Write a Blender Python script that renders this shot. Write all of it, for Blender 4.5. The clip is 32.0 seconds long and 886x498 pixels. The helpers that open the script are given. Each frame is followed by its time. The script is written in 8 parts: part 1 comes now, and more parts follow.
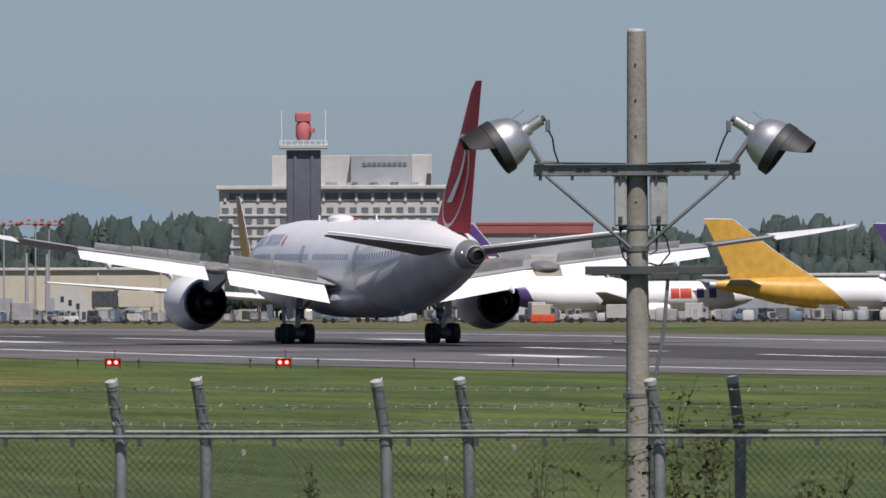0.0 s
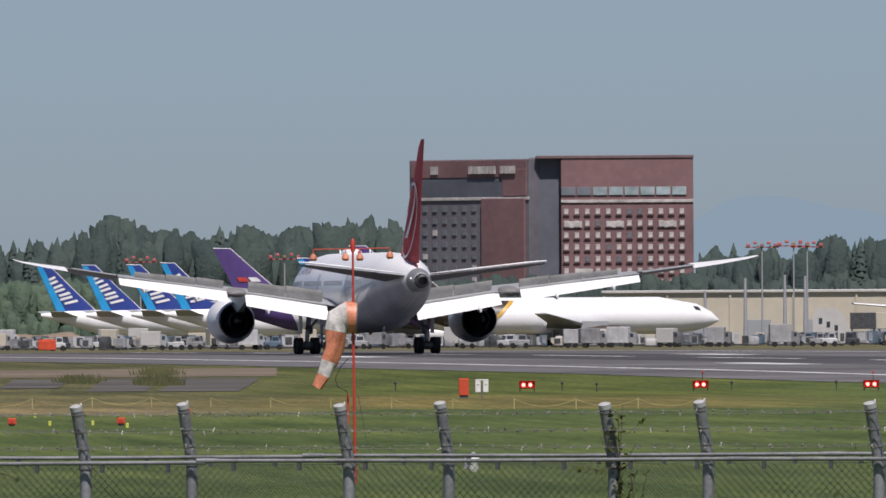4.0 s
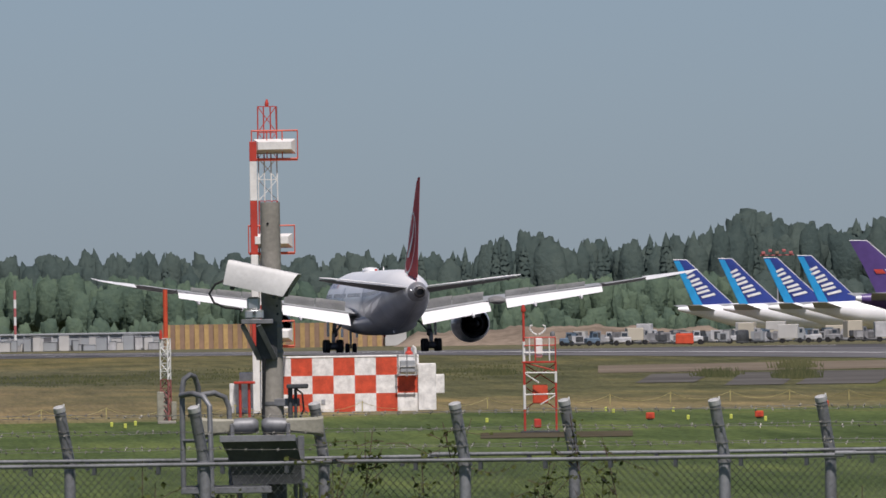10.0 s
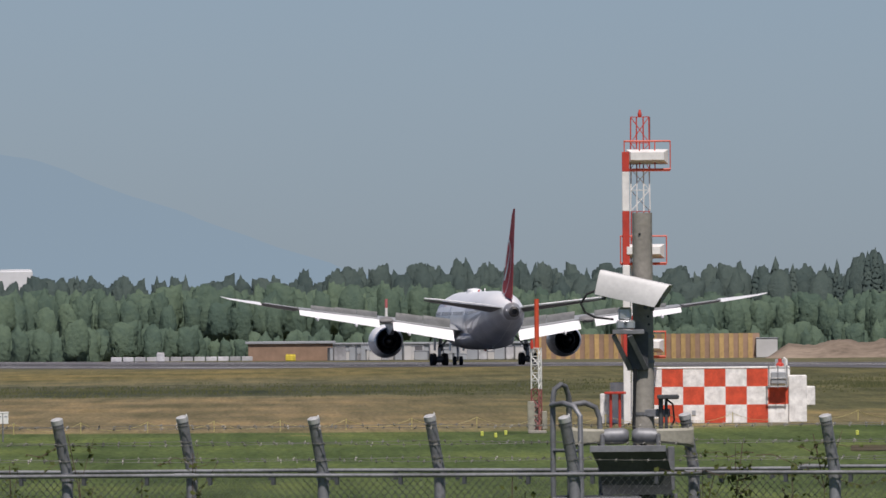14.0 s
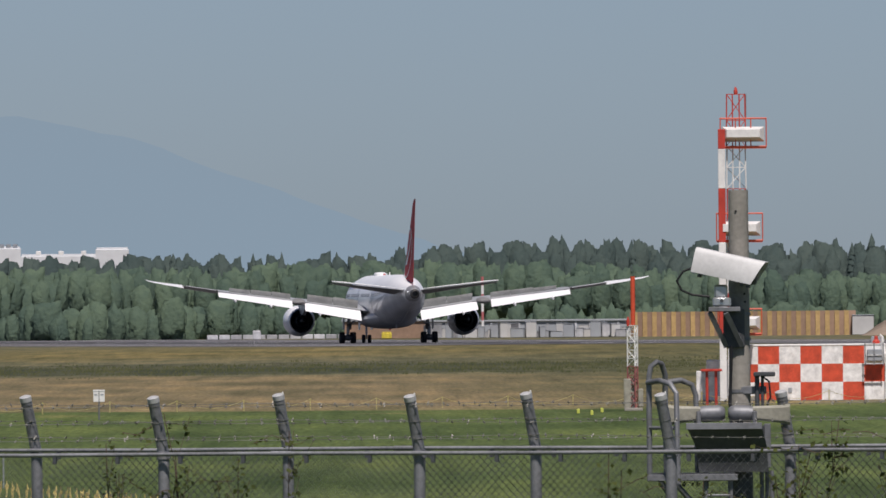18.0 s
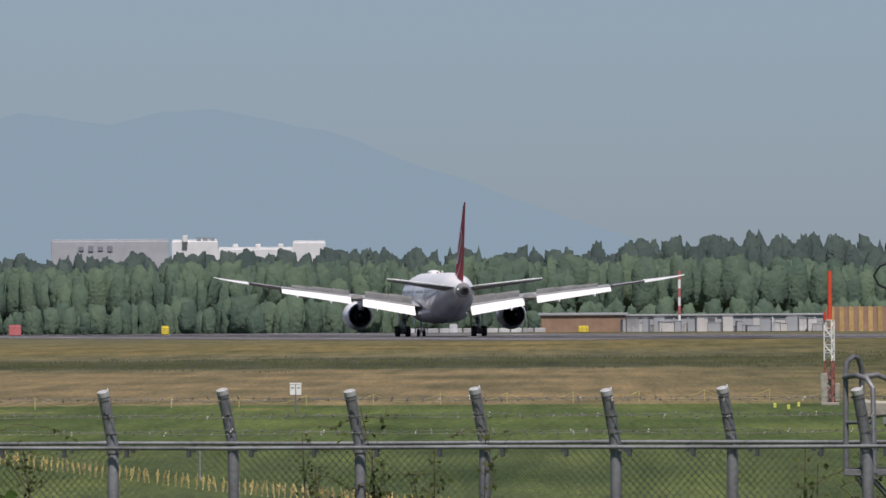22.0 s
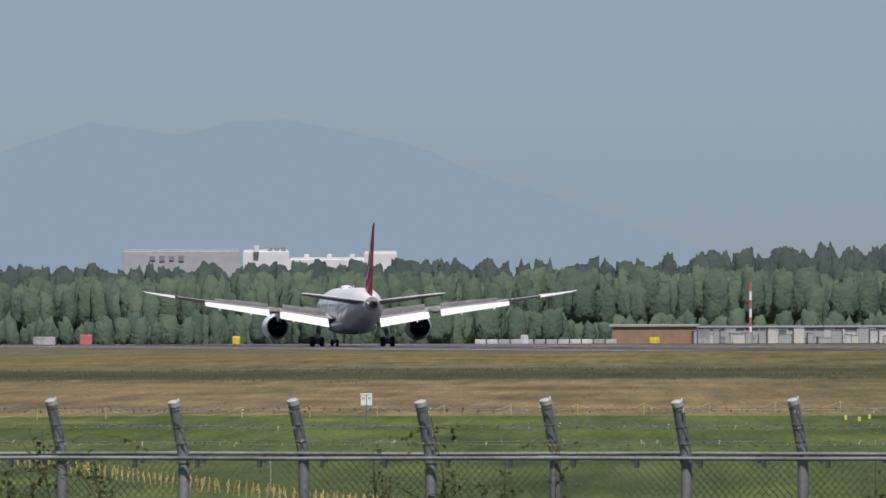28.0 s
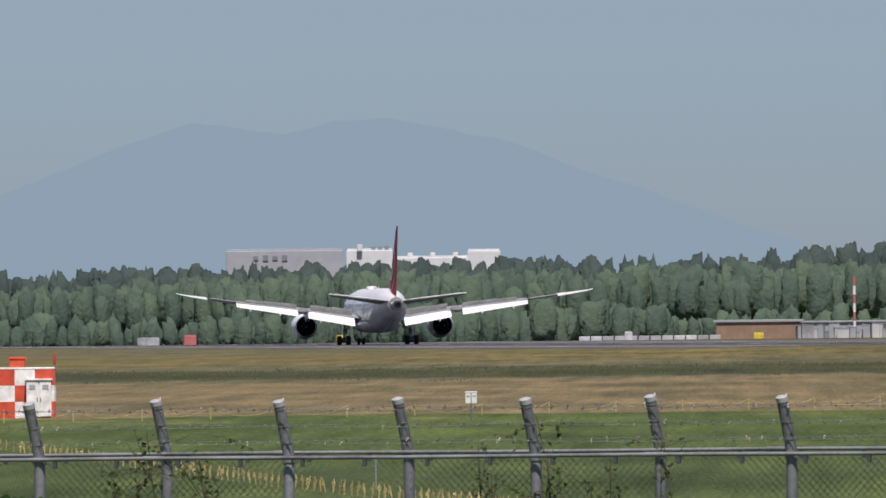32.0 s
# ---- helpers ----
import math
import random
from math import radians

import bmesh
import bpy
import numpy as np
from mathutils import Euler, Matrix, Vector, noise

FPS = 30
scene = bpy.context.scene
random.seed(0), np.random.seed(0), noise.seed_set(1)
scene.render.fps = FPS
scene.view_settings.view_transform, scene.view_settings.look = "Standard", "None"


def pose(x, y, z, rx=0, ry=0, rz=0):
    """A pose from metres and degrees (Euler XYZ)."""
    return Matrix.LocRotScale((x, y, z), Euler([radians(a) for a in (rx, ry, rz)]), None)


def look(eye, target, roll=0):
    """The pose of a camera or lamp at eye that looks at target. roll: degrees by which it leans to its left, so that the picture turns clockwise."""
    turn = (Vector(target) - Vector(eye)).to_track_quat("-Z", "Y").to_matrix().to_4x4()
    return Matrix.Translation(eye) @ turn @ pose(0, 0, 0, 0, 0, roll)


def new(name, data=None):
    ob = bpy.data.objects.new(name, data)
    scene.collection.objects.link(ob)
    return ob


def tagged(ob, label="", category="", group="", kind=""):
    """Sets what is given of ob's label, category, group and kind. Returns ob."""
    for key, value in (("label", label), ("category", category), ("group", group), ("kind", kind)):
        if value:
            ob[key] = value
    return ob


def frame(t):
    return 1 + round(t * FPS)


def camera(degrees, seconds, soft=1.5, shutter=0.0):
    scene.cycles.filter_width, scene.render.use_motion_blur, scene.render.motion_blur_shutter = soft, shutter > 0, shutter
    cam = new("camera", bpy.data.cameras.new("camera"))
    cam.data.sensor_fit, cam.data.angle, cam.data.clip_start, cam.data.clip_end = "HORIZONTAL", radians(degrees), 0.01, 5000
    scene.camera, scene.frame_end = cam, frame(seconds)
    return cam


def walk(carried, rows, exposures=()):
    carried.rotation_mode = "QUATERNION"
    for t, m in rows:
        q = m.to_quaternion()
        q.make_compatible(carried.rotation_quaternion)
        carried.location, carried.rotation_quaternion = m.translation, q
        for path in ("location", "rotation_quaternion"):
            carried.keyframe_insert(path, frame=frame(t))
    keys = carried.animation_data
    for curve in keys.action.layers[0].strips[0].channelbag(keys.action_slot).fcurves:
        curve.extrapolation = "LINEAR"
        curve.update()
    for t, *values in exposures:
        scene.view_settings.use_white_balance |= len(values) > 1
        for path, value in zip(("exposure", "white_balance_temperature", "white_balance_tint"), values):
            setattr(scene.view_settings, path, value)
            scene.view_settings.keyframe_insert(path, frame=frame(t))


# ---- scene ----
# The viewer stands on a bank beside the airfield and only turns. Bearings (u) and drops below the
# horizon (v) are given in 1/K of a radian, r in metres from the viewer.
K = 31000.0
EYE = Vector((0.0, 0.0, 4.0))


def spot(u, r, z=0.0):
    return Vector((r * math.sin(u / K), r * math.cos(u / K), z))


def level(v, r):
    return EYE.z - v * r / K


def aim(u, v, roll):
    return look(EYE, EYE + Vector((math.sin(u / K) * 1000, math.cos(u / K) * 1000, -v * 1000 / K)), roll)


cam = camera(math.degrees(2 * math.atan(784 / K)), 32.0, soft=1.6)
walk(cam, [
    (0.0, aim(3437.0, -70.2, -0.23)),
    (0.5, aim(3226.6, -74.4, -0.41)),
    (1.0, aim(3058.8, -88.3, -0.49)),
    (1.5, aim(2837.1, -109.9, -0.67)),
    (2.0, aim(2653.6, -120.9, -0.51)),
    (2.5, aim(2488.9, -133.3, -0.36)),
    (3.0, aim(2373.6, -137.3, -0.41)),
    (3.5, aim(2219.2, -120.5, -0.26)),
    (4.0, aim(2095.6, -115.2, -0.34)),
    (4.5, aim(1945.0, -117.8, -0.30)),
    (6.5, aim(1509.5, -135.3, -0.15)),
    (7.0, aim(1392.6, -133.8, -0.35)),
    (7.5, aim(1298.3, -120.0, -0.55)),
    (8.0, aim(1257.2, -144.5, -0.73)),
    (8.5, aim(1183.4, -156.3, -0.76)),
    (9.0, aim(1078.3, -128.0, -0.62)),
    (9.5, aim(990.0, -113.0, -0.56)),
    (10.0, aim(969.0, -115.0, -0.90)),
    (10.5, aim(923.4, -84.2, -0.91)),
    (11.0, aim(818.0, -63.6, -1.00)),
    (11.5, aim(685.9, -99.1, -0.95)),
    (12.0, aim(658.3, -124.2, -0.91)),
    (12.5, aim(695.8, -78.0, -0.95)),
    (13.0, aim(596.9, -101.7, -0.77)),
    (13.5, aim(436.0, -146.2, -0.61)),
    (14.0, aim(311.2, -140.9, -0.42)),
    (14.5, aim(284.1, -138.0, -0.34)),
    (16.5, aim(170.2, -145.6, -0.58)),
    (17.0, aim(188.2, -121.4, -0.71)),
    (17.5, aim(181.8, -95.2, -0.70)),
    (18.0, aim(140.9, -102.5, -0.48)),
    (18.5, aim(70.4, -99.4, -0.46)),
    (19.0, aim(-0.0, -75.0, -0.46)),
    (19.5, aim(-34.3, -82.3, -0.44)),
    (20.0, aim(-66.2, -94.5, -0.30)),
    (20.5, aim(-112.1, -90.9, -0.27)),
    (21.0, aim(-153.3, -107.4, -0.29)),
    (21.5, aim(-182.2, -116.4, -0.54)),
    (22.0, aim(-207.7, -93.9, -0.33)),
    (22.5, aim(-215.9, -88.5, -0.21)),
    (23.0, aim(-220.3, -105.5, -0.14)),
    (23.5, aim(-228.2, -104.1, -0.18)),
    (24.0, aim(-246.2, -91.1, 0.02)),
    (24.5, aim(-268.7, -101.0, 0.04)),
    (25.0, aim(-273.4, -93.4, 0.05)),
    (25.5, aim(-276.1, -84.9, -0.02)),
    (27.5, aim(-320.3, -116.5, -0.11)),
    (28.0, aim(-333.8, -113.6, -0.14)),
    (28.5, aim(-392.3, -136.0, -0.02)),
    (29.0, aim(-406.1, -111.5, -0.05)),
    (29.5, aim(-356.7, -34.4, 0.05)),
    (30.0, aim(-347.6, -31.8, -0.18)),
    (30.5, aim(-387.9, -65.4, -0.30)),
    (31.0, aim(-443.1, -95.1, -0.39)),
    (31.5, aim(-478.0, -103.8, -0.46)),
    (32.0, aim(-516.7, -110.8, -0.65)),
], [(0.0, -0.03, 6370, 16), (4.0, -0.03, 6370, 16), (7.0, -0.08, 6370, 16), (9.0, -0.13, 6370, 16), (10.0, -0.10, 6380, 16), (11.0, -0.03, 6380, 16), (12.0, -0.07, 6380, 16), (14.0, -0.07, 6390, 16), (17.0, -0.11, 6400, 16), (18.0, -0.11, 6400, 16), (20.0, -0.05, 6390, 16), (24.0, -0.03, 6380, 16), (29.0, 0.0, 6370, 16), (32.0, 0.04, 6370, 16)])

# ---- world, sun, exposure ----
SUN_EL, SUN_AZ = radians(60), radians(171)   # azimuth clockwise from +y
world = bpy.data.worlds.new("sky")
scene.world = world
world.use_nodes = True
wn = world.node_tree
sky = wn.nodes.new("ShaderNodeTexSky")
sky.sky_type = "NISHITA"
sky.sun_disc = False
sky.sun_elevation, sky.sun_rotation = SUN_EL, SUN_AZ
sky.air_density, sky.dust_density, sky.ozone_density = 0.5, 0.45, 3.0
bg = wn.nodes["Background"]
bg.inputs["Strength"].default_value = 0.068
wn.links.new(sky.outputs[0], bg.inputs["Color"])
sun = new("sun", bpy.data.lights.new("sun", "SUN"))
sun.data.energy, sun.data.angle, sun.data.color = 4.8, radians(0.6), (1.0, 0.95, 0.88)
sun.matrix_world = look((0, 0, 0), (-math.sin(SUN_AZ) * math.cos(SUN_EL), -math.cos(SUN_AZ) * math.cos(SUN_EL), -math.sin(SUN_EL)))
scene.view_settings.exposure = 0.0


# ---- materials ----
def shader(name):
    m = bpy.data.materials.new(name)
    m.use_nodes = True
    return m, m.node_tree.nodes, m.node_tree.links, m.node_tree.nodes["Principled BSDF"]


def mat(name, rgb, rough=0.6, metal=0.0, vary=0.15, big=1.0, fine=12.0, bump=0.15, rgb2=None, random_tint=0.0, coat=0.0, spec=0.5):
    """A surface with stains at the big scale, grain at the fine one (per metre), and a little relief."""
    m, n, l, b = shader(name)
    co = n.new("ShaderNodeTexCoord")
    n1, n2 = n.new("ShaderNodeTexNoise"), n.new("ShaderNodeTexNoise")
    n1.inputs["Scale"].default_value, n2.inputs["Scale"].default_value = big, fine
    n1.inputs["Detail"].default_value, n2.inputs["Detail"].default_value = 4, 3
    for q in (n1, n2):
        l.new(co.outputs["Object"], q.inputs["Vector"])
    add = n.new("ShaderNodeMath")
    add.operation = "MULTIPLY_ADD"
    l.new(n2.outputs["Fac"], add.inputs[0])
    add.inputs[1].default_value = 0.45
    l.new(n1.outputs["Fac"], add.inputs[2])
    ramp = n.new("ShaderNodeValToRGB")
    lo = rgb2 if rgb2 else tuple(c * (1 - 2.2 * vary) for c in rgb)
    hi = tuple(min(1, c * (1 + 0.6 * vary)) for c in rgb)
    ramp.color_ramp.elements[0].position, ramp.color_ramp.elements[1].position = 0.45, 0.95
    ramp.color_ramp.elements[0].color, ramp.color_ramp.elements[1].color = (*lo, 1), (*hi, 1)
    l.new(add.outputs[0], ramp.inputs["Fac"])
    last = ramp.outputs["Color"]
    if random_tint:
        info, hsv = n.new("ShaderNodeObjectInfo"), n.new("ShaderNodeHueSaturation")
        mr = n.new("ShaderNodeMapRange")
        l.new(info.outputs["Random"], mr.inputs["Value"])
        mr.inputs["To Min"].default_value, mr.inputs["To Max"].default_value = 1 - random_tint, 1 + random_tint
        l.new(mr.outputs[0], hsv.inputs["Value"])
        l.new(last, hsv.inputs["Color"])
        last = hsv.outputs["Color"]
    l.new(last, b.inputs["Base Color"])
    b.inputs["Roughness"].default_value, b.inputs["Metallic"].default_value = rough, metal
    b.inputs["Coat Weight"].default_value, b.inputs["Specular IOR Level"].default_value = coat, spec
    if bump:
        bp = n.new("ShaderNodeBump")
        bp.inputs["Strength"].default_value, bp.inputs["Distance"].default_value = bump, 0.02
        l.new(add.outputs[0], bp.inputs["Height"])
        l.new(bp.outputs[0], b.inputs["Normal"])
    return m


def glow(name, rgb, strength):
    m, n, l, b = shader(name)
    b.inputs["Base Color"].default_value = (*rgb, 1)
    b.inputs["Emission Color"].default_value, b.inputs["Emission Strength"].default_value = (*rgb, 1), strength
    return m


def leaf_mat(name, dark, light, scale=0.25, mottle=0.0):
    """Foliage: tint by island and by a slow drift over the stand."""
    m, n, l, b = shader(name)
    geo, co = n.new("ShaderNodeNewGeometry"), n.new("ShaderNodeTexCoord")
    nz = n.new("ShaderNodeTexNoise")
    nz.inputs["Scale"].default_value = scale
    l.new(co.outputs["Object"], nz.inputs["Vector"])
    mx = n.new("ShaderNodeMath")
    mx.operation = "MULTIPLY_ADD"
    l.new(geo.outputs["Random Per Island"], mx.inputs[0])
    mx.inputs[1].default_value = 0.30
    last = nz.outputs["Fac"]
    if mottle:
        nf, ad = n.new("ShaderNodeTexNoise"), n.new("ShaderNodeMath")
        nf.inputs["Scale"].default_value, nf.inputs["Detail"].default_value = mottle, 6
        l.new(co.outputs["Object"], nf.inputs["Vector"])
        ad.operation = "MULTIPLY_ADD"
        l.new(nf.outputs["Fac"], ad.inputs[0])
        ad.inputs[1].default_value = 0.8
        half = n.new("ShaderNodeMath")
        half.operation = "SUBTRACT"
        half.inputs[1].default_value = 0.4
        l.new(last, half.inputs[0])
        l.new(half.outputs[0], ad.inputs[2])
        last = ad.outputs[0]
        nb, bp = n.new("ShaderNodeTexNoise"), n.new("ShaderNodeBump")
        nb.inputs["Scale"].default_value, nb.inputs["Detail"].default_value = 1.6, 5
        l.new(co.outputs["Object"], nb.inputs["Vector"])
        bp.inputs["Strength"].default_value, bp.inputs["Distance"].default_value = 0.6, 0.6
        l.new(nb.outputs["Fac"], bp.inputs["Height"])
        l.new(bp.outputs[0], b.inputs["Normal"])
    l.new(last, mx.inputs[2])
    r = n.new("ShaderNodeValToRGB")
    r.color_ramp.elements[0].position, r.color_ramp.elements[1].position = 0.4, 1.1
    r.color_ramp.elements[0].color, r.color_ramp.elements[1].color = (*dark, 1), (*light, 1)
    l.new(mx.outputs[0], r.inputs["Fac"])
    l.new(r.outputs["Color"], b.inputs["Base Color"])
    b.inputs["Roughness"].default_value = 0.75
    b.inputs["Specular IOR Level"].default_value = 0.05
    tr, mixed = n.new("ShaderNodeBsdfTranslucent"), n.new("ShaderNodeMixShader")
    l.new(r.outputs["Color"], tr.inputs["Color"])
    mixed.inputs["Fac"].default_value = 0.42
    l.new(b.outputs[0], mixed.inputs[1])
    l.new(tr.outputs[0], mixed.inputs[2])
    l.new(mixed.outputs[0], n["Material Output"].inputs["Surface"])
    return m


M = {}
M["aircraft_white"] = mat("aircraft_white", (0.88, 0.88, 0.88), 0.35, vary=0.04, big=0.3, fine=3, bump=0.0, coat=0.15)
M["flap_white"] = mat("flap_white", (0.84, 0.84, 0.84), 0.35, vary=0.04, big=0.5, fine=4, bump=0.0)
# Grey livery tone that also holds the shade under the body.
M["livery_slate_shade"] = mat("livery_slate_shade", (0.54, 0.55, 0.58), 0.4, vary=0.10, big=0.4, fine=4, bump=0.0)
M["tail_metal"] = mat("tail_metal", (0.34, 0.34, 0.35), 0.45, 0.4, vary=0.12, big=0.5, fine=5, bump=0.0)
M["livery_pale"] = mat("livery_pale", (0.66, 0.68, 0.71), 0.35, vary=0.06, big=0.4, fine=4, bump=0.0)
M["wing_grey"] = mat("wing_grey", (0.36, 0.37, 0.38), 0.45, vary=0.10, big=0.5, fine=4, bump=0.0)
M["spoiler_grey"] = mat("spoiler_grey", (0.52, 0.51, 0.48), 0.5, vary=0.15, big=0.8, fine=5, bump=0.05)
M["livery_grey"] = mat("livery_grey", (0.48, 0.50, 0.53), 0.35, vary=0.06, big=0.4, fine=4, bump=0.0)
M["fin_red"] = mat("fin_red", (0.58, 0.022, 0.028), 0.6, vary=0.08, big=0.4, fine=4, bump=0.0)
M["dark_metal"] = mat("dark_metal", (0.025, 0.027, 0.032), 0.5, 0.3, vary=0.2, big=1, fine=8, bump=0.05)
M["exhaust"] = mat("exhaust", (0.10, 0.095, 0.09), 0.45, 0.8, vary=0.2, big=1, fine=8, bump=0.05)
M["tyre"] = mat("tyre", (0.018, 0.018, 0.02), 0.85, vary=0.2, big=2, fine=20, bump=0.2)
M["strut"] = mat("strut", (0.30, 0.31, 0.33), 0.4, 0.5, vary=0.2, big=2, fine=12)
M["window_dark"] = mat("window_dark", (0.035, 0.04, 0.05), 0.5, vary=0.1, bump=0, spec=0.2)
M["blue"] = mat("blue", (0.03, 0.055, 0.26), 0.4, vary=0.08, bump=0)
M["lightblue"] = mat("lightblue", (0.02, 0.30, 0.62), 0.4, vary=0.08, bump=0)
M["purple"] = mat("purple", (0.095, 0.055, 0.20), 0.4, vary=0.08, bump=0)
M["brown"] = mat("brown", (0.06, 0.042, 0.036), 0.4, vary=0.1, bump=0)
M["gold"] = mat("gold", (0.62, 0.36, 0.06), 0.4, vary=0.1, bump=0)
M["red"] = mat("red", (0.52, 0.055, 0.035), 0.5, vary=0.12, big=1.5, fine=14)
M["orange_red"] = mat("orange_red", (0.64, 0.085, 0.035), 0.5, vary=0.14, big=1.2, fine=10)
M["white_paint"] = mat("white_paint", (0.80, 0.79, 0.76), 0.5, vary=0.10, big=1.2, fine=10)
M["weathered_white"] = mat("weathered_white", (0.86, 0.85, 0.82), 0.6, vary=0.17, big=3.5, fine=26, bump=0.4)
M["weathered_red"] = mat("weathered_red", (0.66, 0.085, 0.035), 0.6, vary=0.2, big=2.5, fine=22, bump=0.4)
M["galvanised"] = mat("galvanised", (0.26, 0.265, 0.275), 0.55, 0.35, vary=0.22, big=3.0, fine=45, bump=0.35, random_tint=0.12)
# Set paler than the galvanised posts; used for caps and small rails.
M["galvanised_cap"] = mat("galvanised_cap", (0.62, 0.62, 0.61), 0.5, 0.2, vary=0.2, big=8, fine=60)
M["rail_metal"] = mat("rail_metal", (0.27, 0.275, 0.285), 0.5, 0.3, vary=0.25, big=2.5, fine=40, bump=0.3)
M["wire"] = mat("wire", (0.21, 0.215, 0.21), 0.4, 0.5, vary=0.25, big=2.0, fine=30, bump=0)
M["wire_rust"] = mat("wire_rust", (0.30, 0.29, 0.26), 0.5, 0.4, vary=0.3, big=2.0, fine=30, bump=0)
M["concrete_pole"] = mat("concrete_pole", (0.31, 0.29, 0.25), 0.75, vary=0.2, big=1.4, fine=30, bump=0.4)
M["aluminium"] = mat("aluminium", (0.66, 0.665, 0.67), 0.40, 0.85, vary=0.1, big=3, fine=30, bump=0.05)
M["steel"] = mat("steel", (0.235, 0.24, 0.25), 0.55, 0.4, vary=0.2, big=3, fine=30)
M["steel_dark"] = mat("steel_dark", (0.105, 0.11, 0.115), 0.5, 0.4, vary=0.2, big=3, fine=30)
M["black"] = mat("black", (0.012, 0.012, 0.013), 0.55, vary=0.2, big=3, fine=30)
M["hood_black"] = mat("hood_black", (0.030, 0.030, 0.032), 0.55, vary=0.2, big=3, fine=30, bump=0.1)
M["camera_white"] = mat("camera_white", (0.60, 0.595, 0.58), 0.45, vary=0.10, big=3, fine=30)
M["horn_cream"] = mat("horn_cream", (0.34, 0.325, 0.26), 0.55, vary=0.2, big=4, fine=40)
M["asphalt"] = mat("asphalt", (0.15, 0.147, 0.152), 0.9, vary=0.25, big=0.03, fine=0.6, bump=0.1, spec=0.08)
M["asphalt_dark"] = mat("asphalt_dark", (0.085, 0.084, 0.09), 0.9, vary=0.3, big=0.03, fine=0.5, bump=0.1, spec=0.08)
M["gravel"] = mat("gravel", (0.20, 0.165, 0.125), 0.95, vary=0.25, big=0.05, fine=1.0, bump=0.2, spec=0.08)
M["slab_grey"] = mat("slab_grey", (0.115, 0.108, 0.10), 0.9, vary=0.25, big=0.05, fine=1.0, bump=0.1, spec=0.08)
M["bank_earth"] = mat("bank_earth", (0.27, 0.215, 0.165), 0.95, vary=0.3, big=0.06, fine=0.8, bump=0.3, spec=0.05)
M["line_white"] = mat("line_white", (0.85, 0.85, 0.84), 0.7, vary=0.25, big=0.15, fine=1.5, bump=0.05)
M["green_mat"] = mat("green_mat", (0.06, 0.26, 0.10), 0.8, vary=0.2, big=0.1, fine=1, bump=0)
# Shade and haze on the hotel's left wing, put into a blue-grey base.
M["shaded_brick"] = mat("shaded_brick", (0.175, 0.165, 0.19), 0.7, vary=0.15, big=0.08, fine=0.8, bump=0.1)
# Distant reds, paled in the base colour to stand for air haze.
M["hazy_red"] = mat("hazy_red", (0.48, 0.14, 0.14), 0.7, vary=0.12, big=0.5, fine=5)
M["glass_far"] = mat("glass_far", (0.17, 0.185, 0.21), 0.3, vary=0.2, big=0.2, fine=1, bump=0)
M["cabin_glass"] = mat("cabin_glass", (0.20, 0.215, 0.24), 0.4, vary=0.1, bump=0)
M["name_blue"] = mat("name_blue", (0.10, 0.14, 0.34), 0.5, vary=0.1, bump=0)
M["board_dull"] = mat("board_dull", (0.52, 0.345, 0.14), 0.7, vary=0.25, big=0.2, fine=2, bump=0, random_tint=0.2)
M["store_brown"] = mat("store_brown", (0.33, 0.215, 0.145), 0.7, vary=0.2, big=0.1, fine=1, bump=0)
M["nav_white"] = glow("nav_white", (1.0, 0.98, 0.92), 6.0)
M["factory_dark"] = mat("factory_dark", (0.20, 0.21, 0.25), 0.6, vary=0.1, big=0.05, fine=0.6, bump=0.05)
M["factory_white"] = mat("factory_white", (0.66, 0.67, 0.68), 0.7, vary=0.10, big=0.05, fine=0.6, bump=0.05)
M["factory_grey"] = mat("factory_grey", (0.36, 0.37, 0.40), 0.7, vary=0.12, big=0.05, fine=0.6, bump=0.05)
M["stab_grey"] = mat("stab_grey", (0.22, 0.215, 0.21), 0.5, vary=0.12, big=0.5, fine=4, bump=0.0)
M["brick_brown"] = mat("brick_brown", (0.22, 0.125, 0.128), 0.7, vary=0.15, big=0.08, fine=0.8, bump=0.1)
M["brick_dark"] = mat("brick_dark", (0.17, 0.115, 0.122), 0.7, vary=0.15, big=0.08, fine=0.8, bump=0.1)
M["glass_dark"] = mat("glass_dark", (0.05, 0.065, 0.085), 0.2, vary=0.2, big=0.2, fine=1, bump=0)
M["glass_pale"] = mat("glass_pale", (0.36, 0.44, 0.46), 0.2, vary=0.2, big=0.3, fine=1, bump=0)
M["curtain_pale"] = mat("curtain_pale", (0.55, 0.52, 0.50), 0.5, vary=0.2, big=0.6, fine=2, bump=0)
M["render_white"] = mat("render_white", (0.55, 0.54, 0.52), 0.7, vary=0.12, big=0.05, fine=0.6, bump=0.05)
M["render_grey"] = mat("render_grey", (0.36, 0.38, 0.40), 0.7, vary=0.12, big=0.05, fine=0.6, bump=0.05)
M["tower_dark"] = mat("tower_dark", (0.125, 0.135, 0.165), 0.6, vary=0.15, big=0.08, fine=0.6, bump=0.05)
M["hangar_beige"] = mat("hangar_beige", (0.56, 0.51, 0.41), 0.7, vary=0.10, big=0.03, fine=0.5, bump=0.05)
M["roof_red"] = mat("roof_red", (0.31, 0.10, 0.095), 0.7, vary=0.12, big=0.05, fine=0.5)
M["crate_grey"] = mat("crate_grey", (0.28, 0.28, 0.29), 0.6, vary=0.3, big=0.3, fine=2, bump=0, random_tint=0.4)
M["crate_white"] = mat("crate_white", (0.48, 0.48, 0.49), 0.6, vary=0.2, big=0.3, fine=2, bump=0, random_tint=0.3)
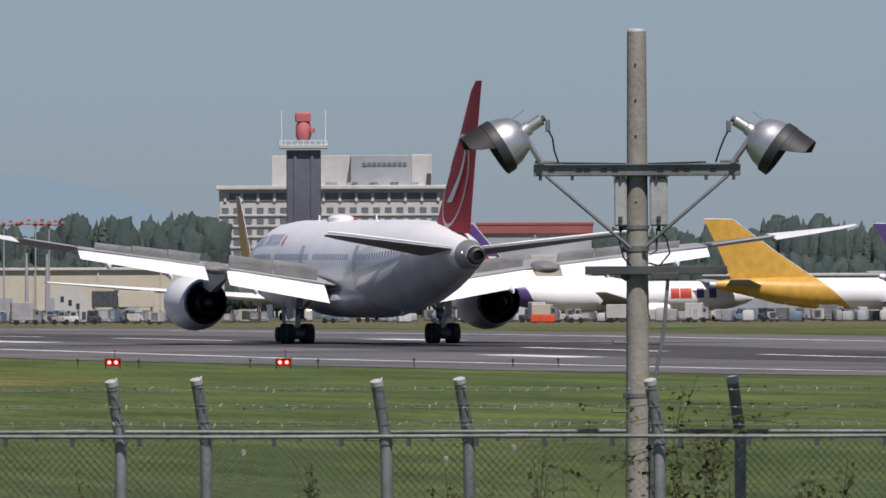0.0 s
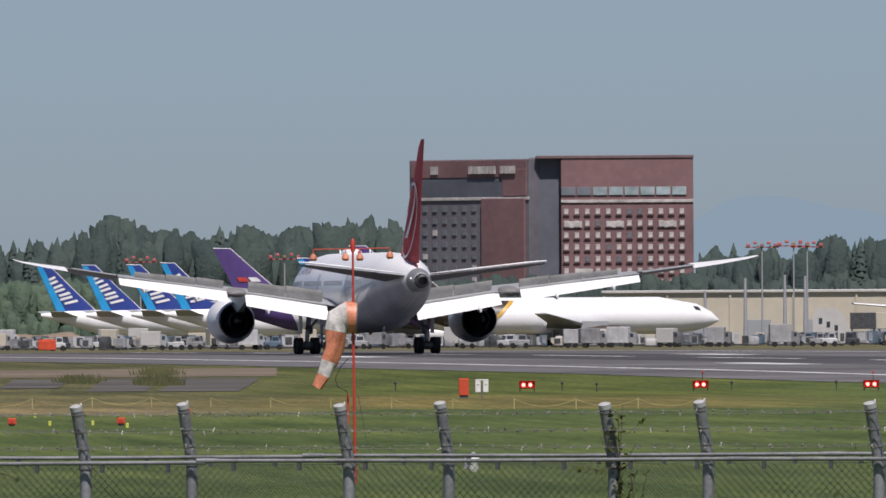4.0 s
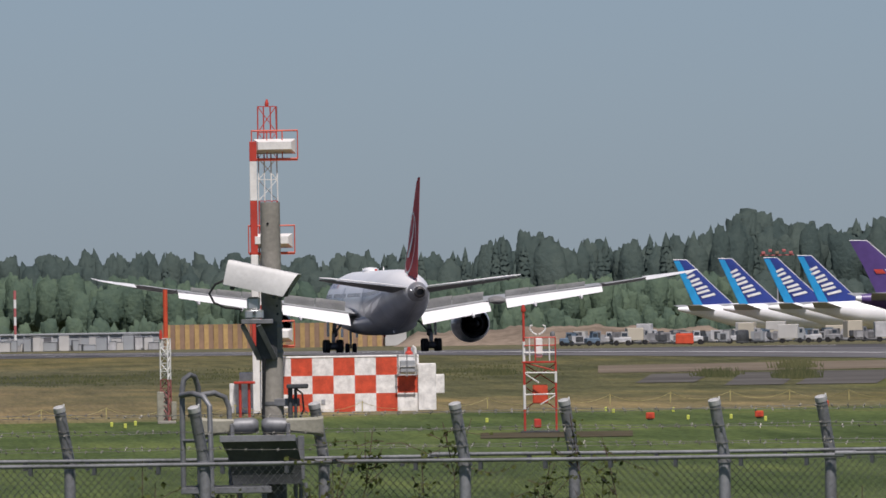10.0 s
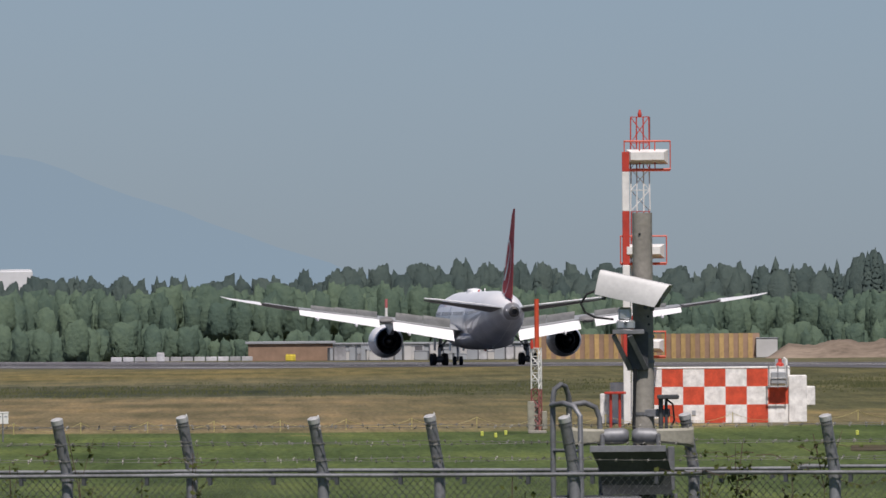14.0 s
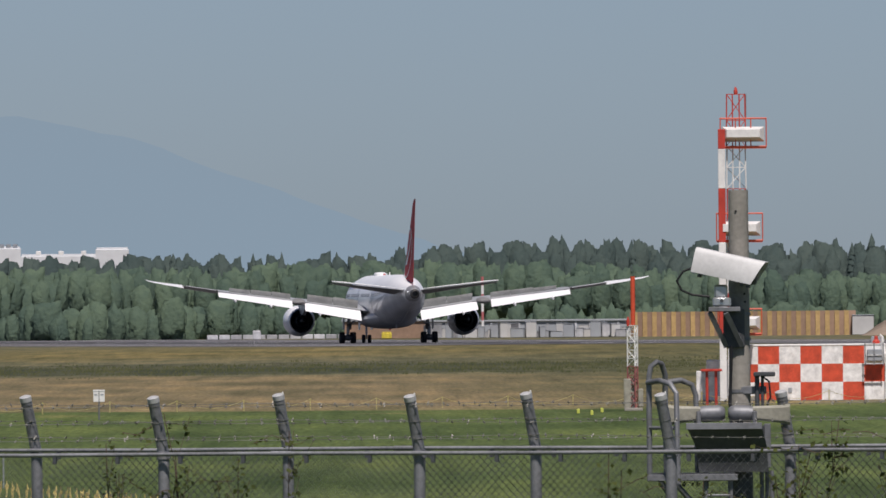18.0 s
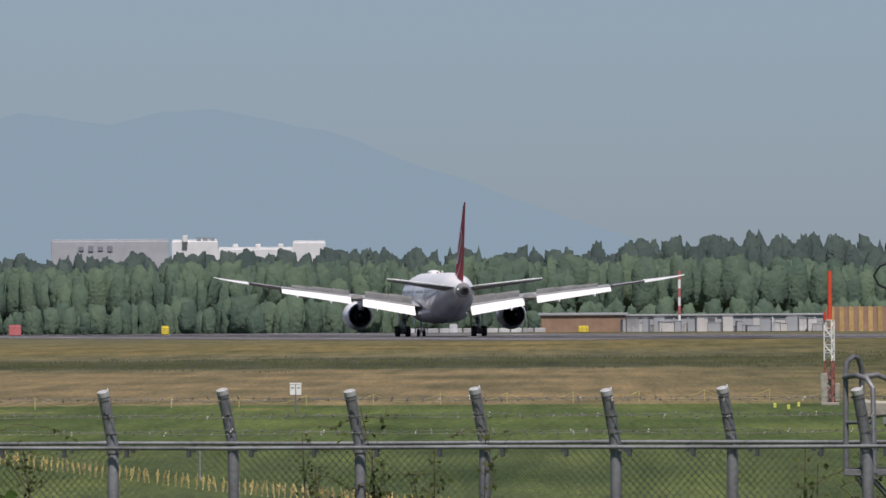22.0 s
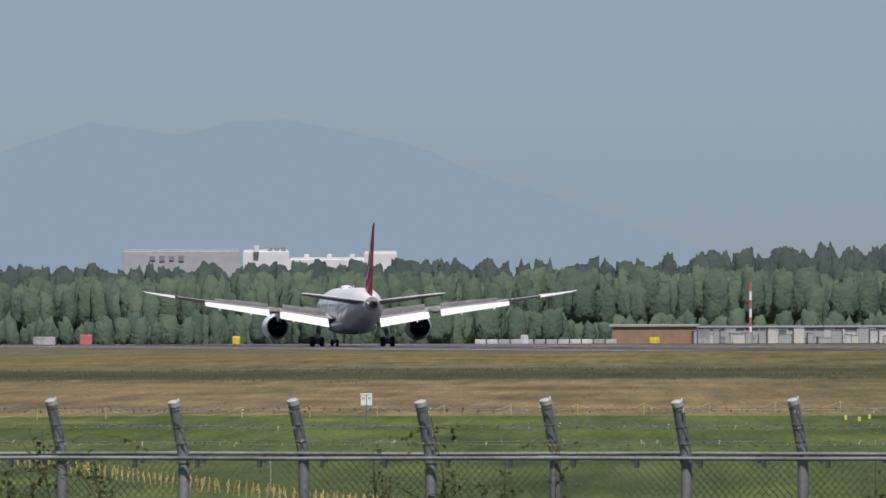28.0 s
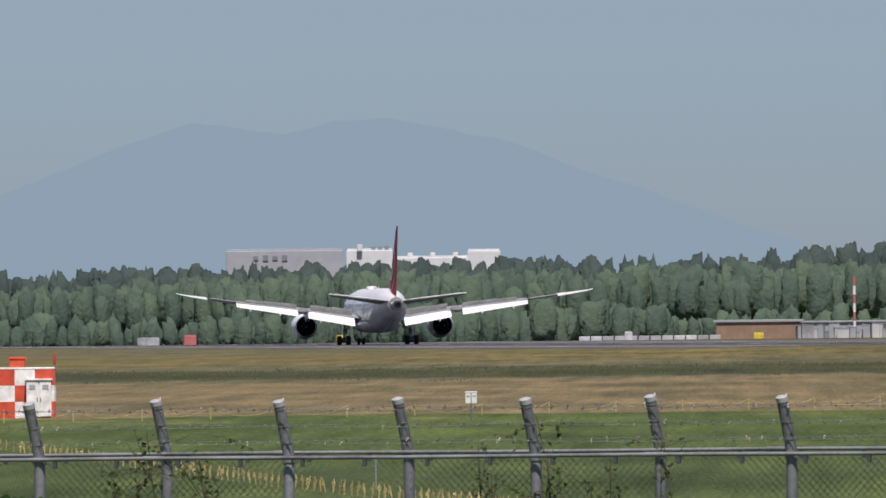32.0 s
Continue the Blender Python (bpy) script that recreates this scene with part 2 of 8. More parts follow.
M["crate_blue"] = mat("crate_blue", (0.13, 0.19, 0.26), 0.6, vary=0.2, big=0.3, fine=2, bump=0, random_tint=0.3)
M["yellow"] = mat("yellow", (0.70, 0.55, 0.06), 0.6, vary=0.2, big=3, fine=20, bump=0)
M["lime"] = mat("lime", (0.62, 0.66, 0.12), 0.6, vary=0.15, big=3, fine=20, bump=0)
M["sock_orange"] = mat("sock_orange", (0.74, 0.27, 0.15), 0.5, vary=0.25, big=3, fine=16, bump=0.6)
M["sock_white"] = mat("sock_white", (0.74, 0.70, 0.67), 0.45, vary=0.25, big=3, fine=16, bump=0.6)
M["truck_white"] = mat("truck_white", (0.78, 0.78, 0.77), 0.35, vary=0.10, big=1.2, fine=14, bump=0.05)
# Shade on the white truck's sides is put into this grey; scratches share it.
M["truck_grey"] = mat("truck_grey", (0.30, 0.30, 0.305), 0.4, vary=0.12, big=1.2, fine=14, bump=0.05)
M["bark"] = mat("bark", (0.12, 0.085, 0.06), 0.9, vary=0.3, big=1, fine=8)
M["lamp_red"] = glow("lamp_red", (1.0, 0.13, 0.10), 9.0)
M["lamp_warm"] = glow("lamp_warm", (1.0, 0.62, 0.25), 12.0)
M["amber"] = mat("amber", (0.75, 0.42, 0.03), 0.3, vary=0.1, bump=0)
# Greens of the far woods carry blue-grey air haze in their base colour.
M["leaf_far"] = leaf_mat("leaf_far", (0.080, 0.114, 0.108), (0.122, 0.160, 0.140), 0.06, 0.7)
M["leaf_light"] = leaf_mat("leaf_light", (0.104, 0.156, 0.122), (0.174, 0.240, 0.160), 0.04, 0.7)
M["leaf_near"] = leaf_mat("leaf_near", (0.024, 0.052, 0.014), (0.10, 0.17, 0.040), 2.0)
M["leaf_vine"] = leaf_mat("leaf_vine", (0.035, 0.05, 0.015), (0.14, 0.16, 0.05), 2.0)
M["weed"] = leaf_mat("weed", (0.066, 0.078, 0.036), (0.135, 0.135, 0.066), 0.03)
M["rope_yellow"] = mat("rope_yellow", (0.55, 0.48, 0.20), 0.7, vary=0.2, big=3, fine=20, bump=0)
M["peg_tan"] = mat("peg_tan", (0.70, 0.55, 0.22), 0.7, vary=0.25, big=3, fine=20, bump=0, random_tint=0.3)
M["box_grey"] = mat("box_grey", (0.46, 0.465, 0.46), 0.5, 0.2, vary=0.15, big=3, fine=25)
M["soil"] = mat("soil", (0.10, 0.085, 0.055), 0.95, vary=0.3, big=0.3, fine=3, bump=0.2, spec=0.05)
# Mountains glow evenly in the colour of air haze and take no sun.
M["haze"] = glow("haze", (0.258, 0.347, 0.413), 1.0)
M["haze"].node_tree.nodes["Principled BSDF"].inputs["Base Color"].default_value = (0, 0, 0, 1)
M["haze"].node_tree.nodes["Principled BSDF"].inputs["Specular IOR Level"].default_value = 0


# ---- mesh tools ----
class Geo:
    """Gathers vertices and faces; mesh() turns them into one mesh."""

    def __init__(self):
        self.v, self.f = [], []

    def add(self, vs, fs, m=None):
        k = len(self.v)
        self.v += [tuple(m @ Vector(p)) for p in vs] if m else [tuple(p) for p in vs]
        self.f += [tuple(k + i for i in f) for f in fs]
        return self

    def box(self, cx, cy, cz, sx, sy, sz, c=0.0, m=None):
        """A box by its centre and sizes, its edges taken off by c."""
        hx, hy, hz = sx / 2, sy / 2, sz / 2
        if c <= 0:
            vs = [(cx + a * hx, cy + b * hy, cz + d * hz) for d in (-1, 1) for b in (-1, 1) for a in (-1, 1)]
            fs = [(0, 2, 3, 1), (4, 5, 7, 6), (0, 1, 5, 4), (2, 6, 7, 3), (0, 4, 6, 2), (1, 3, 7, 5)]
            return self.add(vs, fs, m)
        rings = []
        for z, ins in ((-hz, c), (-hz + c, 0), (hz - c, 0), (hz, c)):
            x, y = hx - ins, hy - ins
            rings.append([(cx + a, cy + b, cz + z) for a, b in ((-x + c, -y), (x - c, -y), (x, -y + c), (x, y - c), (x - c, y), (-x + c, y), (-x, y - c), (-x, -y + c))])
        return self.loft(rings, m=m)

    def loft(self, rings, caps=True, closed=True, m=None):
        n = len(rings[0])
        vs = [p for r in rings for p in r]
        fs = []
        for i in range(len(rings) - 1):
            for j in range(n if closed else n - 1):
                q = (j + 1) % n
                fs.append((i * n + j, i * n + q, (i + 1) * n + q, (i + 1) * n + j))
        if caps:
            fs.append(tuple(reversed(range(n))))
            fs.append(tuple((len(rings) - 1) * n + j for j in range(n)))
        return self.add(vs, fs, m)

    def tube(self, pts, r, n=8, caps=True, m=None):
        """A round bar along the points; r is one radius or one for each point."""
        pts = [Vector(p) for p in pts]
        rs = r if isinstance(r, (list, tuple)) else [r] * len(pts)
        rings, side = [], None
        for i, p in enumerate(pts):
            d = (pts[min(i + 1, len(pts) - 1)] - pts[max(i - 1, 0)]).normalized()
            if side is None:
                side = d.orthogonal().normalized()
            side = (side - d * side.dot(d)).normalized()
            up = d.cross(side)
            rings.append([p + rs[i] * (math.cos(2 * math.pi * k / n) * side + math.sin(2 * math.pi * k / n) * up) for k in range(n)])
        return self.loft(rings, caps, m=m)

    def lathe(self, prof, n=24, axis="z", m=None, caps=True):
        """Turns (radius, height) pairs about an axis."""
        rings = []
        for r, h in prof:
            ring = []
            for k in range(n):
                c, s = r * math.cos(2 * math.pi * k / n), r * math.sin(2 * math.pi * k / n)
                ring.append({"z": (c, s, h), "y": (s, h, c), "x": (h, c, s)}[axis])
            rings.append(ring)
        return self.loft(rings, caps, m=m)

    def sheet(self, pts, y0, y1, m=None):
        """A flat outline of (x, z) pairs, extruded from y0 to y1."""
        n = len(pts)
        vs = [(x, y0, z) for x, z in pts] + [(x, y1, z) for x, z in pts]
        fs = [tuple(range(n)), tuple(reversed(range(n, 2 * n)))]
        fs += [(j, j + n, (j + 1) % n + n, (j + 1) % n) for j in range(n)]
        return self.add(vs, fs, m)

    def mesh(self, name, material, smooth=True):
        me = bpy.data.meshes.new(name)
        me.from_pydata(self.v, [], self.f)
        me.materials.append(material)
        if smooth:
            me.polygons.foreach_set("use_smooth", [True] * len(me.polygons))
            me.set_sharp_from_angle(angle=radians(38))
        bm = bmesh.new()
        bm.from_mesh(me)
        bmesh.ops.recalc_face_normals(bm, faces=bm.faces)
        bm.to_mesh(me)
        bm.free()
        return me


def part(name, geo, material, parent=None, label="", m=None, smooth=True):
    """One mesh object under a thing or a part. geo: a Geo, or a mesh to share."""
    me = geo if isinstance(geo, bpy.types.Mesh) else geo.mesh(name, M[material], smooth)
    ob = new(name, me)
    ob.parent = parent
    if m is not None:
        ob.matrix_basis = m
    return tagged(ob, label)


def thing(name, label, category, m=None, group="", kind=""):
    ob = new(name)
    ob.empty_display_size = 0.5
    if m is not None:
        ob.matrix_basis = m
    return tagged(ob, label, category, group, kind)


def facing(u, r, z=0.0, turn=0.0):
    """A pose at bearing u and distance r whose -y side looks at the viewer, turned by so many degrees."""
    p = spot(u, r, z)
    return pose(p.x, p.y, p.z, 0, 0, -math.degrees(u / K) + turn)


# ---- ground and runway ----
PHI = -3879 / K          # the runway's direction
ALONG = Vector((math.sin(PHI), math.cos(PHI), 0))
ACROSS = Vector((math.cos(PHI), -math.sin(PHI), 0))
CENTRE = 264.0           # its centreline passes so far to the side of the viewer


def curve_at(x, pts):
    return float(np.interp(x, [p[0] for p in pts], [p[1] for p in pts]))


def ground_z(s, p):
    base = curve_at(s, [(1450, 0.0), (2450, -0.72), (3200, -1.1)])
    hump = curve_at(s, [(500, 0.0), (700, -0.3), (881, -0.40), (1000, -0.12), (1091, 0.30), (1206, 0.62), (1335, 0.8), (1510, 0.82), (1650, 0.6), (1772, 0.3), (2097, 0.16), (2400, 0.08), (2700, 0.0)])
    return base + hump * curve_at(p, [(120, 0), (170, 0.4), (200, 0.7), (218, 0.85), (232, 0.92), (264, 1), (300, 0.98), (318, 0.92), (420, 0.55), (620, 0)])


def ground_at(v):
    return ground_z(v.dot(ALONG), v.dot(ACROSS))


def strip(name, p0, p1, s0, s1, lift, material, parent=None, step=25.0):
    """A band of paving along the runway, laid on the ground."""
    g = Geo()
    ps = [p0] + [q for q in (120, 170, 200, 218, 232, 264, 300, 318, 420) if p0 < q < p1] + [p1]
    n = max(1, int(math.ceil((s1 - s0) / step)))
    ss = [s0 + (s1 - s0) * i / n for i in range(n + 1)]
    vs = [ALONG * s + ACROSS * p + Vector((0, 0, ground_z(s, p) + lift)) for s in ss for p in ps]
    w = len(ps)
    fs = [(i * w + j, i * w + j + 1, (i + 1) * w + j + 1, (i + 1) * w + j) for i in range(n) for j in range(w - 1)]
    g.add(vs, fs)
    return part(name, g, material, parent, smooth=False)


def ground_patch(name, u0, u1, r0, r1, lift, material, parent=None, slant=0.0):
    """Paving between two bearings and two distances; its sides lean by so much bearing towards the far end."""
    g = Geo()
    nu, nr = 14, 8
    rows = []
    for j in range(nr + 1):
        for i in range(nu + 1):
            p = spot(u0 + (u1 - u0) * i / nu + slant * (j / nr - 0.5), r0 + (r1 - r0) * j / nr)
            p.z = ground_at(p) + lift
            rows.append(p)
    g.add(rows, [(j * (nu + 1) + i, j * (nu + 1) + i + 1, (j + 1) * (nu + 1) + i + 1, (j + 1) * (nu + 1) + i) for j in range(nr) for i in range(nu)])
    return part(name, g, material, parent, smooth=False)


def ground_material():
    m, n, l, b = shader("grass_ground")
    geo = n.new("ShaderNodeNewGeometry")
    sep = n.new("ShaderNodeSeparateXYZ")
    l.new(geo.outputs["Position"], sep.inputs[0])
    flat = n.new("ShaderNodeCombineXYZ")
    l.new(sep.outputs["X"], flat.inputs["X"])
    l.new(sep.outputs["Y"], flat.inputs["Y"])
    dist = n.new("ShaderNodeVectorMath")
    dist.operation = "LENGTH"
    l.new(flat.outputs[0], dist.inputs[0])

    def noise_of(scale, detail=4, stretch=1.0, deep=1.0):
        t = n.new("ShaderNodeTexNoise")
        t.inputs["Scale"].default_value, t.inputs["Detail"].default_value = scale, detail
        mp = n.new("ShaderNodeMapping")
        mp.inputs["Scale"].default_value = (stretch, deep, 1)
        l.new(geo.outputs["Position"], mp.inputs["Vector"])
        l.new(mp.outputs[0], t.inputs["Vector"])
        return t.outputs["Fac"]

    def math_node(op, a, b_, c=None):
        q = n.new("ShaderNodeMath")
        q.operation = op
        for i, x in enumerate((a, b_, c)):
            if x is None:
                continue
            if isinstance(x, (int, float)):
                q.inputs[i].default_value = x
            else:
                l.new(x, q.inputs[i])
        return q.outputs[0]

    def ramp(fac, stops):
        r = n.new("ShaderNodeValToRGB")
        e = r.color_ramp.elements
        while len(e) < len(stops):
            e.new(0.5)
        for q, (pos, col) in zip(e, stops):
            q.position, q.color = pos, (*col, 1)
        l.new(fac, r.inputs["Fac"])
        return r.outputs["Color"]

    def mix(fac, a, b_, kind="MIX"):
        q = n.new("ShaderNodeMix")
        q.data_type, q.blend_type = "RGBA", kind
        for sock, x in ((q.inputs["Factor"], fac), (q.inputs["A"], a), (q.inputs["B"], b_)):
            if isinstance(x, (int, float)):
                sock.default_value = x
            elif isinstance(x, tuple):
                sock.default_value = (*x, 1)
            else:
                l.new(x, sock)
        return q.outputs["Result"]

    edge = math_node("MULTIPLY_ADD", noise_of(0.035, 5), 120.0, dist.outputs["Value"])
    edge = math_node("ADD", math_node("MULTIPLY_ADD", noise_of(0.22, 5), 70.0, edge), -95.0)
    pos = math_node("MULTIPLY", edge, 1 / 2000.0)
    lawn = (0.078, 0.107, 0.037)
    tan, olive, dark = (0.172, 0.139, 0.080), (0.120, 0.114, 0.068), (0.056, 0.062, 0.038)
    west = ramp(pos, [(0.0, lawn), (0.16, lawn), (0.332, lawn), (0.342, (0.22, 0.175, 0.095)), (0.36, tan), (0.50, tan), (0.528, olive), (0.534, dark), (0.585, dark), (0.63, olive), (0.70, (0.15, 0.125, 0.055)), (1.0, olive)])
    mid = ramp(pos, [(0.0, lawn), (0.16, lawn), (0.345, lawn), (0.358, (0.20, 0.165, 0.09)), (0.40, (0.165, 0.138, 0.07)), (0.43, (0.105, 0.102, 0.052)), (0.55, (0.088, 0.088, 0.044)), (0.75, (0.10, 0.096, 0.048)), (1.0, olive)])
    east = ramp(pos, [(0.0, lawn), (0.16, lawn), (0.375, lawn), (0.385, (0.15, 0.13, 0.05)), (0.44, (0.14, 0.125, 0.048)), (0.46, (0.085, 0.105, 0.030)), (0.6, (0.08, 0.10, 0.03)), (1.0, olive)])
    bear = math_node("DIVIDE", sep.outputs["X"], sep.outputs["Y"])
    bear = math_node("MULTIPLY_ADD", noise_of(0.02, 3), 0.02, bear)
    near_side, side = n.new("ShaderNodeMapRange"), n.new("ShaderNodeMapRange")
    near_side.inputs["From Min"].default_value, near_side.inputs["From Max"].default_value = 0.013, 0.031
    side.inputs["From Min"].default_value, side.inputs["From Max"].default_value = 0.062, 0.074
    for q in (near_side, side):
        l.new(bear, q.inputs["Value"])
    col = mix(side.outputs[0], mix(near_side.outputs[0], west, mid), east)
    far_lawn = n.new("ShaderNodeMapRange")
    far_lawn.inputs["From Min"].default_value, far_lawn.inputs["From Max"].default_value = 0.090, 0.102
    l.new(bear, far_lawn.inputs["Value"])
    near_only = n.new("ShaderNodeMapRange")
    near_only.inputs["From Min"].default_value, near_only.inputs["From Max"].default_value = 1050, 1000
    l.new(dist.outputs["Value"], near_only.inputs["Value"])
    col = mix(math_node("MULTIPLY", far_lawn.outputs[0], near_only.outputs[0]), col, lawn)
    patch = noise_of(0.35, 5, 0.4, 0.06)
    pt = ramp(patch, [(0.32, (0.60, 0.66, 0.60)), (0.5, (1.0, 1.0, 1.0)), (0.68, (1.5, 1.36, 1.2))])
    col = mix(0.75, col, pt, "MULTIPLY")
    blotch = noise_of(0.8, 6, 1.0, 0.022)
    col = mix(0.8, col, ramp(blotch, [(0.30, (0.66, 0.70, 0.66)), (0.5, (1.0, 1.0, 1.0)), (0.70, (1.34, 1.28, 1.22))]), "MULTIPLY")
    grain = noise_of(5.0, 5, 1.0, 0.05)
    gr = ramp(grain, [(0.3, (0.5, 0.5, 0.5)), (0.7, (1.5, 1.5, 1.4))])
    col = mix(0.7, col, gr, "MULTIPLY")
    l.new(col, b.inputs["Base Color"])
    b.inputs["Roughness"].default_value = 0.95
    b.inputs["Specular IOR Level"].default_value = 0.1
    bp = n.new("ShaderNodeBump")
    bp.inputs["Strength"].default_value, bp.inputs["Distance"].default_value = 0.6, 0.25
    l.new(grain, bp.inputs["Height"])
    l.new(bp.outputs[0], b.inputs["Normal"])
    return m


M["grass_ground"] = ground_material()


def build_ground():
    ss = [-5000, -2500, -1000, -300, -100, 0] + list(range(25, 3500, 25)) + [3600, 4000, 4900]
    ps = [-5000, -2500, -1200, -600, -300, -150, -60, 0, 60, 120, 148, 170, 195, 200, 218, 232, 264, 300, 318, 360, 420, 500, 620, 800, 1100, 1600, 2600, 4900]
    w = len(ps)
    g = Geo()
    g.add([ALONG * s + ACROSS * p + Vector((0, 0, ground_z(s, p))) for s in ss for p in ps],
          [(i * w + j, i * w + j + 1, (i + 1) * w + j + 1, (i + 1) * w + j) for i in range(len(ss) - 1) for j in range(w - 1)])
    ob = part("ground", g, "grass_ground", smooth=False)
    tagged(ob, "mown green grass airfield with dry tan bands", "ground", kind="structure")


def build_runway():
    run = strip("runway", 218, 318, -200, 3400, 0.03, "asphalt")
    tagged(run, "grey asphalt runway with worn white markings", "runway", kind="structure")
    strip("wheel_track_strip", 252, 277, -200, 3400, 0.036, "asphalt_dark", run)
    for p in (231.5, 299):
        strip("edge_line", p, p + 1.0, -200, 3400, 0.042, "line_white", run)
    for k in range(56):
        s = 20 + k * 60
        strip("centre_dash", CENTRE - 0.5, CENTRE + 0.5, s, s + 36, 0.046, "line_white", run)
    # touchdown bars
    for k in range(3):
        for p in (249, 277):
            strip("touchdown_bar", p - 1.5, p + 1.5, 1000 + k * 150, 1022 + k * 150, 0.05, "line_white", run)
    # taxiway stubs off the runway, seen between the grass patches
    lane = ground_patch("taxiway", 1608, 1752, 945, 1082, 0.03, "slab_grey", slant=38)
    tagged(lane, "grey taxiway slabs between weeds beside the runway", "taxiway", kind="structure")
    ground_patch("taxiway_slab", 1478, 1582, 945, 1078, 0.03, "slab_grey", lane, slant=30)
    ground_patch("taxiway_slab", 1320, 1425, 985, 1078, 0.03, "slab_grey", lane, slant=30)
    shoulder = ground_patch("gravel_shoulder", 1240, 1800, 1098, 1185, 0.02, "gravel", slant=0)
    tagged(shoulder, "bare tan gravel strip along the runway", "shoulder", kind="structure")
    bare = ground_patch("bare_soil", 1030, 1300, 558, 584, 0.02, "soil")
    tagged(bare, "strip of bare dark soil in the lawn", "ground", kind="structure")
    mat_green = ground_patch("green_mat", 3812, 3892, 1470, 1540, 0.05, "green_mat", slant=10)
    tagged(mat_green, "bright green ground sheet beyond the runway", "ground sheet", kind="structure")


build_ground()
build_runway()


# ---- the landing airliner ----
FOIL = ((0.0, 0.0), (0.04, 0.45), (0.15, 0.85), (0.35, 1.0), (0.65, 0.7), (1.0, 0.06), (1.0, -0.02), (0.65, -0.35), (0.35, -0.6), (0.12, -0.5), (0.03, -0.28))


def blade(stations, upright=False, tip=0.0):
    """A wing or fin lofted through stations (span, front, rear, height, thickness); the front is towards +y. tip: how steeply the rear edge rises."""
    g = Geo()
    rings = []
    for s, a, b, h, t in stations:
        ring = []
        for f, q in FOIL:
            y = a + (b - a) * f
            up = 0 if upright else (f - 0.5) * (a - b) * tip
            ring.append((h + q * t / 2 if upright else s, y, s if upright else h + q * t / 2 + up))
        rings.append(ring)
    return g.loft(rings)


def body_loft(secs, n=32):
    return Geo().loft([[(rx * math.sin(2 * math.pi * k / n), y, z + rz * math.cos(2 * math.pi * k / n)) for k in range(n)] for y, z, rx, rz in secs])


def sec_at(secs, y):
    ys = [-s[0] for s in secs]
    return [float(np.interp(-y, ys, [s[i] for s in secs])) for i in (1, 2, 3)]


def skin_patch(secs, corners, out=0.012, nu=8, nv=4):
    """A patch on the body: corners (y, degrees up from the side) of a four-sided field; the side is -1 or 1 by the sign of the angle's partner."""
    (y0, a0), (y1, a1), (y2, a2), (y3, a3), side = corners
    vs = []
    for i in range(nu + 1):
        for j in range(nv + 1):
            f, h = i / nu, j / nv
            y = (y0 * (1 - f) + y1 * f) * (1 - h) + (y3 * (1 - f) + y2 * f) * h
            a = radians((a0 * (1 - f) + a1 * f) * (1 - h) + (a3 * (1 - f) + a2 * f) * h)
            z, rx, rz = sec_at(secs, y)
            vs.append((side * (rx + out) * math.cos(a), y, z + (rz + out) * math.sin(a)))
    fs = [(i * (nv + 1) + j, i * (nv + 1) + j + 1, (i + 1) * (nv + 1) + j + 1, (i + 1) * (nv + 1) + j) for i in range(nu) for j in range(nv)]
    return Geo().add(vs, fs)


BODY = [(31.7, 4.35, 0.08, 0.08), (31.3, 4.4, 0.55, 0.5), (30.3, 4.5, 1.15, 1.05), (28.5, 4.75, 1.85, 1.8), (26, 4.95, 2.45, 2.4), (22.5, 5.1, 2.82, 2.85), (19, 5.15, 2.9, 2.97),
        (0, 5.15, 2.9, 2.97), (-11, 5.15, 2.9, 2.97), (-15, 5.28, 2.75, 2.82), (-19, 5.52, 2.4, 2.46), (-23, 5.72, 1.9, 1.95), (-27, 5.82, 1.25, 1.3), (-29.6, 5.8, 0.78, 0.8), (-30.4, 5.78, 0.62, 0.64)]


def wheel_meshes(r, w):
    t = Geo().lathe([(r * 0.55, -w / 2), (r * 0.9, -w / 2), (r, -w * 0.32), (r, w * 0.32), (r * 0.9, w / 2), (r * 0.55, w / 2)], 24, "x")
    h = Geo().lathe([(r * 0.2, -w * 0.42), (r * 0.54, -w * 0.36), (r * 0.54, w * 0.36), (r * 0.2, w * 0.42)], 16, "x")
    return t.mesh("tyre", M["tyre"]), h.mesh("rim", M["strut"])


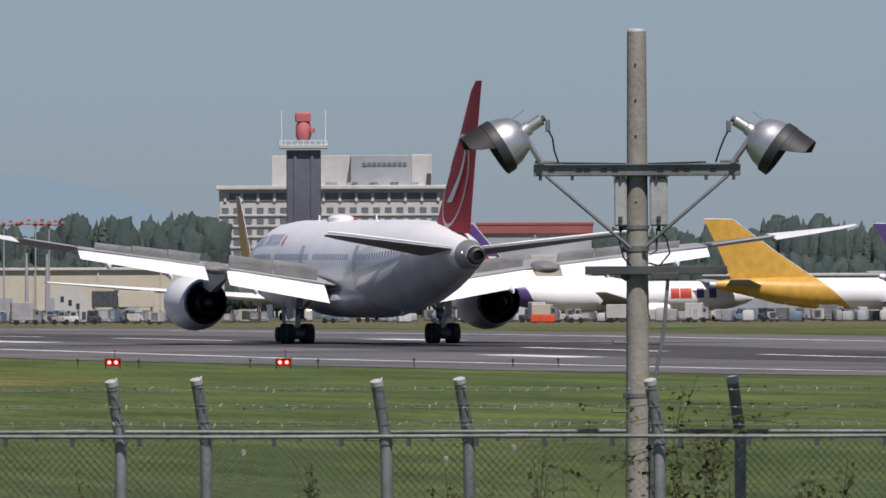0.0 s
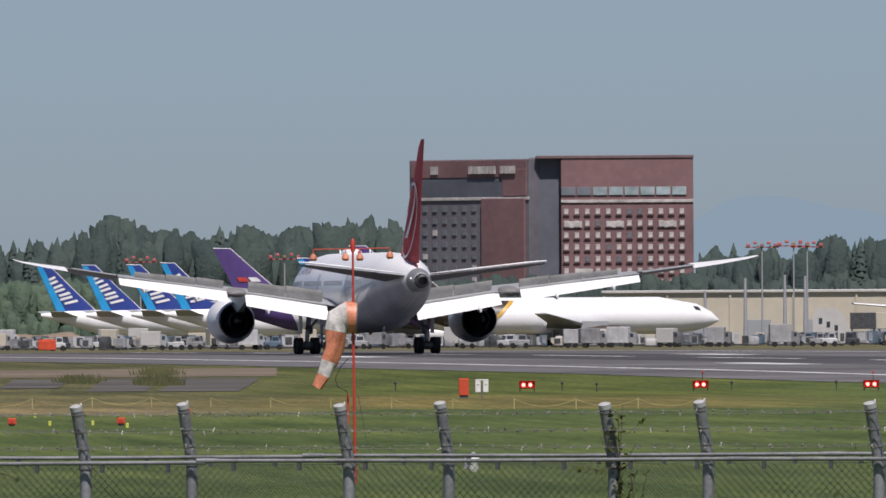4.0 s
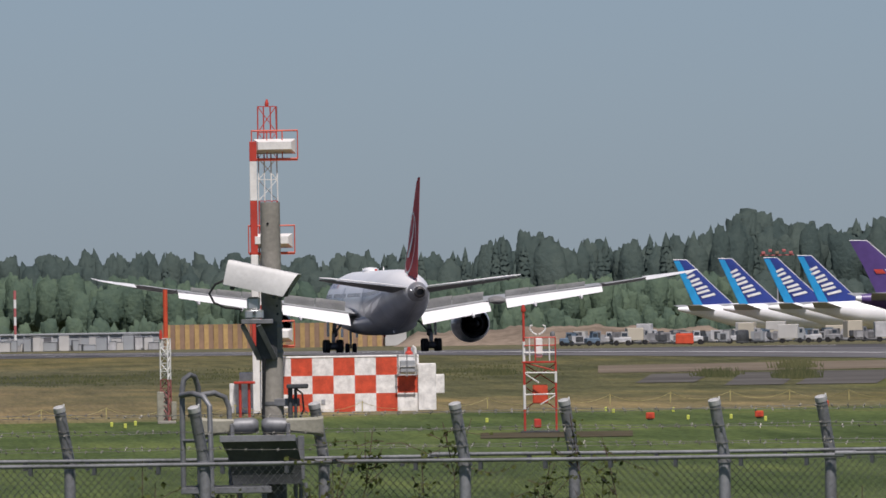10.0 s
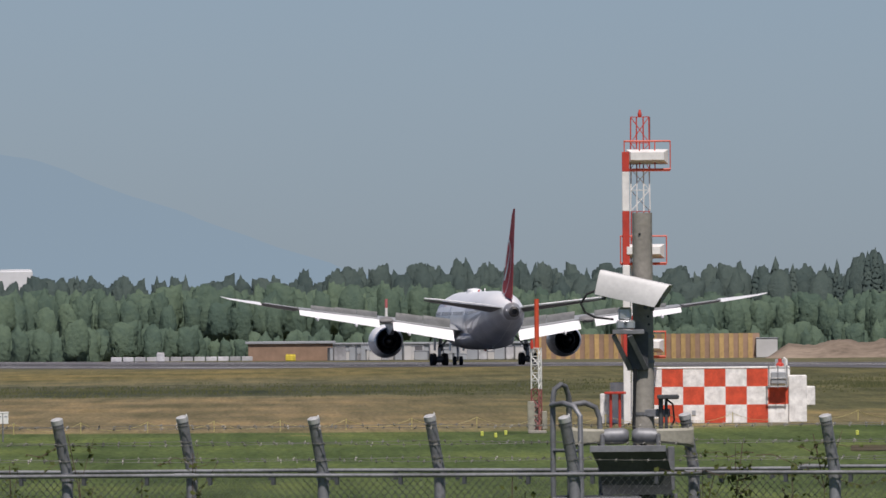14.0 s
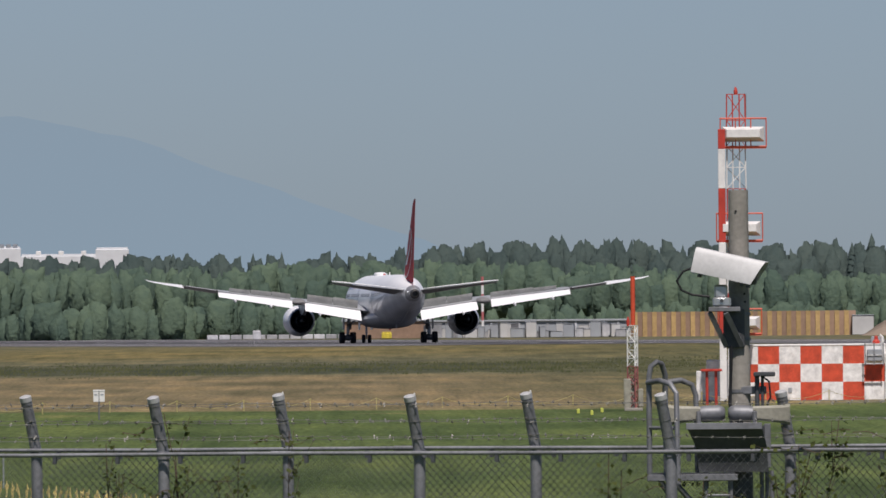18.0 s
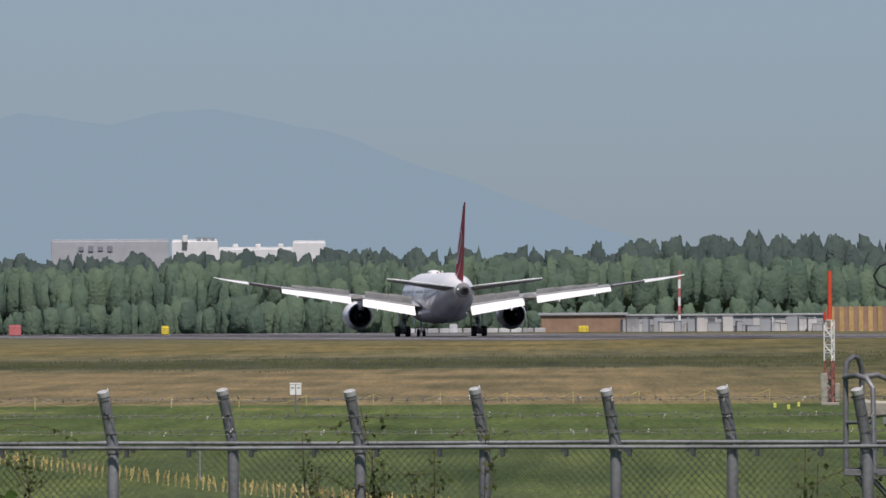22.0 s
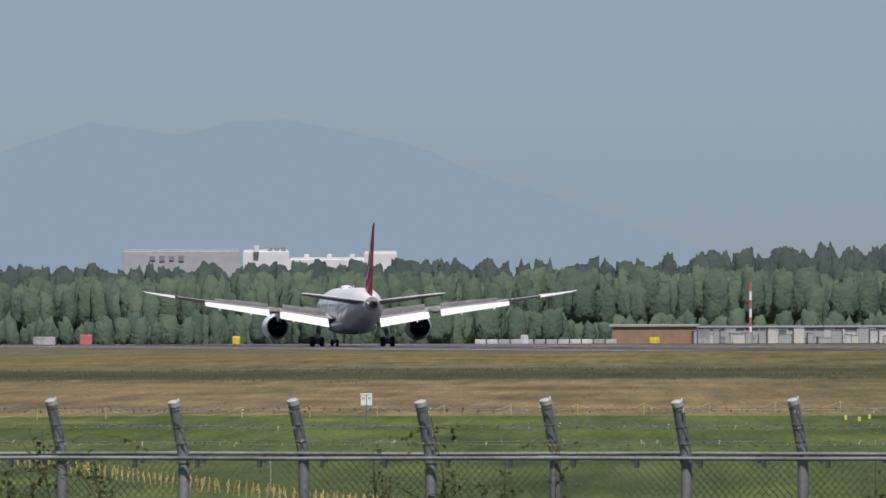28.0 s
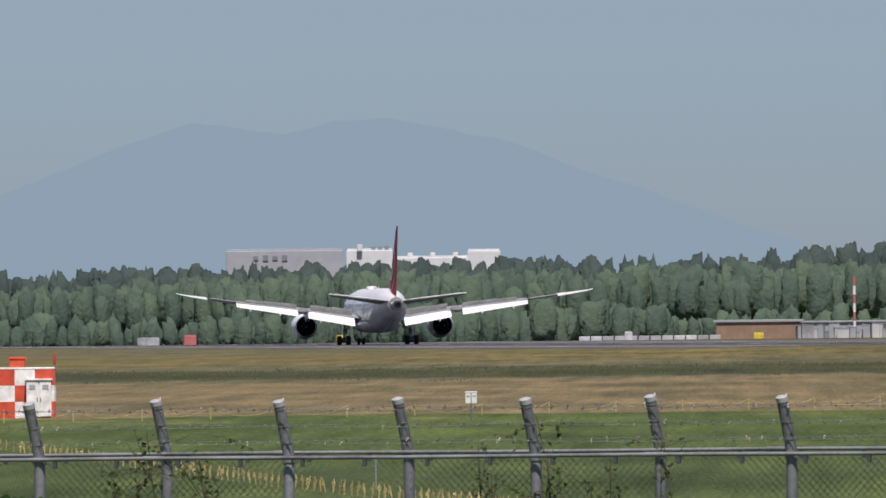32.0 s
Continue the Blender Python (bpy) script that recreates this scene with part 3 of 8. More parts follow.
def build_airliner():
    jet = thing("airliner", "white twin-engine airliner with red fin, flaps down, rolling on the runway", "airplane")
    hull = part("fuselage", body_loft(BODY), "aircraft_white", jet, "glossy white fuselage")
    part("tail_cone", body_loft([(y, *(v + (0 if i == 0 else 0.012) for i, v in enumerate(sec_at(BODY, y)))) for y in (-28.6, -29.2, -29.8, -30.38)], 28), "tail_metal", jet, "bare grey tail cone")
    part("tail_exhaust", Geo().lathe([(0.63, -30.3), (0.5, -31.1), (0.36, -31.15), (0.3, -30.6)], 20, "y", Matrix.Translation((0, 0, 5.78))), "exhaust", jet, "dark metal tail exhaust")
    fair = [(13.5, 3.1, 0.6, 0.3), (11, 2.95, 2.3, 0.95), (6, 2.85, 3.1, 1.15), (-3, 2.85, 3.15, 1.15), (-7, 3.05, 2.6, 1.0), (-10.5, 3.4, 1.0, 0.4)]
    part("belly_fairing", body_loft(fair, 24), "livery_slate_shade", jet, "grey belly fairing")
    part("antenna_dome", Geo().lathe([(0.85, -0.15), (0.8, 0.2), (0.55, 0.36), (0.1, 0.42)], 16, "z", Matrix.Translation((0, 8.5, 8.08)) @ Matrix.Diagonal((1, 2.2, 1, 1))), "aircraft_white", jet)
    for y in (15, -2):
        part("antenna", Geo().sheet([(-0.25, 0), (0.25, 0), (0.12, 0.35), (-0.1, 0.35)], -0.03, 0.03, pose(0, y, 8.1, 0, 0, 90)), "aircraft_white", jet)
    part("beacon", Geo().lathe([(0.15, 0), (0.14, 0.12), (0.06, 0.2)], 10, "z", Matrix.Translation((0, 4, 8.1))), "red", jet, "red beacon lens")
    part("beacon", Geo().lathe([(0.06, -0.2), (0.14, -0.12), (0.15, 0.0)], 10, "z", Matrix.Translation((0, -2.0, 1.72))), "red", jet, "red belly beacon lens")
    for y in (-5.0, -9.5):
        part("belly_antenna", Geo().box(0.0, y, 2.02, 0.1, 0.6, 0.35, 0.02), "livery_grey", jet)
    # windows, name bars, doors
    win = Geo().box(0, 0, 0, 0.03, 0.24, 0.38, 0.01).mesh("cabin_window", M["cabin_glass"])
    for side in (-1, 1):
        for k in range(66):
            y = 22.5 - k * 0.63
            if k in (9, 10, 27, 28, 46, 47):
                continue
            z, rx, rz = sec_at(BODY, y)
            a = math.asin(min(0.9, 0.55 / rz))
            part("cabin_window", win, "cabin_glass", jet, m=pose(side * (rx * math.cos(a) + 0.002), y, z + rz * math.sin(a), 0, -side * math.degrees(a), 0))
        for y in (25.0, 8.5, -7.5, -19.0):
            part("cabin_door", skin_patch(BODY, ((y, -18), (y - 1.1, -18), (y - 1.1, 26), (y, 26), side), 0.010, 2, 6), "livery_grey", jet, "white cabin door outline")
        y = 24.6
        for k in range(15):
            w = (0.16, 0.24, 0.13, 0.20)[k % 4]
            if k == 7:
                y -= 0.45
            part("name_bar", skin_patch(BODY, ((y, 26), (y - w, 26), (y - w, 44), (y, 44), side), 0.016, 2, 4), "name_blue", jet, "blue lettering bar")
            y -= w + 0.40
        part("name_mark", skin_patch(BODY, ((y - 0.4, 27), (y - 0.9, 27), (y - 0.7, 41), (y - 0.4, 41), side), 0.016, 2, 3), "red", jet, "small red mark")
        # pale grey swirls of the livery on the rear body
        part("livery_swirl", skin_patch(BODY, ((-3, -24), (-11, 4), (-14.5, 40), (-8.5, 14), side), 0.010, 12, 5), "livery_pale", jet, "pale grey swirl on the rear body")
        part("livery_shade", skin_patch(BODY, ((-5, -89), (-29.3, -89), (-27.0, 14), (-7.5, -8), side), 0.014, 26, 12), "livery_slate_shade", jet, "slate grey lower rear body, shade painted in")
        # Two white wedges laid over the slate, low on the rear body.
        part("body_wedge", skin_patch(BODY, ((-6.5, -30), (-11.5, -20), (-15.0, -6), (-9.5, -15), side), 0.026, 10, 4), "aircraft_white", jet, "white wedge on the rear body")
        part("body_wedge", skin_patch(BODY, ((-12.0, -28), (-16.5, -18), (-19.5, 0), (-15.0, -10), side), 0.026, 10, 4), "aircraft_white", jet, "white wedge on the rear body")
    # fin and stabilisers
    fin = part("fin", blade([(7.2, -19.2, -28.9, 0, 0.9), (8.6, -20.4, -29.2, 0, 0.78), (12.5, -25.1, -30.6, 0, 0.5), (16.3, -29.3, -32.0, 0, 0.28), (16.95, -30.6, -32.3, 0, 0.14)], True), "fin_red", jet, "red fin with white swirl")
    FIN = [(7.2, -19.2, -28.9, 0.9), (8.6, -20.4, -29.2, 0.78), (12.5, -25.1, -30.6, 0.5), (16.3, -29.3, -32.0, 0.28)]

    def fin_skin(y, z):
        front, rear, thick = (curve_at(z, [(q[0], q[i]) for q in FIN]) for i in (1, 2, 3))
        f = max(0.0, min(1.0, (y - front) / (rear - front)))
        ups = sorted((f_, q_) for f_, q_ in FOIL if q_ >= 0)
        return curve_at(f, ups) * thick / 2 + 0.02

    for side in (-1, 1):
        # white ring and swirl drawn as curved bands on the fin
        g = Geo()
        for k in range(30):
            a0, a1 = 2 * math.pi * k / 30, 2 * math.pi * (k + 1) / 30
            q = []
            for a, r in ((a0, 1.0), (a1, 1.0), (a1, 0.93), (a0, 0.93)):
                z = 10.6 + 3.0 * r * math.sin(a)
                y = -26.0 - (z - 10.6) * 0.62 + 2.7 * r * math.cos(a)
                q.append((side * fin_skin(y, z), y, z))
            g.add(q, [(0, 1, 2, 3)])
        part("fin_ring", g, "aircraft_white", fin, "white ring")
        g = Geo()
        for k in range(10):
            f0, f1 = k / 10, (k + 1) / 10
            q = []
            for f, o in ((f0, -1), (f1, -1), (f1, 1), (f0, 1)):
                z = 9.2 + 4.4 * f
                w = 0.55 * (1 - f) ** 1.5 + 0.06
                y = -24.6 - (z - 9.2) * 0.75 - 1.5 * math.sin(f * 2.6) + o * w
                q.append((side * (fin_skin(y, z) + 0.008), y, z))
            g.add(q, [(0, 1, 2, 3)])
        part("fin_swirl", g, "aircraft_white", fin, "white curved swirl")
        st = [(side * 0.9, -21.6, -28.0, 5.95, 0.62), (side * 4, -24.6, -29.2, 6.35, 0.42), (side * 8.6, -28.3, -30.6, 6.95, 0.24), (side * 9.8, -29.8, -31.1, 7.1, 0.10)]
        stab = part("stabiliser", blade(st, tip=0.08), "stab_grey", jet, "grey tailplane with pale edges")
        # White tube stands in for sunlight along the tailplane's rear edge.
        part("rear_edge_glint", Geo().tube([(s + 0.05 * side, b - 0.03, h + 0.16 + 0.04 * (a - b)) for s, a, b, h, q in st], [0.03, 0.08, 0.09, 0.06], 6), "flap_white", stab, "white strip for the sunlit rear edge")
        if side < 0:
            part("tail_light", Geo().lathe([(0.055, 0.0), (0.045, -0.05), (0.01, -0.07)], 10, "y", Matrix.Translation((side * 0.76, -29.75, 6.0)) @ Matrix.Diagonal((0.6, 1, 0.6, 1))), "nav_white", jet, "small white tail light")
    # wings with spoilers up and flaps down
    for side in (-1, 1):
        S = lambda x: side * x
        wing = part("wing", blade([(S(2.2), 11.2, -2.4, 3.75, 1.5), (S(5), 9.2, -2.6, 4.15, 1.35), (S(9.7), 5.7, -3.0, 4.85, 1.0), (S(15), 2.0, -4.9, 5.55, 0.7), (S(21.1), -2.3, -7.2, 6.3, 0.5)]), "wing_grey", jet, "grey swept wing with drooped flaps")
        part("outer_wing", blade([(S(21.1), -2.3, -7.2, 6.3, 0.5), (S(25.3), -5.3, -8.8, 6.88, 0.36)], tip=0.06), "stab_grey", wing, "dark grey outer wing")
        part("raked_tip", blade([(S(25.3), -5.3, -8.8, 6.88, 0.34), (S(27.4), -7.4, -9.8, 7.18, 0.24), (S(29.2), -9.4, -10.8, 7.48, 0.14), (S(30.05), -10.8, -11.6, 7.70, 0.06)], tip=-0.085), "flap_white", wing, "white raked wing tip")

        def panel(name, x0, x1, ya, yb, za, zb, chord, thick, down, material, label, lift=0.0):
            g = Geo()
            c, s = math.cos(radians(down)), math.sin(radians(down))
            rings = []
            for x, y, z in ((x0, ya, za), (x1, yb, zb)):
                ch = chord[0] if x == x0 else chord[1]
                rings.append([(S(x), y - ch * f * c, z + lift - ch * f * s + q * thick) for f, q in ((0, 0.1), (0.12, 0.5), (0.45, 0.42), (1, 0.04), (1, -0.04), (0.45, -0.4), (0.12, -0.45))])
            g.loft(rings)
            return part(name, g, material, wing, label)

        panel("flap", 3.6, 10.35, -2.15, -2.85, 4.02, 4.98, (2.3, 1.85), 0.16, 34, "flap_white", "bright white lowered inboard flap", -0.05)
        panel("flap", 11.9, 21.05, -3.55, -6.95, 5.22, 6.30, (1.75, 1.1), 0.14, 34, "flap_white", "bright white lowered outboard flap", -0.04)
        rings = []
        for f, rx, rz in ((0.0, 0.35, 0.12), (0.12, 0.72, 0.30), (0.45, 0.86, 0.40), (0.8, 0.80, 0.36), (0.95, 0.62, 0.24), (1.0, 0.3, 0.08)):
            rings.append([(S(11.1) + rx * math.sin(2 * math.pi * k / 16), -1.4 - 3.0 * f, 5.12 - 0.22 * f + rz * math.cos(2 * math.pi * k / 16)) for k in range(16)])
        part("flaperon", Geo().loft(rings), "stab_grey", wing, "dark rounded flaperon over the engine")
        panel("aileron", 21.3, 25.0, -7.1, -8.6, 6.45, 6.98, (0.6, 0.45), 0.12, 4, "wing_grey", "grey aileron")
        for x0, x1, ya, yb, za, zb, ch in ((3.8, 6.8, -1.0, -1.3, 4.25, 4.68, 1.2), (6.85, 9.9, -1.3, -1.65, 4.68, 5.1, 1.1), (12.0, 14.3, -2.4, -3.25, 5.32, 5.62, 0.92), (14.35, 16.9, -3.25, -4.2, 5.62, 5.93, 0.85), (16.95, 19.6, -4.2, -5.2, 5.93, 6.22, 0.75)):
            panel("spoiler", x0, x1, ya, yb, za - 0.12, zb - 0.12, (ch * 0.95, ch * 0.95), 0.05, -58, "spoiler_grey", "raised grey spoiler panel")
        for x, ya, za, yb, zb in ((8.6, -1.3, 4.35, -4.65, 3.42), (14.6, -3.2, 5.15, -6.15, 4.45), (19.0, -5.0, 5.72, -7.5, 5.14)):
            g = Geo()
            rings = []
            for f, rx, rz in ((0, 0.05, 0.05), (0.2, 0.20, 0.24), (0.6, 0.24, 0.30), (0.88, 0.18, 0.28), (1.0, 0.06, 0.14)):
                rings.append([(S(x) + rx * math.sin(2 * math.pi * k / 10), ya + (yb - ya) * f, za + (zb - za) * f + rz * math.cos(2 * math.pi * k / 10)) for k in range(10)])
            part("flap_fairing", g.loft(rings), "flap_white", wing, "white flap track fairing")
        # engine
        eng = part("engine_nacelle", Geo().lathe([(1.42, 10.3), (1.62, 10.45), (1.78, 10.0), (1.86, 8.8), (1.8, 7.2), (1.62, 5.9), (1.45, 5.15)], 40, "y", Matrix.Translation((S(9.9), 0, 2.72)), caps=False), "aircraft_white", jet, "white engine nacelle with scalloped rear edge")
        g = Geo()
        n = 36
        ra, rb = [], []
        for k in range(n):
            a = 2 * math.pi * k / n
            ra.append((1.45 * math.sin(a), 5.15, 1.45 * math.cos(a)))
            rb.append((1.38 * math.sin(a), 4.95 if k % 2 else 4.5, 1.38 * math.cos(a)))
        g.loft([ra, rb], caps=False, m=Matrix.Translation((S(9.9), 0, 2.72)))
        part("chevron_ring", g, "dark_metal", eng, "dark scalloped exhaust lip")
        part("fan_duct", Geo().lathe([(1.36, 5.0), (1.34, 7.5), (0.6, 7.6)], 32, "y", Matrix.Translation((S(9.9), 0, 2.72)), caps=False), "dark_metal", eng, "dark fan duct")
        part("core_cowl", Geo().lathe([(0.95, 7.5), (0.92, 5.4), (0.72, 4.2), (0.66, 4.15), (0.6, 5.2), (0.5, 5.3)], 28, "y", Matrix.Translation((S(9.9), 0, 2.72))), "dark_metal", eng, "dark core exhaust")
        part("exhaust_plug", Geo().lathe([(0.5, 5.3), (0.42, 4.4), (0.2, 3.6), (0.03, 3.2)], 20, "y", Matrix.Translation((S(9.9), 0, 2.72))), "exhaust", eng, "grey exhaust cone")
        part("fan_face", Geo().lathe([(0.1, 10.2), (0.3, 9.9), (1.4, 9.7), (1.4, 9.6)], 28, "y", Matrix.Translation((S(9.9), 0, 2.72))), "dark_metal", eng)
        part("pylon", Geo().loft([[(S(9.9) - w, y, a), (S(9.9) + w, y, a), (S(9.9) + w, y, b), (S(9.9) - w, y, b)] for y, w, a, b in ((9.0, 0.1, 4.4, 4.55), (6.0, 0.26, 3.9, 4.75), (2.5, 0.26, 3.4, 4.75), (-1.2, 0.1, 4.3, 4.75))]), "livery_grey", eng, "grey engine pylon")
    # landing gear
    tyre, rim = wheel_meshes(0.67, 0.5)
    for side in (-1, 1):
        leg = part("main_gear", Geo().tube([(side * 4.9, 0, 0.7), (side * 4.75, 0.1, 2.4), (side * 4.5, 0.2, 4.1)], [0.17, 0.2, 0.24], 12), "strut", jet, "grey landing gear leg with four tyres")
        part("bogie_beam", Geo().box(side * 4.9, 0, 0.68, 0.26, 1.9, 0.28, 0.04), "strut", leg)
        for y in (-0.73, 0.73):
            part("brake_pack", Geo().lathe([(0.30, -0.42), (0.36, -0.30), (0.36, 0.30), (0.30, 0.42)], 14, "x", Matrix.Translation((side * 4.9, y, 0.67))), "steel_dark", leg, "dark brake pack")
        part("gear_hinge", Geo().box(side * 4.72, -0.1, 1.95, 0.55, 0.5, 0.7, 0.12), "steel_dark", leg, "dark torque links and hydraulic lines")
        part("drag_brace", Geo().tube([(side * 4.85, 0.1, 1.9), (side * 3.4, 0.3, 3.4)], 0.11, 8), "strut", leg)
        part("gear_door", Geo().box(side * 5.35, 0.2, 2.6, 0.07, 1.7, 1.9, 0.02, pose(0, 0, 0)), "livery_grey", leg, "grey gear door")
        part("torque_link", Geo().box(side * 4.9, -0.32, 1.5, 0.3, 0.12, 0.9, 0.03), "strut", leg)
        for y in (-0.73, 0.73):
            for dx in (-0.66, 0.66):
                w = part("wheel", rim, "strut", leg, m=Matrix.Translation((side * 4.9 + dx, y, 0.67)))
                part("tyre", tyre, "tyre", w, "black tyre")
    tyre, rim = wheel_meshes(0.5, 0.38)
    leg = part("nose_gear", Geo().tube([(0, 25.8, 0.5), (0, 26.0, 3.2)], [0.11, 0.16], 10), "strut", jet, "nose gear leg with two tyres")
    for dx in (-0.36, 0.36):
        w = part("wheel", rim, "strut", leg, m=Matrix.Translation((dx, 25.8, 0.5)))
        part("tyre", tyre, "tyre", w, "black tyre")
    for side in (-1, 1):
        part("gear_door", Geo().box(side * 0.75, 26.8, 2.05, 0.05, 1.8, 0.9, 0.02), "aircraft_white", jet, "nose gear door")
    return jet


airliner = build_airliner()


# ---- parked aircraft ----
def build_jet(name, label, m, length, height, wing_span, tail, body="aircraft_white", belly=None, fin_marks=(), engines=1, engine_mat="aircraft_white", group="", jumbo=False, nose_light=False, tail_wrap=None, wrap_edge=None, slant=0.0, wrap_from=0.40, wing_mat="wing_grey", fin_wide=1.0, nose_mark=False):
    """A parked airliner standing on its wheels, nose towards +y, its middle at the origin."""
    jet = thing(name, label, "airplane", m, group)
    k = length / 40.0
    R = 2.0 * (k if k < 1.3 else k * 0.82) * (1.12 if jumbo else 1.0)
    zc = R * (1.62 if jumbo else 1.75)
    L = length / 2
    secs = [(L, zc - 0.2 * R, 0.06, 0.06), (L - 0.5 * R, zc - 0.1 * R, 0.45 * R, 0.42 * R), (L - 1.4 * R, zc, 0.8 * R, 0.8 * R), (L - 2.6 * R, zc, R, R), (-L * 0.35, zc, R, R), (-L * 0.6, zc + 0.16 * R, 0.8 * R, 0.84 * R), (-L * 0.85, zc + 0.5 * R, 0.4 * R, 0.42 * R), (-L, zc + 0.62 * R, 0.12 * R, 0.12 * R)]
    if jumbo:
        # the upper deck swells out of the round body and ends in the nose
        egg = [(L, -0.25, 0.03, 0.03, 0.03), (L - 0.25 * R, -0.2, 0.34, 0.3, 0.36), (L - 0.8 * R, -0.1, 0.62, 0.62, 0.75), (L - 1.5 * R, 0, 0.84, 0.88, 1.12), (L - 2.3 * R, 0, 0.97, 1.0, 1.45), (L - 3.4 * R, 0, 1, 1, 1.58), (L - 6.5 * R, 0, 1, 1, 1.58), (L - 9 * R, 0, 1, 1, 1.06), (-L * 0.35, 0, 1, 1, 1), (-L * 0.6, 0.16, 0.8, 0.84, 0.84), (-L * 0.85, 0.5, 0.4, 0.42, 0.42), (-L, 0.62, 0.12, 0.12, 0.12)]

        def egg_ring(y, z, rx, lo, hi, n=32):
            ring = []
            for q in range(n):
                a = 2 * math.pi * q / n
                c = math.cos(a)
                pinch = 1 - 0.30 * max(0.0, c) * max(0.0, hi - rx) / 0.58
                ring.append((R * rx * math.sin(a) * pinch, y, zc + R * (z + (hi if c > 0 else lo) * c)))
            return ring
        part("fuselage", Geo().loft([egg_ring(*e) for e in egg]), body, jet)
        for q in range(-3, 4):
            a = radians(q * 15)
            y = L - 1.72 * R - 0.25 * abs(q)
            f = (1.5 * R - (L - y)) / (0.8 * R) * -1
            hi, rx = 1.12 + 0.33 * f, 0.84 + 0.13 * f
            x, z = R * rx * math.sin(a) * (1 - 0.3 * math.cos(a) * (hi - rx) / 0.58), zc + R * hi * math.cos(a)
            part("cockpit_window", Geo().box(0, 0, 0, 0.62, 0.5, 0.5, 0.08, Matrix.Translation((x, y + 0.12, z - 0.05))), "window_dark", jet)
        for q in range(7):
            part("name_bar", skin_patch(secs, ((L - 3.6 * R - q * 1.5, -2), (L - 3.6 * R - q * 1.5 - 1.0, -2), (L - 3.6 * R - q * 1.5 - 1.0, 34), (L - 3.6 * R - q * 1.5, 34), 1), 0.04, 2, 4), "name_blue", jet, "blue lettering bar")
    else:
        part("fuselage", body_loft(secs, 24), body, jet)
    if belly:
        part("belly_panel", Geo().loft([[(sx * (rx + 0.02) * math.cos(radians(a)), y, z + (rz + 0.02) * math.sin(radians(a))) for sx, a in ((-1, -8), (-1, -40), (-1, -75), (1, -75), (1, -40), (1, -8))] for y, z, rx, rz in secs[4:]], caps=False, closed=False), belly, jet)
        if wrap_edge:
            part("paint_edge", Geo().loft([[(sx * (rx + 0.04) * math.cos(radians(a)), y, z + (rz + 0.04) * math.sin(radians(a))) for sx, a in ((-1, -8), (-1, -40), (-1, -75), (1, -75), (1, -40), (1, -8))] for y, z, rx, rz in ((-L * 0.35, zc, R, R), (-L * 0.29, zc, R, R))], caps=False, closed=False), wrap_edge, jet)
    if tail_wrap:

        def paint_ring(y0, lean, out, n=28):
            ring = []
            for q in range(n):
                c, s = math.cos(2 * math.pi * q / n), math.sin(2 * math.pi * q / n)
                z, rx, rz = sec_at(secs, y0 + lean * c)
                ring.append(((rx + out) * s, y0 + lean * c, z + (rz + out) * c))
            return ring
        part("tail_paint", Geo().loft([paint_ring(-L * f, L * slant * w, 0.10) for f, w in ((wrap_from + (0.97 - wrap_from) * q, 1 - q) for q in (0, 0.15, 0.35, 0.55, 0.78, 1))], caps=False), tail_wrap, jet)
        if wrap_edge:
            part("paint_edge", Geo().loft([paint_ring(-L * f, L * slant, 0.10) for f in (wrap_from - 0.03, wrap_from)], caps=False), wrap_edge, jet, "gold painted edge")
    for side in (() if jumbo else (-1, 1)):
        part("cockpit_window", skin_patch(secs, ((L - 1.25 * R, 30), (L - 1.6 * R, 30), (L - 1.75 * R, 50), (L - 1.35 * R, 50), side), 0.03, 3, 2), "window_dark", jet)
    top = height
    fb = zc + 0.85 * R
    fin = part("fin", blade([(fb, L * (-0.88 + 0.30 * fin_wide), -L * 0.88, 0, 0.5), ((fb + top) / 2, L * (-0.95 + 0.19 * fin_wide), -L * 0.95, 0, 0.34), (top, L * (-1.03 + 0.10 * fin_wide), -L * 1.03, 0, 0.16)], True), tail, jet)
    part("fin_edge", Geo().tube([(0, L * (-0.88 + 0.30 * fin_wide), fb), (0, L * (-0.95 + 0.19 * fin_wide), (fb + top) / 2), (0, L * (-1.03 + 0.10 * fin_wide), top), (0, -L * 1.03, top + 0.05)], 0.07, 6), "aluminium" if jumbo else "flap_white", fin, "bare metal front edge" if jumbo else "bright front edge")
    if nose_mark:
        for q, (w, col) in enumerate(((1.0, "purple"), (1.0, "purple"), (1.6, "red"), (1.2, "red"))):
            y = L * 0.72 - 1.7 * q
            for side in (-1, 1):
                part("name_bar", skin_patch(secs, ((y, -8), (y - w, -8), (y - w, 30), (y, 30), side), 0.03, 2, 4), col, jet, "purple and red lettering bar")
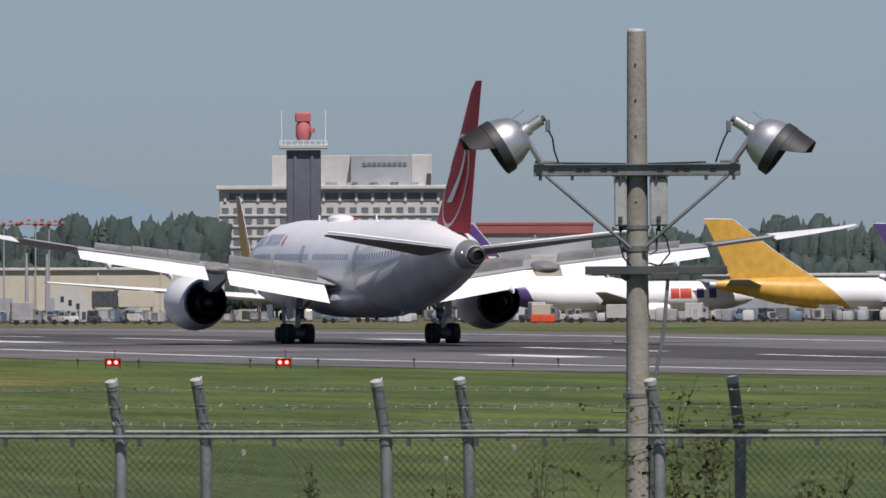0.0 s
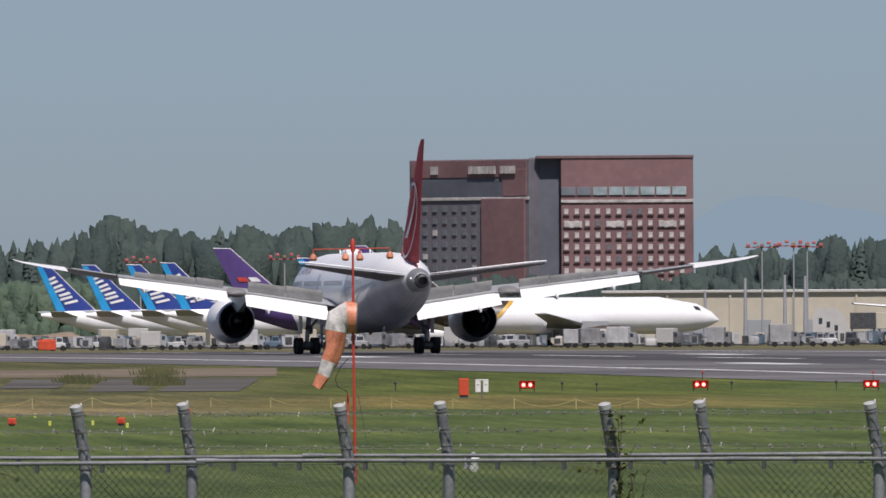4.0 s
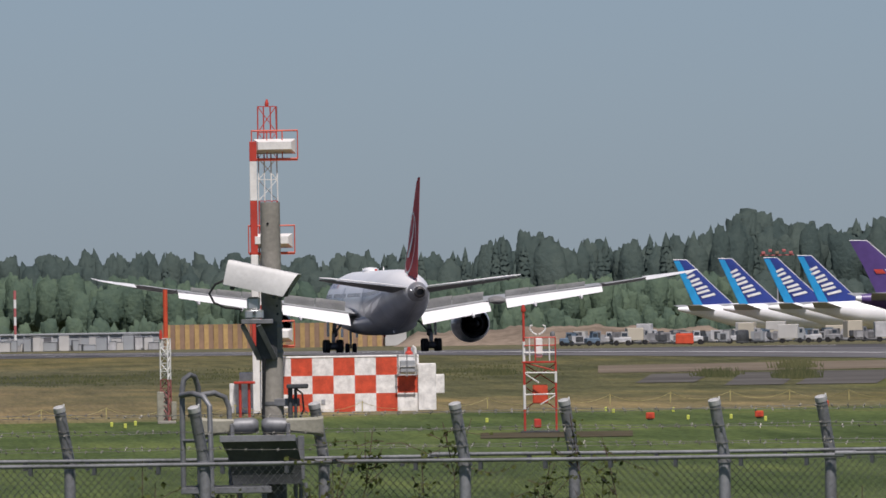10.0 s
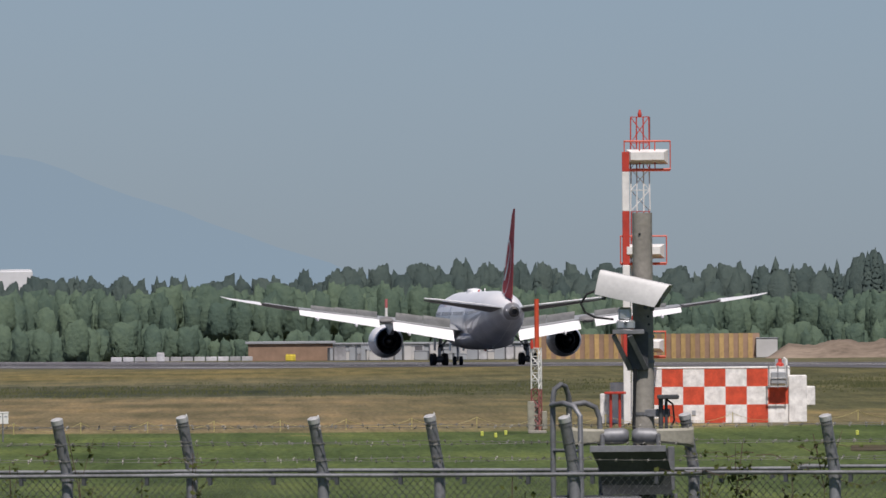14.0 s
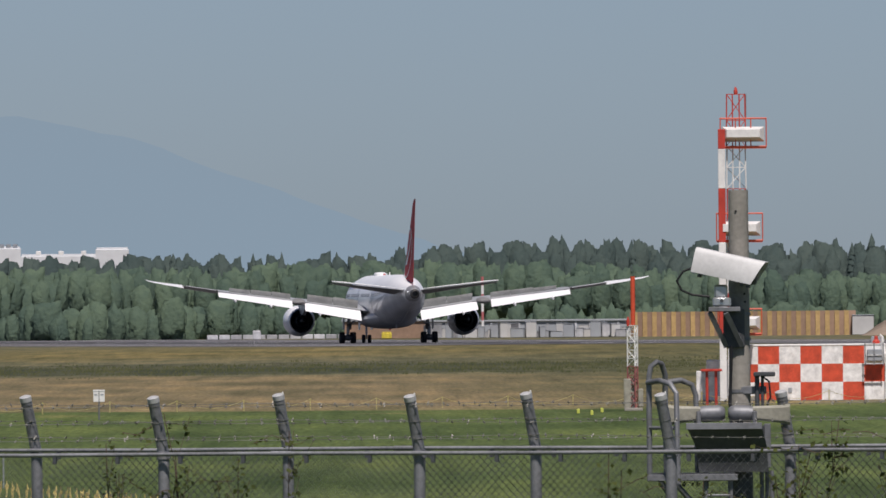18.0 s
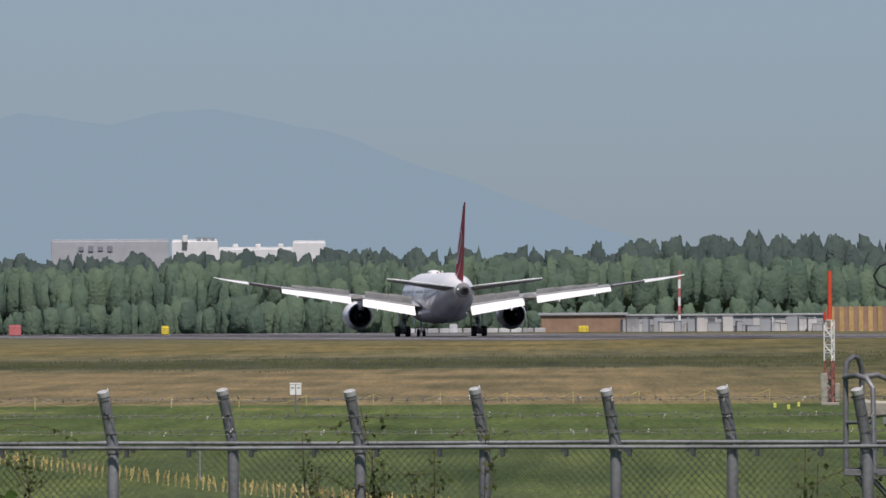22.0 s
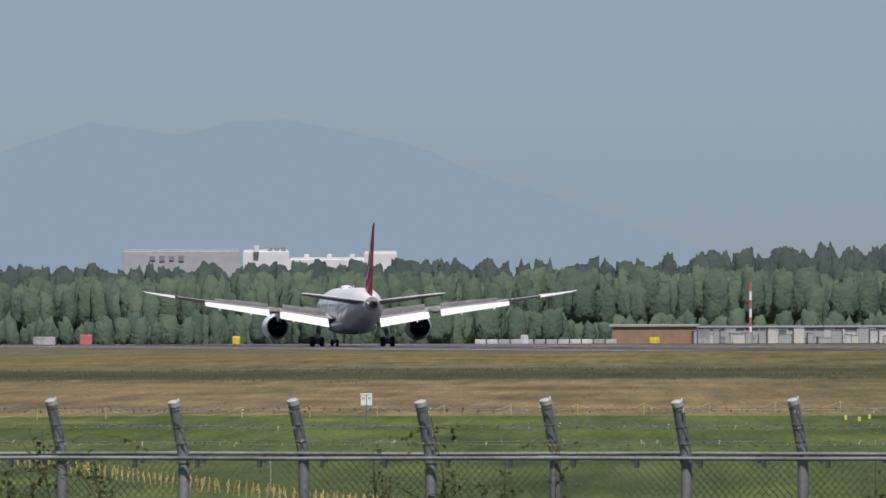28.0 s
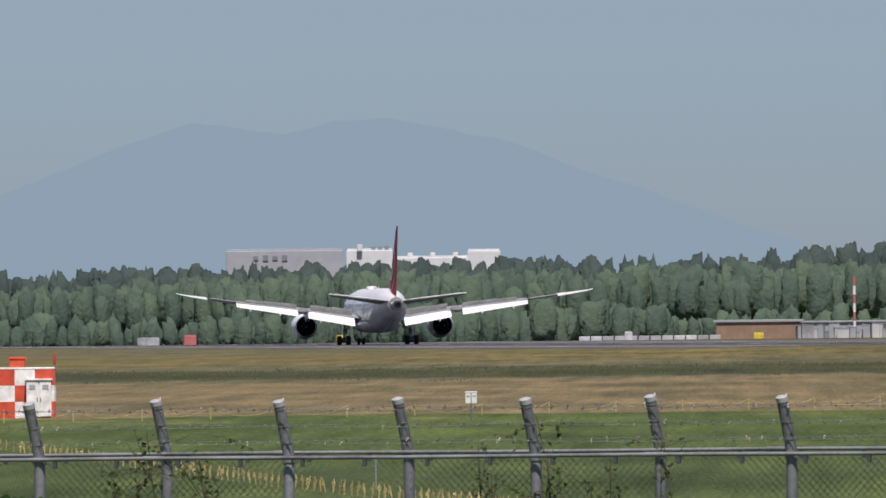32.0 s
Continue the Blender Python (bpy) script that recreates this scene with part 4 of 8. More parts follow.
    for kind, col in fin_marks:
        for side in (-1, 1):
            g = Geo()
            H = top - fb
            def on_fin(f, h):
                z = fb + H * h
                front = np.interp(h, [0, 0.5, 1], [-L * 0.58, -L * 0.76, -L * 0.93])
                rear = np.interp(h, [0, 0.5, 1], [-L * 0.88, -L * 0.95, -L * 1.03])
                return (side * (0.3 - 0.2 * h), float(front + (rear - front) * f), z)
            if kind == "bars":
                for i in range(7):
                    a, f = 0.74 - i * 0.085, 0.30 - 0.012 * i + 0.05 * (i % 2)
                    part("fin_stroke", Geo().add([on_fin(f, a), on_fin(f + 0.46, a - 0.07), on_fin(f + 0.46, a - 0.025), on_fin(f, a + 0.045)], [(0, 1, 2, 3)]), col, fin)
                continue
            if kind == "edge":
                g.add([on_fin(0.78, 0.02), on_fin(1.0, 0.02), on_fin(1.0, 0.98), on_fin(0.6, 0.98)], [(0, 1, 2, 3)])
            elif kind == "shield":
                g.add([on_fin(0.35, 0.32), on_fin(0.75, 0.26), on_fin(0.85, 0.5), on_fin(0.7, 0.66), on_fin(0.25, 0.64), on_fin(0.15, 0.5)], [(0, 1, 2, 3, 4, 5)])
            else:
                a = 0.18 if kind == "word" else 0.5
                g.add([on_fin(a, 0.38), on_fin(a + 0.26, 0.38), on_fin(a + 0.26, 0.46), on_fin(a, 0.46)], [(0, 1, 2, 3)])
            part("fin_mark", g, col, fin)
    for side in (-1, 1):
        part("stabiliser", blade([(side * 0.3 * R, -L * 0.72, -L * 0.92, zc + 0.5 * R, 0.4), (side * wing_span * 0.19, -L * 0.88, -L * 0.98, zc + 0.9 * R, 0.15)]), "wing_grey", jet)
        h = wing_span / 2
        part("wing", blade([(side * R * 0.8, L * 0.30, -L * 0.08, zc - 0.6 * R, 1.0 * k), (side * h * 0.4, L * 0.08, -L * 0.12, zc - 0.3 * R, 0.6 * k), (side * h, -L * 0.22, -L * 0.30, zc + 0.25 * R, 0.2 * k)]), wing_mat, jet)
        for e in range(engines):
            ex = side * h * ((0.40 if e == 0 else 0.72) if jumbo else 0.36)
            ey, ez, er = L * (0.22 if e == 0 else 0.02), zc - 1.0 * R + e * 0.3 * R, 0.55 * R if engines == 1 else 0.42 * R
            en = part("engine", Geo().lathe([(0.8 * er, 2.2 * er), (er, 1.9 * er), (er, 0), (0.7 * er, -2.0 * er)], 20, "y", Matrix.Translation((ex, ey, ez)), caps=False), engine_mat, jet)
            part("engine_core", Geo().lathe([(0.1 * er, 1.9 * er), (0.85 * er, 1.6 * er), (0.6 * er, -1.9 * er)], 16, "y", Matrix.Translation((ex, ey, ez))), "dark_metal", en)
            part("pylon", Geo().box(ex, ey - 0.8 * er, ez + er, 0.3, 3 * er, 0.9 * er, 0.05), "wing_grey", en)
    tyre, rim = wheel_meshes(0.5 * k if not jumbo else 0.6, 0.4)
    wr = 0.5 * k if not jumbo else 0.6
    for gx, gy in ((-R * 1.25, -0.04 * L), (R * 1.25, -0.04 * L), (0, L * 0.74)) + (((-R * 0.5, -0.1 * L), (R * 0.5, -0.1 * L)) if jumbo else ()):
        leg = part("gear_leg", Geo().tube([(gx, gy, wr), (gx, gy, zc - 0.7 * R)], 0.16 * k, 8), "strut", jet)
        for dx in (-0.4, 0.4):
            w = part("wheel", rim, "strut", leg, m=Matrix.Translation((gx + dx, gy, wr)))
            part("tyre", tyre, "tyre", w)
    if nose_light:
        part("landing_light", Geo().lathe([(0.42, 0), (0.40, 0.2)], 14, "y", Matrix.Translation((0.0, L * 0.74 + 0.5, zc - 1.16 * R))), "lamp_warm", jet, "bright warm landing light")
    return jet


def stand(u, r, turn):
    p = spot(u, r)
    return pose(p.x, p.y, ground_at(p), 0, 0, turn)


jumbo = build_jet("jumbo_freighter", "white four-engine jumbo with gold fin and landing light on", stand(3182, 2700, 184.6), 70, 19.4, 70, "gold", engines=2, jumbo=True, nose_light=True, wing_mat="aircraft_white")
ROW = "parked airliners"


def stand_by_fin(u, r, turn, length, v):
    """A stand that puts the fin's tip at bearing u; also the jet's height, so that the tip rises to v."""
    p = spot(u, r)
    f = Vector((-math.sin(radians(turn)), math.cos(radians(turn)), 0))
    c = p + f * length * 0.49
    z = ground_at(c)
    return pose(c.x, c.y, z, 0, 0, turn), level(v, r) - z


for u, r, v in ((1388, 2700, -89), (1468, 2650, -90), (1548, 2600, -90), (1608, 2550, -93), (1850, 2480, -100)):
    m, h = stand_by_fin(u, r, -84, 42, v)
    build_jet("airliner_parked", "white parked airliner with dark and light blue fin", m, 42, h, 36, "blue", fin_marks=(("edge", "lightblue"), ("bars", "white_paint")), group=ROW)
for u, r, v in ((1704, 2440, -118), (1944, 2430, -121), (3272, 2840, -98), (4215, 2300, -112)):
    m, h = stand_by_fin(u, r, -80, 50, v)
    build_jet("freighter_purple", "white freighter with purple tail and pale fin mark", m, 50, h, 40, "purple", fin_marks=(("word", "white_paint"), ("word2", "red")), group=ROW, engine_mat="aircraft_white", tail_wrap="purple", slant=-0.05, wrap_from=0.60)
m, h = stand_by_fin(2010, 2400, -82, 46, -99)
build_jet("freighter_brown", "white freighter with dark brown tail and gold shield", m, 46, h, 36, "brown", fin_marks=(("shield", "gold"),), group=ROW, engine_mat="brown", tail_wrap="brown", wrap_edge="gold", slant=0.11)
m, h = stand_by_fin(3915, 2350, -80, 52, -121)
build_jet("freighter_yellow", "yellow-tailed freighter with yellow rear body", m, 52, h, 42, "gold", group=ROW, tail_wrap="gold", slant=-0.10, wrap_from=0.34, fin_wide=1.55)
m, h = stand_by_fin(3478, 2350, -84, 40, -114)
build_jet("freighter_purple", "white freighter with purple tail and red lettering by the nose", m, 40, h, 36, "purple", fin_marks=(("word", "white_paint"), ("word2", "red")), group=ROW, tail_wrap="purple", slant=-0.05, wrap_from=0.56, nose_mark=True)


# ---- the perimeter fence: two rows, posts every two metres ----
TURN = 19.7
FE = Vector((math.cos(radians(TURN)), -math.sin(radians(TURN)), 0))
RAIL_Z, TOP_Z = 2.94, 3.335
POST_GROUP = "fence posts"


def post_mesh():
    g = Geo().tube([(0, 0, -0.02), (0, 0, 2.86), (-0.004, 0, RAIL_Z), (-0.075, -0.10, TOP_Z)], 0.043, 14)
    return g.mesh("post", M["galvanised"])


def cap_mesh():
    g = Geo()
    d = Vector((-0.071, -0.10, 0.395)).normalized()
    p = Vector((-0.075, -0.10, TOP_Z))
    g.tube([p - d * 0.03, p + d * 0.006, p + d * 0.012], [0.046, 0.046, 0.034], 14)
    return g.mesh("post_cap", M["galvanised_cap"])


POST, CAP = post_mesh(), cap_mesh()
TIE = Geo().lathe([(0.0452, -0.0016), (0.0452, 0.0016)], 14).mesh("wire_tie", M["wire"])
CLIP = Geo().box(0, 0, 0, 0.011, 0.014, 0.022, 0.003).mesh("clip", M["white_paint"])
HOOK = Geo().box(0, 0, 0, 0.026, 0.03, 0.055).mesh("tie_hook", M["steel_dark"])


def build_fence(name, ox, oy, k0, k1, shift, drift=0.0, raised=0.0):
    origin = Vector((ox, oy, 0))
    fence = thing(name, "galvanised chain-link fence with leaning post tops and barbed wire", "fence", pose(ox, oy, 0, 0, 0, -TURN))
    x0, x1 = 2.0 * k0 - 1.0, 2.0 * k1 + 1.0
    for k in range(k0, k1 + 1):
        rng = random.Random(k * 7 + int(oy))
        p = part("post", POST, "galvanised", fence, m=pose(2.0 * k + shift - drift * max(0, k - 4), 0.02, 0, rng.uniform(-0.5, 0.5), rng.uniform(-0.7, 0.7), TURN))
        part("post_cap", CAP, "galvanised_cap", p, "pale metal cap")
        for h in (0.09, 0.215, 0.34):
            part("wire_tie", TIE, "wire", p, m=Matrix.Translation((-0.19 * h, -0.253 * h, RAIL_Z + h)) @ pose(0, 0, 0, 14, -11, 0))
        if k % 3 != 1:
            part("clip", CLIP, "white_paint", p, "small white wire clip", m=Matrix.Translation((-0.04, -0.12, TOP_Z + 0.02)))
        part("rail_clamp", Geo().lathe([(0.052, -0.03), (0.052, 0.03)], 12, "z", Matrix.Translation((0, 0, RAIL_Z - 0.03))), "rail_metal", p)
    # top rail in four-metre lengths, with tie hooks under it
    k = k0
    while k < k1:
        a, b = 2.0 * k - 0.98, 2.0 * k + 3.02
        g = Geo().tube([(a, -0.055, RAIL_Z), (a + 2, -0.055, RAIL_Z - 0.006), (b - 0.01, -0.055, RAIL_Z)], 0.0150, 10)
        rail = part("top_rail", g, "rail_metal", fence, m=Matrix.Translation((0, 0, raised - 0.020 * max(0.0, min(1.0, (6 - k) / 3)))))
        part("rail_sleeve", Geo().lathe([(0.0185, -0.08), (0.0185, 0.08)], 12, "x", Matrix.Translation((a, -0.055, RAIL_Z))), "rail_metal", rail)
        for j in range(8):
            part("tie_hook", HOOK, "steel_dark", rail, m=Matrix.Translation((a + 0.2 + 0.5 * j, -0.055, RAIL_Z - 0.045)))
        k += 2
    # woven mesh
    g = Geo()
    top, bot, lean = RAIL_Z - 0.03, 0.05, 0.95
    span = (top - bot) * lean
    step, w = 0.058, 0.0017
    x = x0 - span
    while x < x1:
        for sgn, y in ((1, 0.070), (-1, 0.074)):
            xa, xb = (x, x + span) if sgn > 0 else (x + span, x)
            za, zb = bot, top
            lo, hi = min(xa, xb), max(xa, xb)
            if lo > x1 or hi < x0:
                continue
            g.add([(xa - w, y, za), (xa + w, y - w, za), (xa + w, y + w, za), (xb - w, y, zb), (xb + w, y - w, zb), (xb + w, y + w, zb)], [(0, 1, 4, 3), (1, 2, 5, 4), (2, 0, 3, 5)])
        x += step
    g.tube([(x0, 0.072, top), (x1, 0.072, top)], 0.003, 4)
    mesh = part("chain_link", g, "wire", fence, "grey woven wire mesh", smooth=False)
    tagged(mesh, kind="stuff")
    # barbed strands
    for h in (0.09, 0.215, 0.34):
        f = h / 0.395
        g = Geo()
        pts = []
        rng = random.Random(int(h * 1000) + int(oy))
        for k in range(k0, k1 + 1):
            for q in range(4):
                x = 2.0 * k + q * 0.5
                sag = -0.012 * math.sin(math.pi * q / 4)
                pts.append((x - 0.07 * f, -0.10 * f - 0.045, RAIL_Z + h + sag))
        g.tube(pts, 0.0026, 4)
        x = pts[0][0] + 0.05
        while x < pts[-1][0]:
            j = min(len(pts) - 2, int((x - pts[0][0]) / 0.5))
            t = (x - pts[j][0]) / 0.5
            c = Vector(pts[j]).lerp(Vector(pts[j + 1]), t)
            for q in range(2):
                d = Vector((rng.uniform(-0.4, 0.4), rng.uniform(-1, 1), rng.uniform(-1, 1))).normalized() * 0.019
                g.tube([c - d, c + d], 0.0024, 3)
            g.tube([c - Vector((0.007, 0, 0)), c + Vector((0.007, 0, 0))], 0.0062, 5)
            x += 0.125
        part("barbed_strand", g, "wire_rust", fence, "rusty barbed strand", smooth=False)
    return fence


build_fence("perimeter_fence", -3.449, 131.40, -2, 12, 0.064)
build_fence("perimeter_fence", -4.410, 134.48, -1, 13, 0.047, 0.006, 0.013)


# ---- floodlight pole ----
def build_flood_pole():
    pole = thing("floodlight_pole", "weathered concrete pole with two floodlights on a crossbar", "light pole", facing(3781, 127.0))
    shaft = part("shaft", Geo().tube([(0, 0, 0), (0, 0, 2.8), (0, 0, 5.86)], [0.108, 0.088, 0.069], 24), "concrete_pole", pole, "brownish grey concrete shaft")
    part("pole_cap", Geo().tube([(0, 0, 5.86), (0, 0, 5.872), (0, 0, 5.88)], [0.069, 0.066, 0.045], 20), "galvanised_cap", shaft)
    hole = Geo().lathe([(0.008, -0.004), (0.008, 0.004)], 8, "y").mesh("pin_hole", M["black"])
    for z in (5.62, 5.36, 5.1, 4.62):
        part("pin_hole", hole, "black", shaft, m=Matrix.Translation((-0.01, -0.074, z)))
    bar = part("crossbar", Geo().box(0, -0.10, 4.855, 1.5, 0.05, 0.088, 0.006), "steel", pole, "grey steel crossbar with slots")
    part("crossbar_flange", Geo().box(0, -0.135, 4.895, 1.5, 0.03, 0.008), "steel", bar)
    slot = Geo().box(0, 0, 0, 0.045, 0.012, 0.014).mesh("slot", M["black"])
    for x in (-0.62, -0.42, -0.36, -0.24, -0.16, 0.17, 0.28, 0.36, 0.55):
        part("slot", slot, "black", bar, m=Matrix.Translation((x, -0.127, 4.857)))
    for x in (-0.70, -0.47, -0.12, 0.14, 0.50, 0.70):
        part("bolt", Geo().lathe([(0.012, -0.02), (0.012, 0.015)], 6, "z", Matrix.Translation((x, -0.11, 4.80))), "steel_dark", bar)
    for s in (-1, 1):
        part("brace", Geo().tube([(s * 0.66, -0.11, 4.815), (s * 0.05, -0.10, 4.29)], 0.013, 8), "steel", pole)
    for z, h in ((4.83, 0.035), (4.44, 0.03), (4.285, 0.04), (4.09, 0.045), (3.22, 0.03)):
        part("pole_band", Geo().lathe([(0.083 + (5.0 - z) * 0.004, -h / 2), (0.083 + (5.0 - z) * 0.004, h / 2)], 20, "z", Matrix.Translation((0, 0, z))), "steel", pole)
        part("band_bolt", Geo().box(-0.09, -0.05, z, 0.04, 0.03, h * 1.3, 0.004), "steel_dark", pole)
    for x0, x1 in ((-0.168, -0.075), (0.09, 0.222)):
        bx = part("ballast_box", Geo().box((x0 + x1) / 2, -0.03, 4.625, x1 - x0, 0.13, 0.355, 0.012), "box_grey", pole, "pale grey ballast box")
        part("lid", Geo().box((x0 + x1) / 2, -0.03, 4.812, x1 - x0 + 0.02, 0.15, 0.02, 0.005), "box_grey", bx)
        part("latch", Geo().box((x0 + x1) / 2, -0.10, 4.50, 0.03, 0.02, 0.04, 0.004), "steel_dark", bx)
        part("cable_gland", Geo().tube([((x0 + x1) / 2, -0.03, 4.45), ((x0 + x1) / 2, -0.03, 4.41)], 0.014, 8), "black", bx)
    low = part("lower_arm", Geo().box(0.135, -0.115, 4.127, 1.03, 0.04, 0.062, 0.005), "steel_dark", pole, "dark steel lower arm")
    part("arm_block", Geo().box(0.20, -0.13, 4.085, 0.2, 0.05, 0.05, 0.005), "steel_dark", low)
    cable = lambda pts: part("cable", Geo().tube(pts, 0.007, 6), "black", pole, "black cable")
    cable([(-0.12, -0.05, 4.43), (-0.13, -0.09, 4.33), (-0.10, -0.1, 4.22), (-0.04, -0.1, 4.15)])
    cable([(0.15, -0.05, 4.43), (0.21, -0.09, 4.36), (0.235, -0.1, 4.25), (0.16, -0.1, 4.16), (0.08, -0.1, 4.18)])
    cable([(0.14, -0.06, 4.43), (0.14, -0.08, 4.27), (0.09, -0.1, 4.24)])
    cable([(-0.74, -0.12, 4.91), (-0.4, -0.12, 4.905), (-0.08, -0.09, 4.90)])
    cable([(0.08, -0.09, 4.90), (0.3, -0.12, 4.905), (0.5, -0.12, 4.91)])
    part("conduit", Geo().tube([(0.22, -0.09, 4.06), (0.19, -0.12, 3.7), (0.11, -0.13, 3.25), (0.10, -0.13, 0.0)], 0.014, 8), "steel", pole, "thin steel conduit")
    for x, z in ((-0.17, 3.60), (0.17, 3.595), (-0.18, 3.10)):
        part("step_bolt", Geo().tube([(0, -0.02, z), (x * 1.05, -0.04, z), (x * 1.05, -0.04, z + 0.02)], 0.008, 6), "steel_dark", pole)
    # floodlights, aimed outwards and down
    for s, cx, cz, tilt in ((-1, -0.93, 5.07, 32), (1, 0.945, 5.055, 35)):
        ax = Vector((s * math.cos(radians(tilt)), -0.12, -math.sin(radians(tilt)))).normalized()
        m = Matrix.Translation((cx, -0.12, cz)) @ ax.to_track_quat("Z", "Y").to_matrix().to_4x4()
        lamp = part("floodlight", Geo().lathe([(0.055, -0.14), (0.09, -0.13), (0.14, -0.09), (0.178, -0.01), (0.192, 0.055), (0.196, 0.06)], 32, "z", m), "aluminium", pole, "polished aluminium floodlight bowl with dark visor")
        part("rim", Geo().lathe([(0.198, 0.052), (0.204, 0.060), (0.206, 0.125), (0.198, 0.127), (0.17, 0.05)], 32, "z", m, caps=False), "hood_black", lamp, "dark rim")
        part("lens", Geo().lathe([(0.19, 0.062), (0.02, 0.07)], 24, "z", m), "glass_dark", lamp)
        # visor: a partial tube over the upper half
        g = Geo()
        inv = m.to_3x3().inverted() @ Vector((0, 0, 1))
        up = math.atan2(inv.y, inv.x)
        n = 16
        ra, rb = [], []
        for k in range(n + 1):
            f = -1 + 2 * k / n
            a = up + f * radians(92)
            ra.append((0.203 * math.cos(a), 0.203 * math.sin(a), 0.07))
            ln = 0.02 + 0.20 * min(1.0, 3.0 * (1 - abs(f)))
            rb.append((0.200 * math.cos(a), 0.200 * math.sin(a), 0.07 + ln))
        ri = [(x * 0.96, y * 0.96, z) for x, y, z in rb]
        rj = [(x * 0.96, y * 0.96, z) for x, y, z in ra]
        g.loft([ra, rb, ri, rj], caps=False, closed=False, m=m)
        part("visor", g, "hood_black", lamp, "black sheet visor")
        sock = Vector((cx, -0.12, cz)) - ax * 0.13
        up2 = sock + Vector((-s * 0.13, 0, 0.085))
        part("lamp_socket", Geo().tube([sock, sock.lerp(up2, 0.3), sock.lerp(up2, 0.35), up2], [0.055, 0.05, 0.042, 0.042], 14), "aluminium", lamp, "aluminium lamp socket")
        part("socket_cap", Geo().tube([up2, up2 + Vector((-s * 0.025, 0, 0.012))], 0.022, 10), "steel_dark", lamp)
        part("junction", Geo().box(up2.x - s * 0.045, -0.12, up2.z - 0.045, 0.035, 0.05, 0.09, 0.008), "steel", lamp)
        foot = Vector((s * 0.69, -0.12, 4.90))
        for dy in (-0.04, 0.05):
            part("yoke", Geo().tube([foot + Vector((0, dy, 0)), sock + Vector((0, dy * 1.4, -0.02))], 0.022, 6), "steel", lamp, "steel yoke")
        part("yoke_base", Geo().box(s * 0.67, -0.115, 4.915, 0.14, 0.08, 0.02, 0.004), "steel", lamp)
        part("wire_spike", Geo().tube([(cx - s * 0.02, -0.12, cz + 0.15), (cx - s * 0.11, -0.12, cz + 0.22)], 0.002, 4), "steel_dark", lamp)
        j = Vector((up2.x - s * 0.05, -0.12, up2.z - 0.08))
        part("lamp_cable", Geo().tube([j, j + Vector((-s * 0.03, 0, -0.06)), (s * 0.60, -0.12, 5.0), (s * 0.57, -0.12, 4.91)], 0.007, 6), "black", lamp)
    return pole


build_flood_pole()


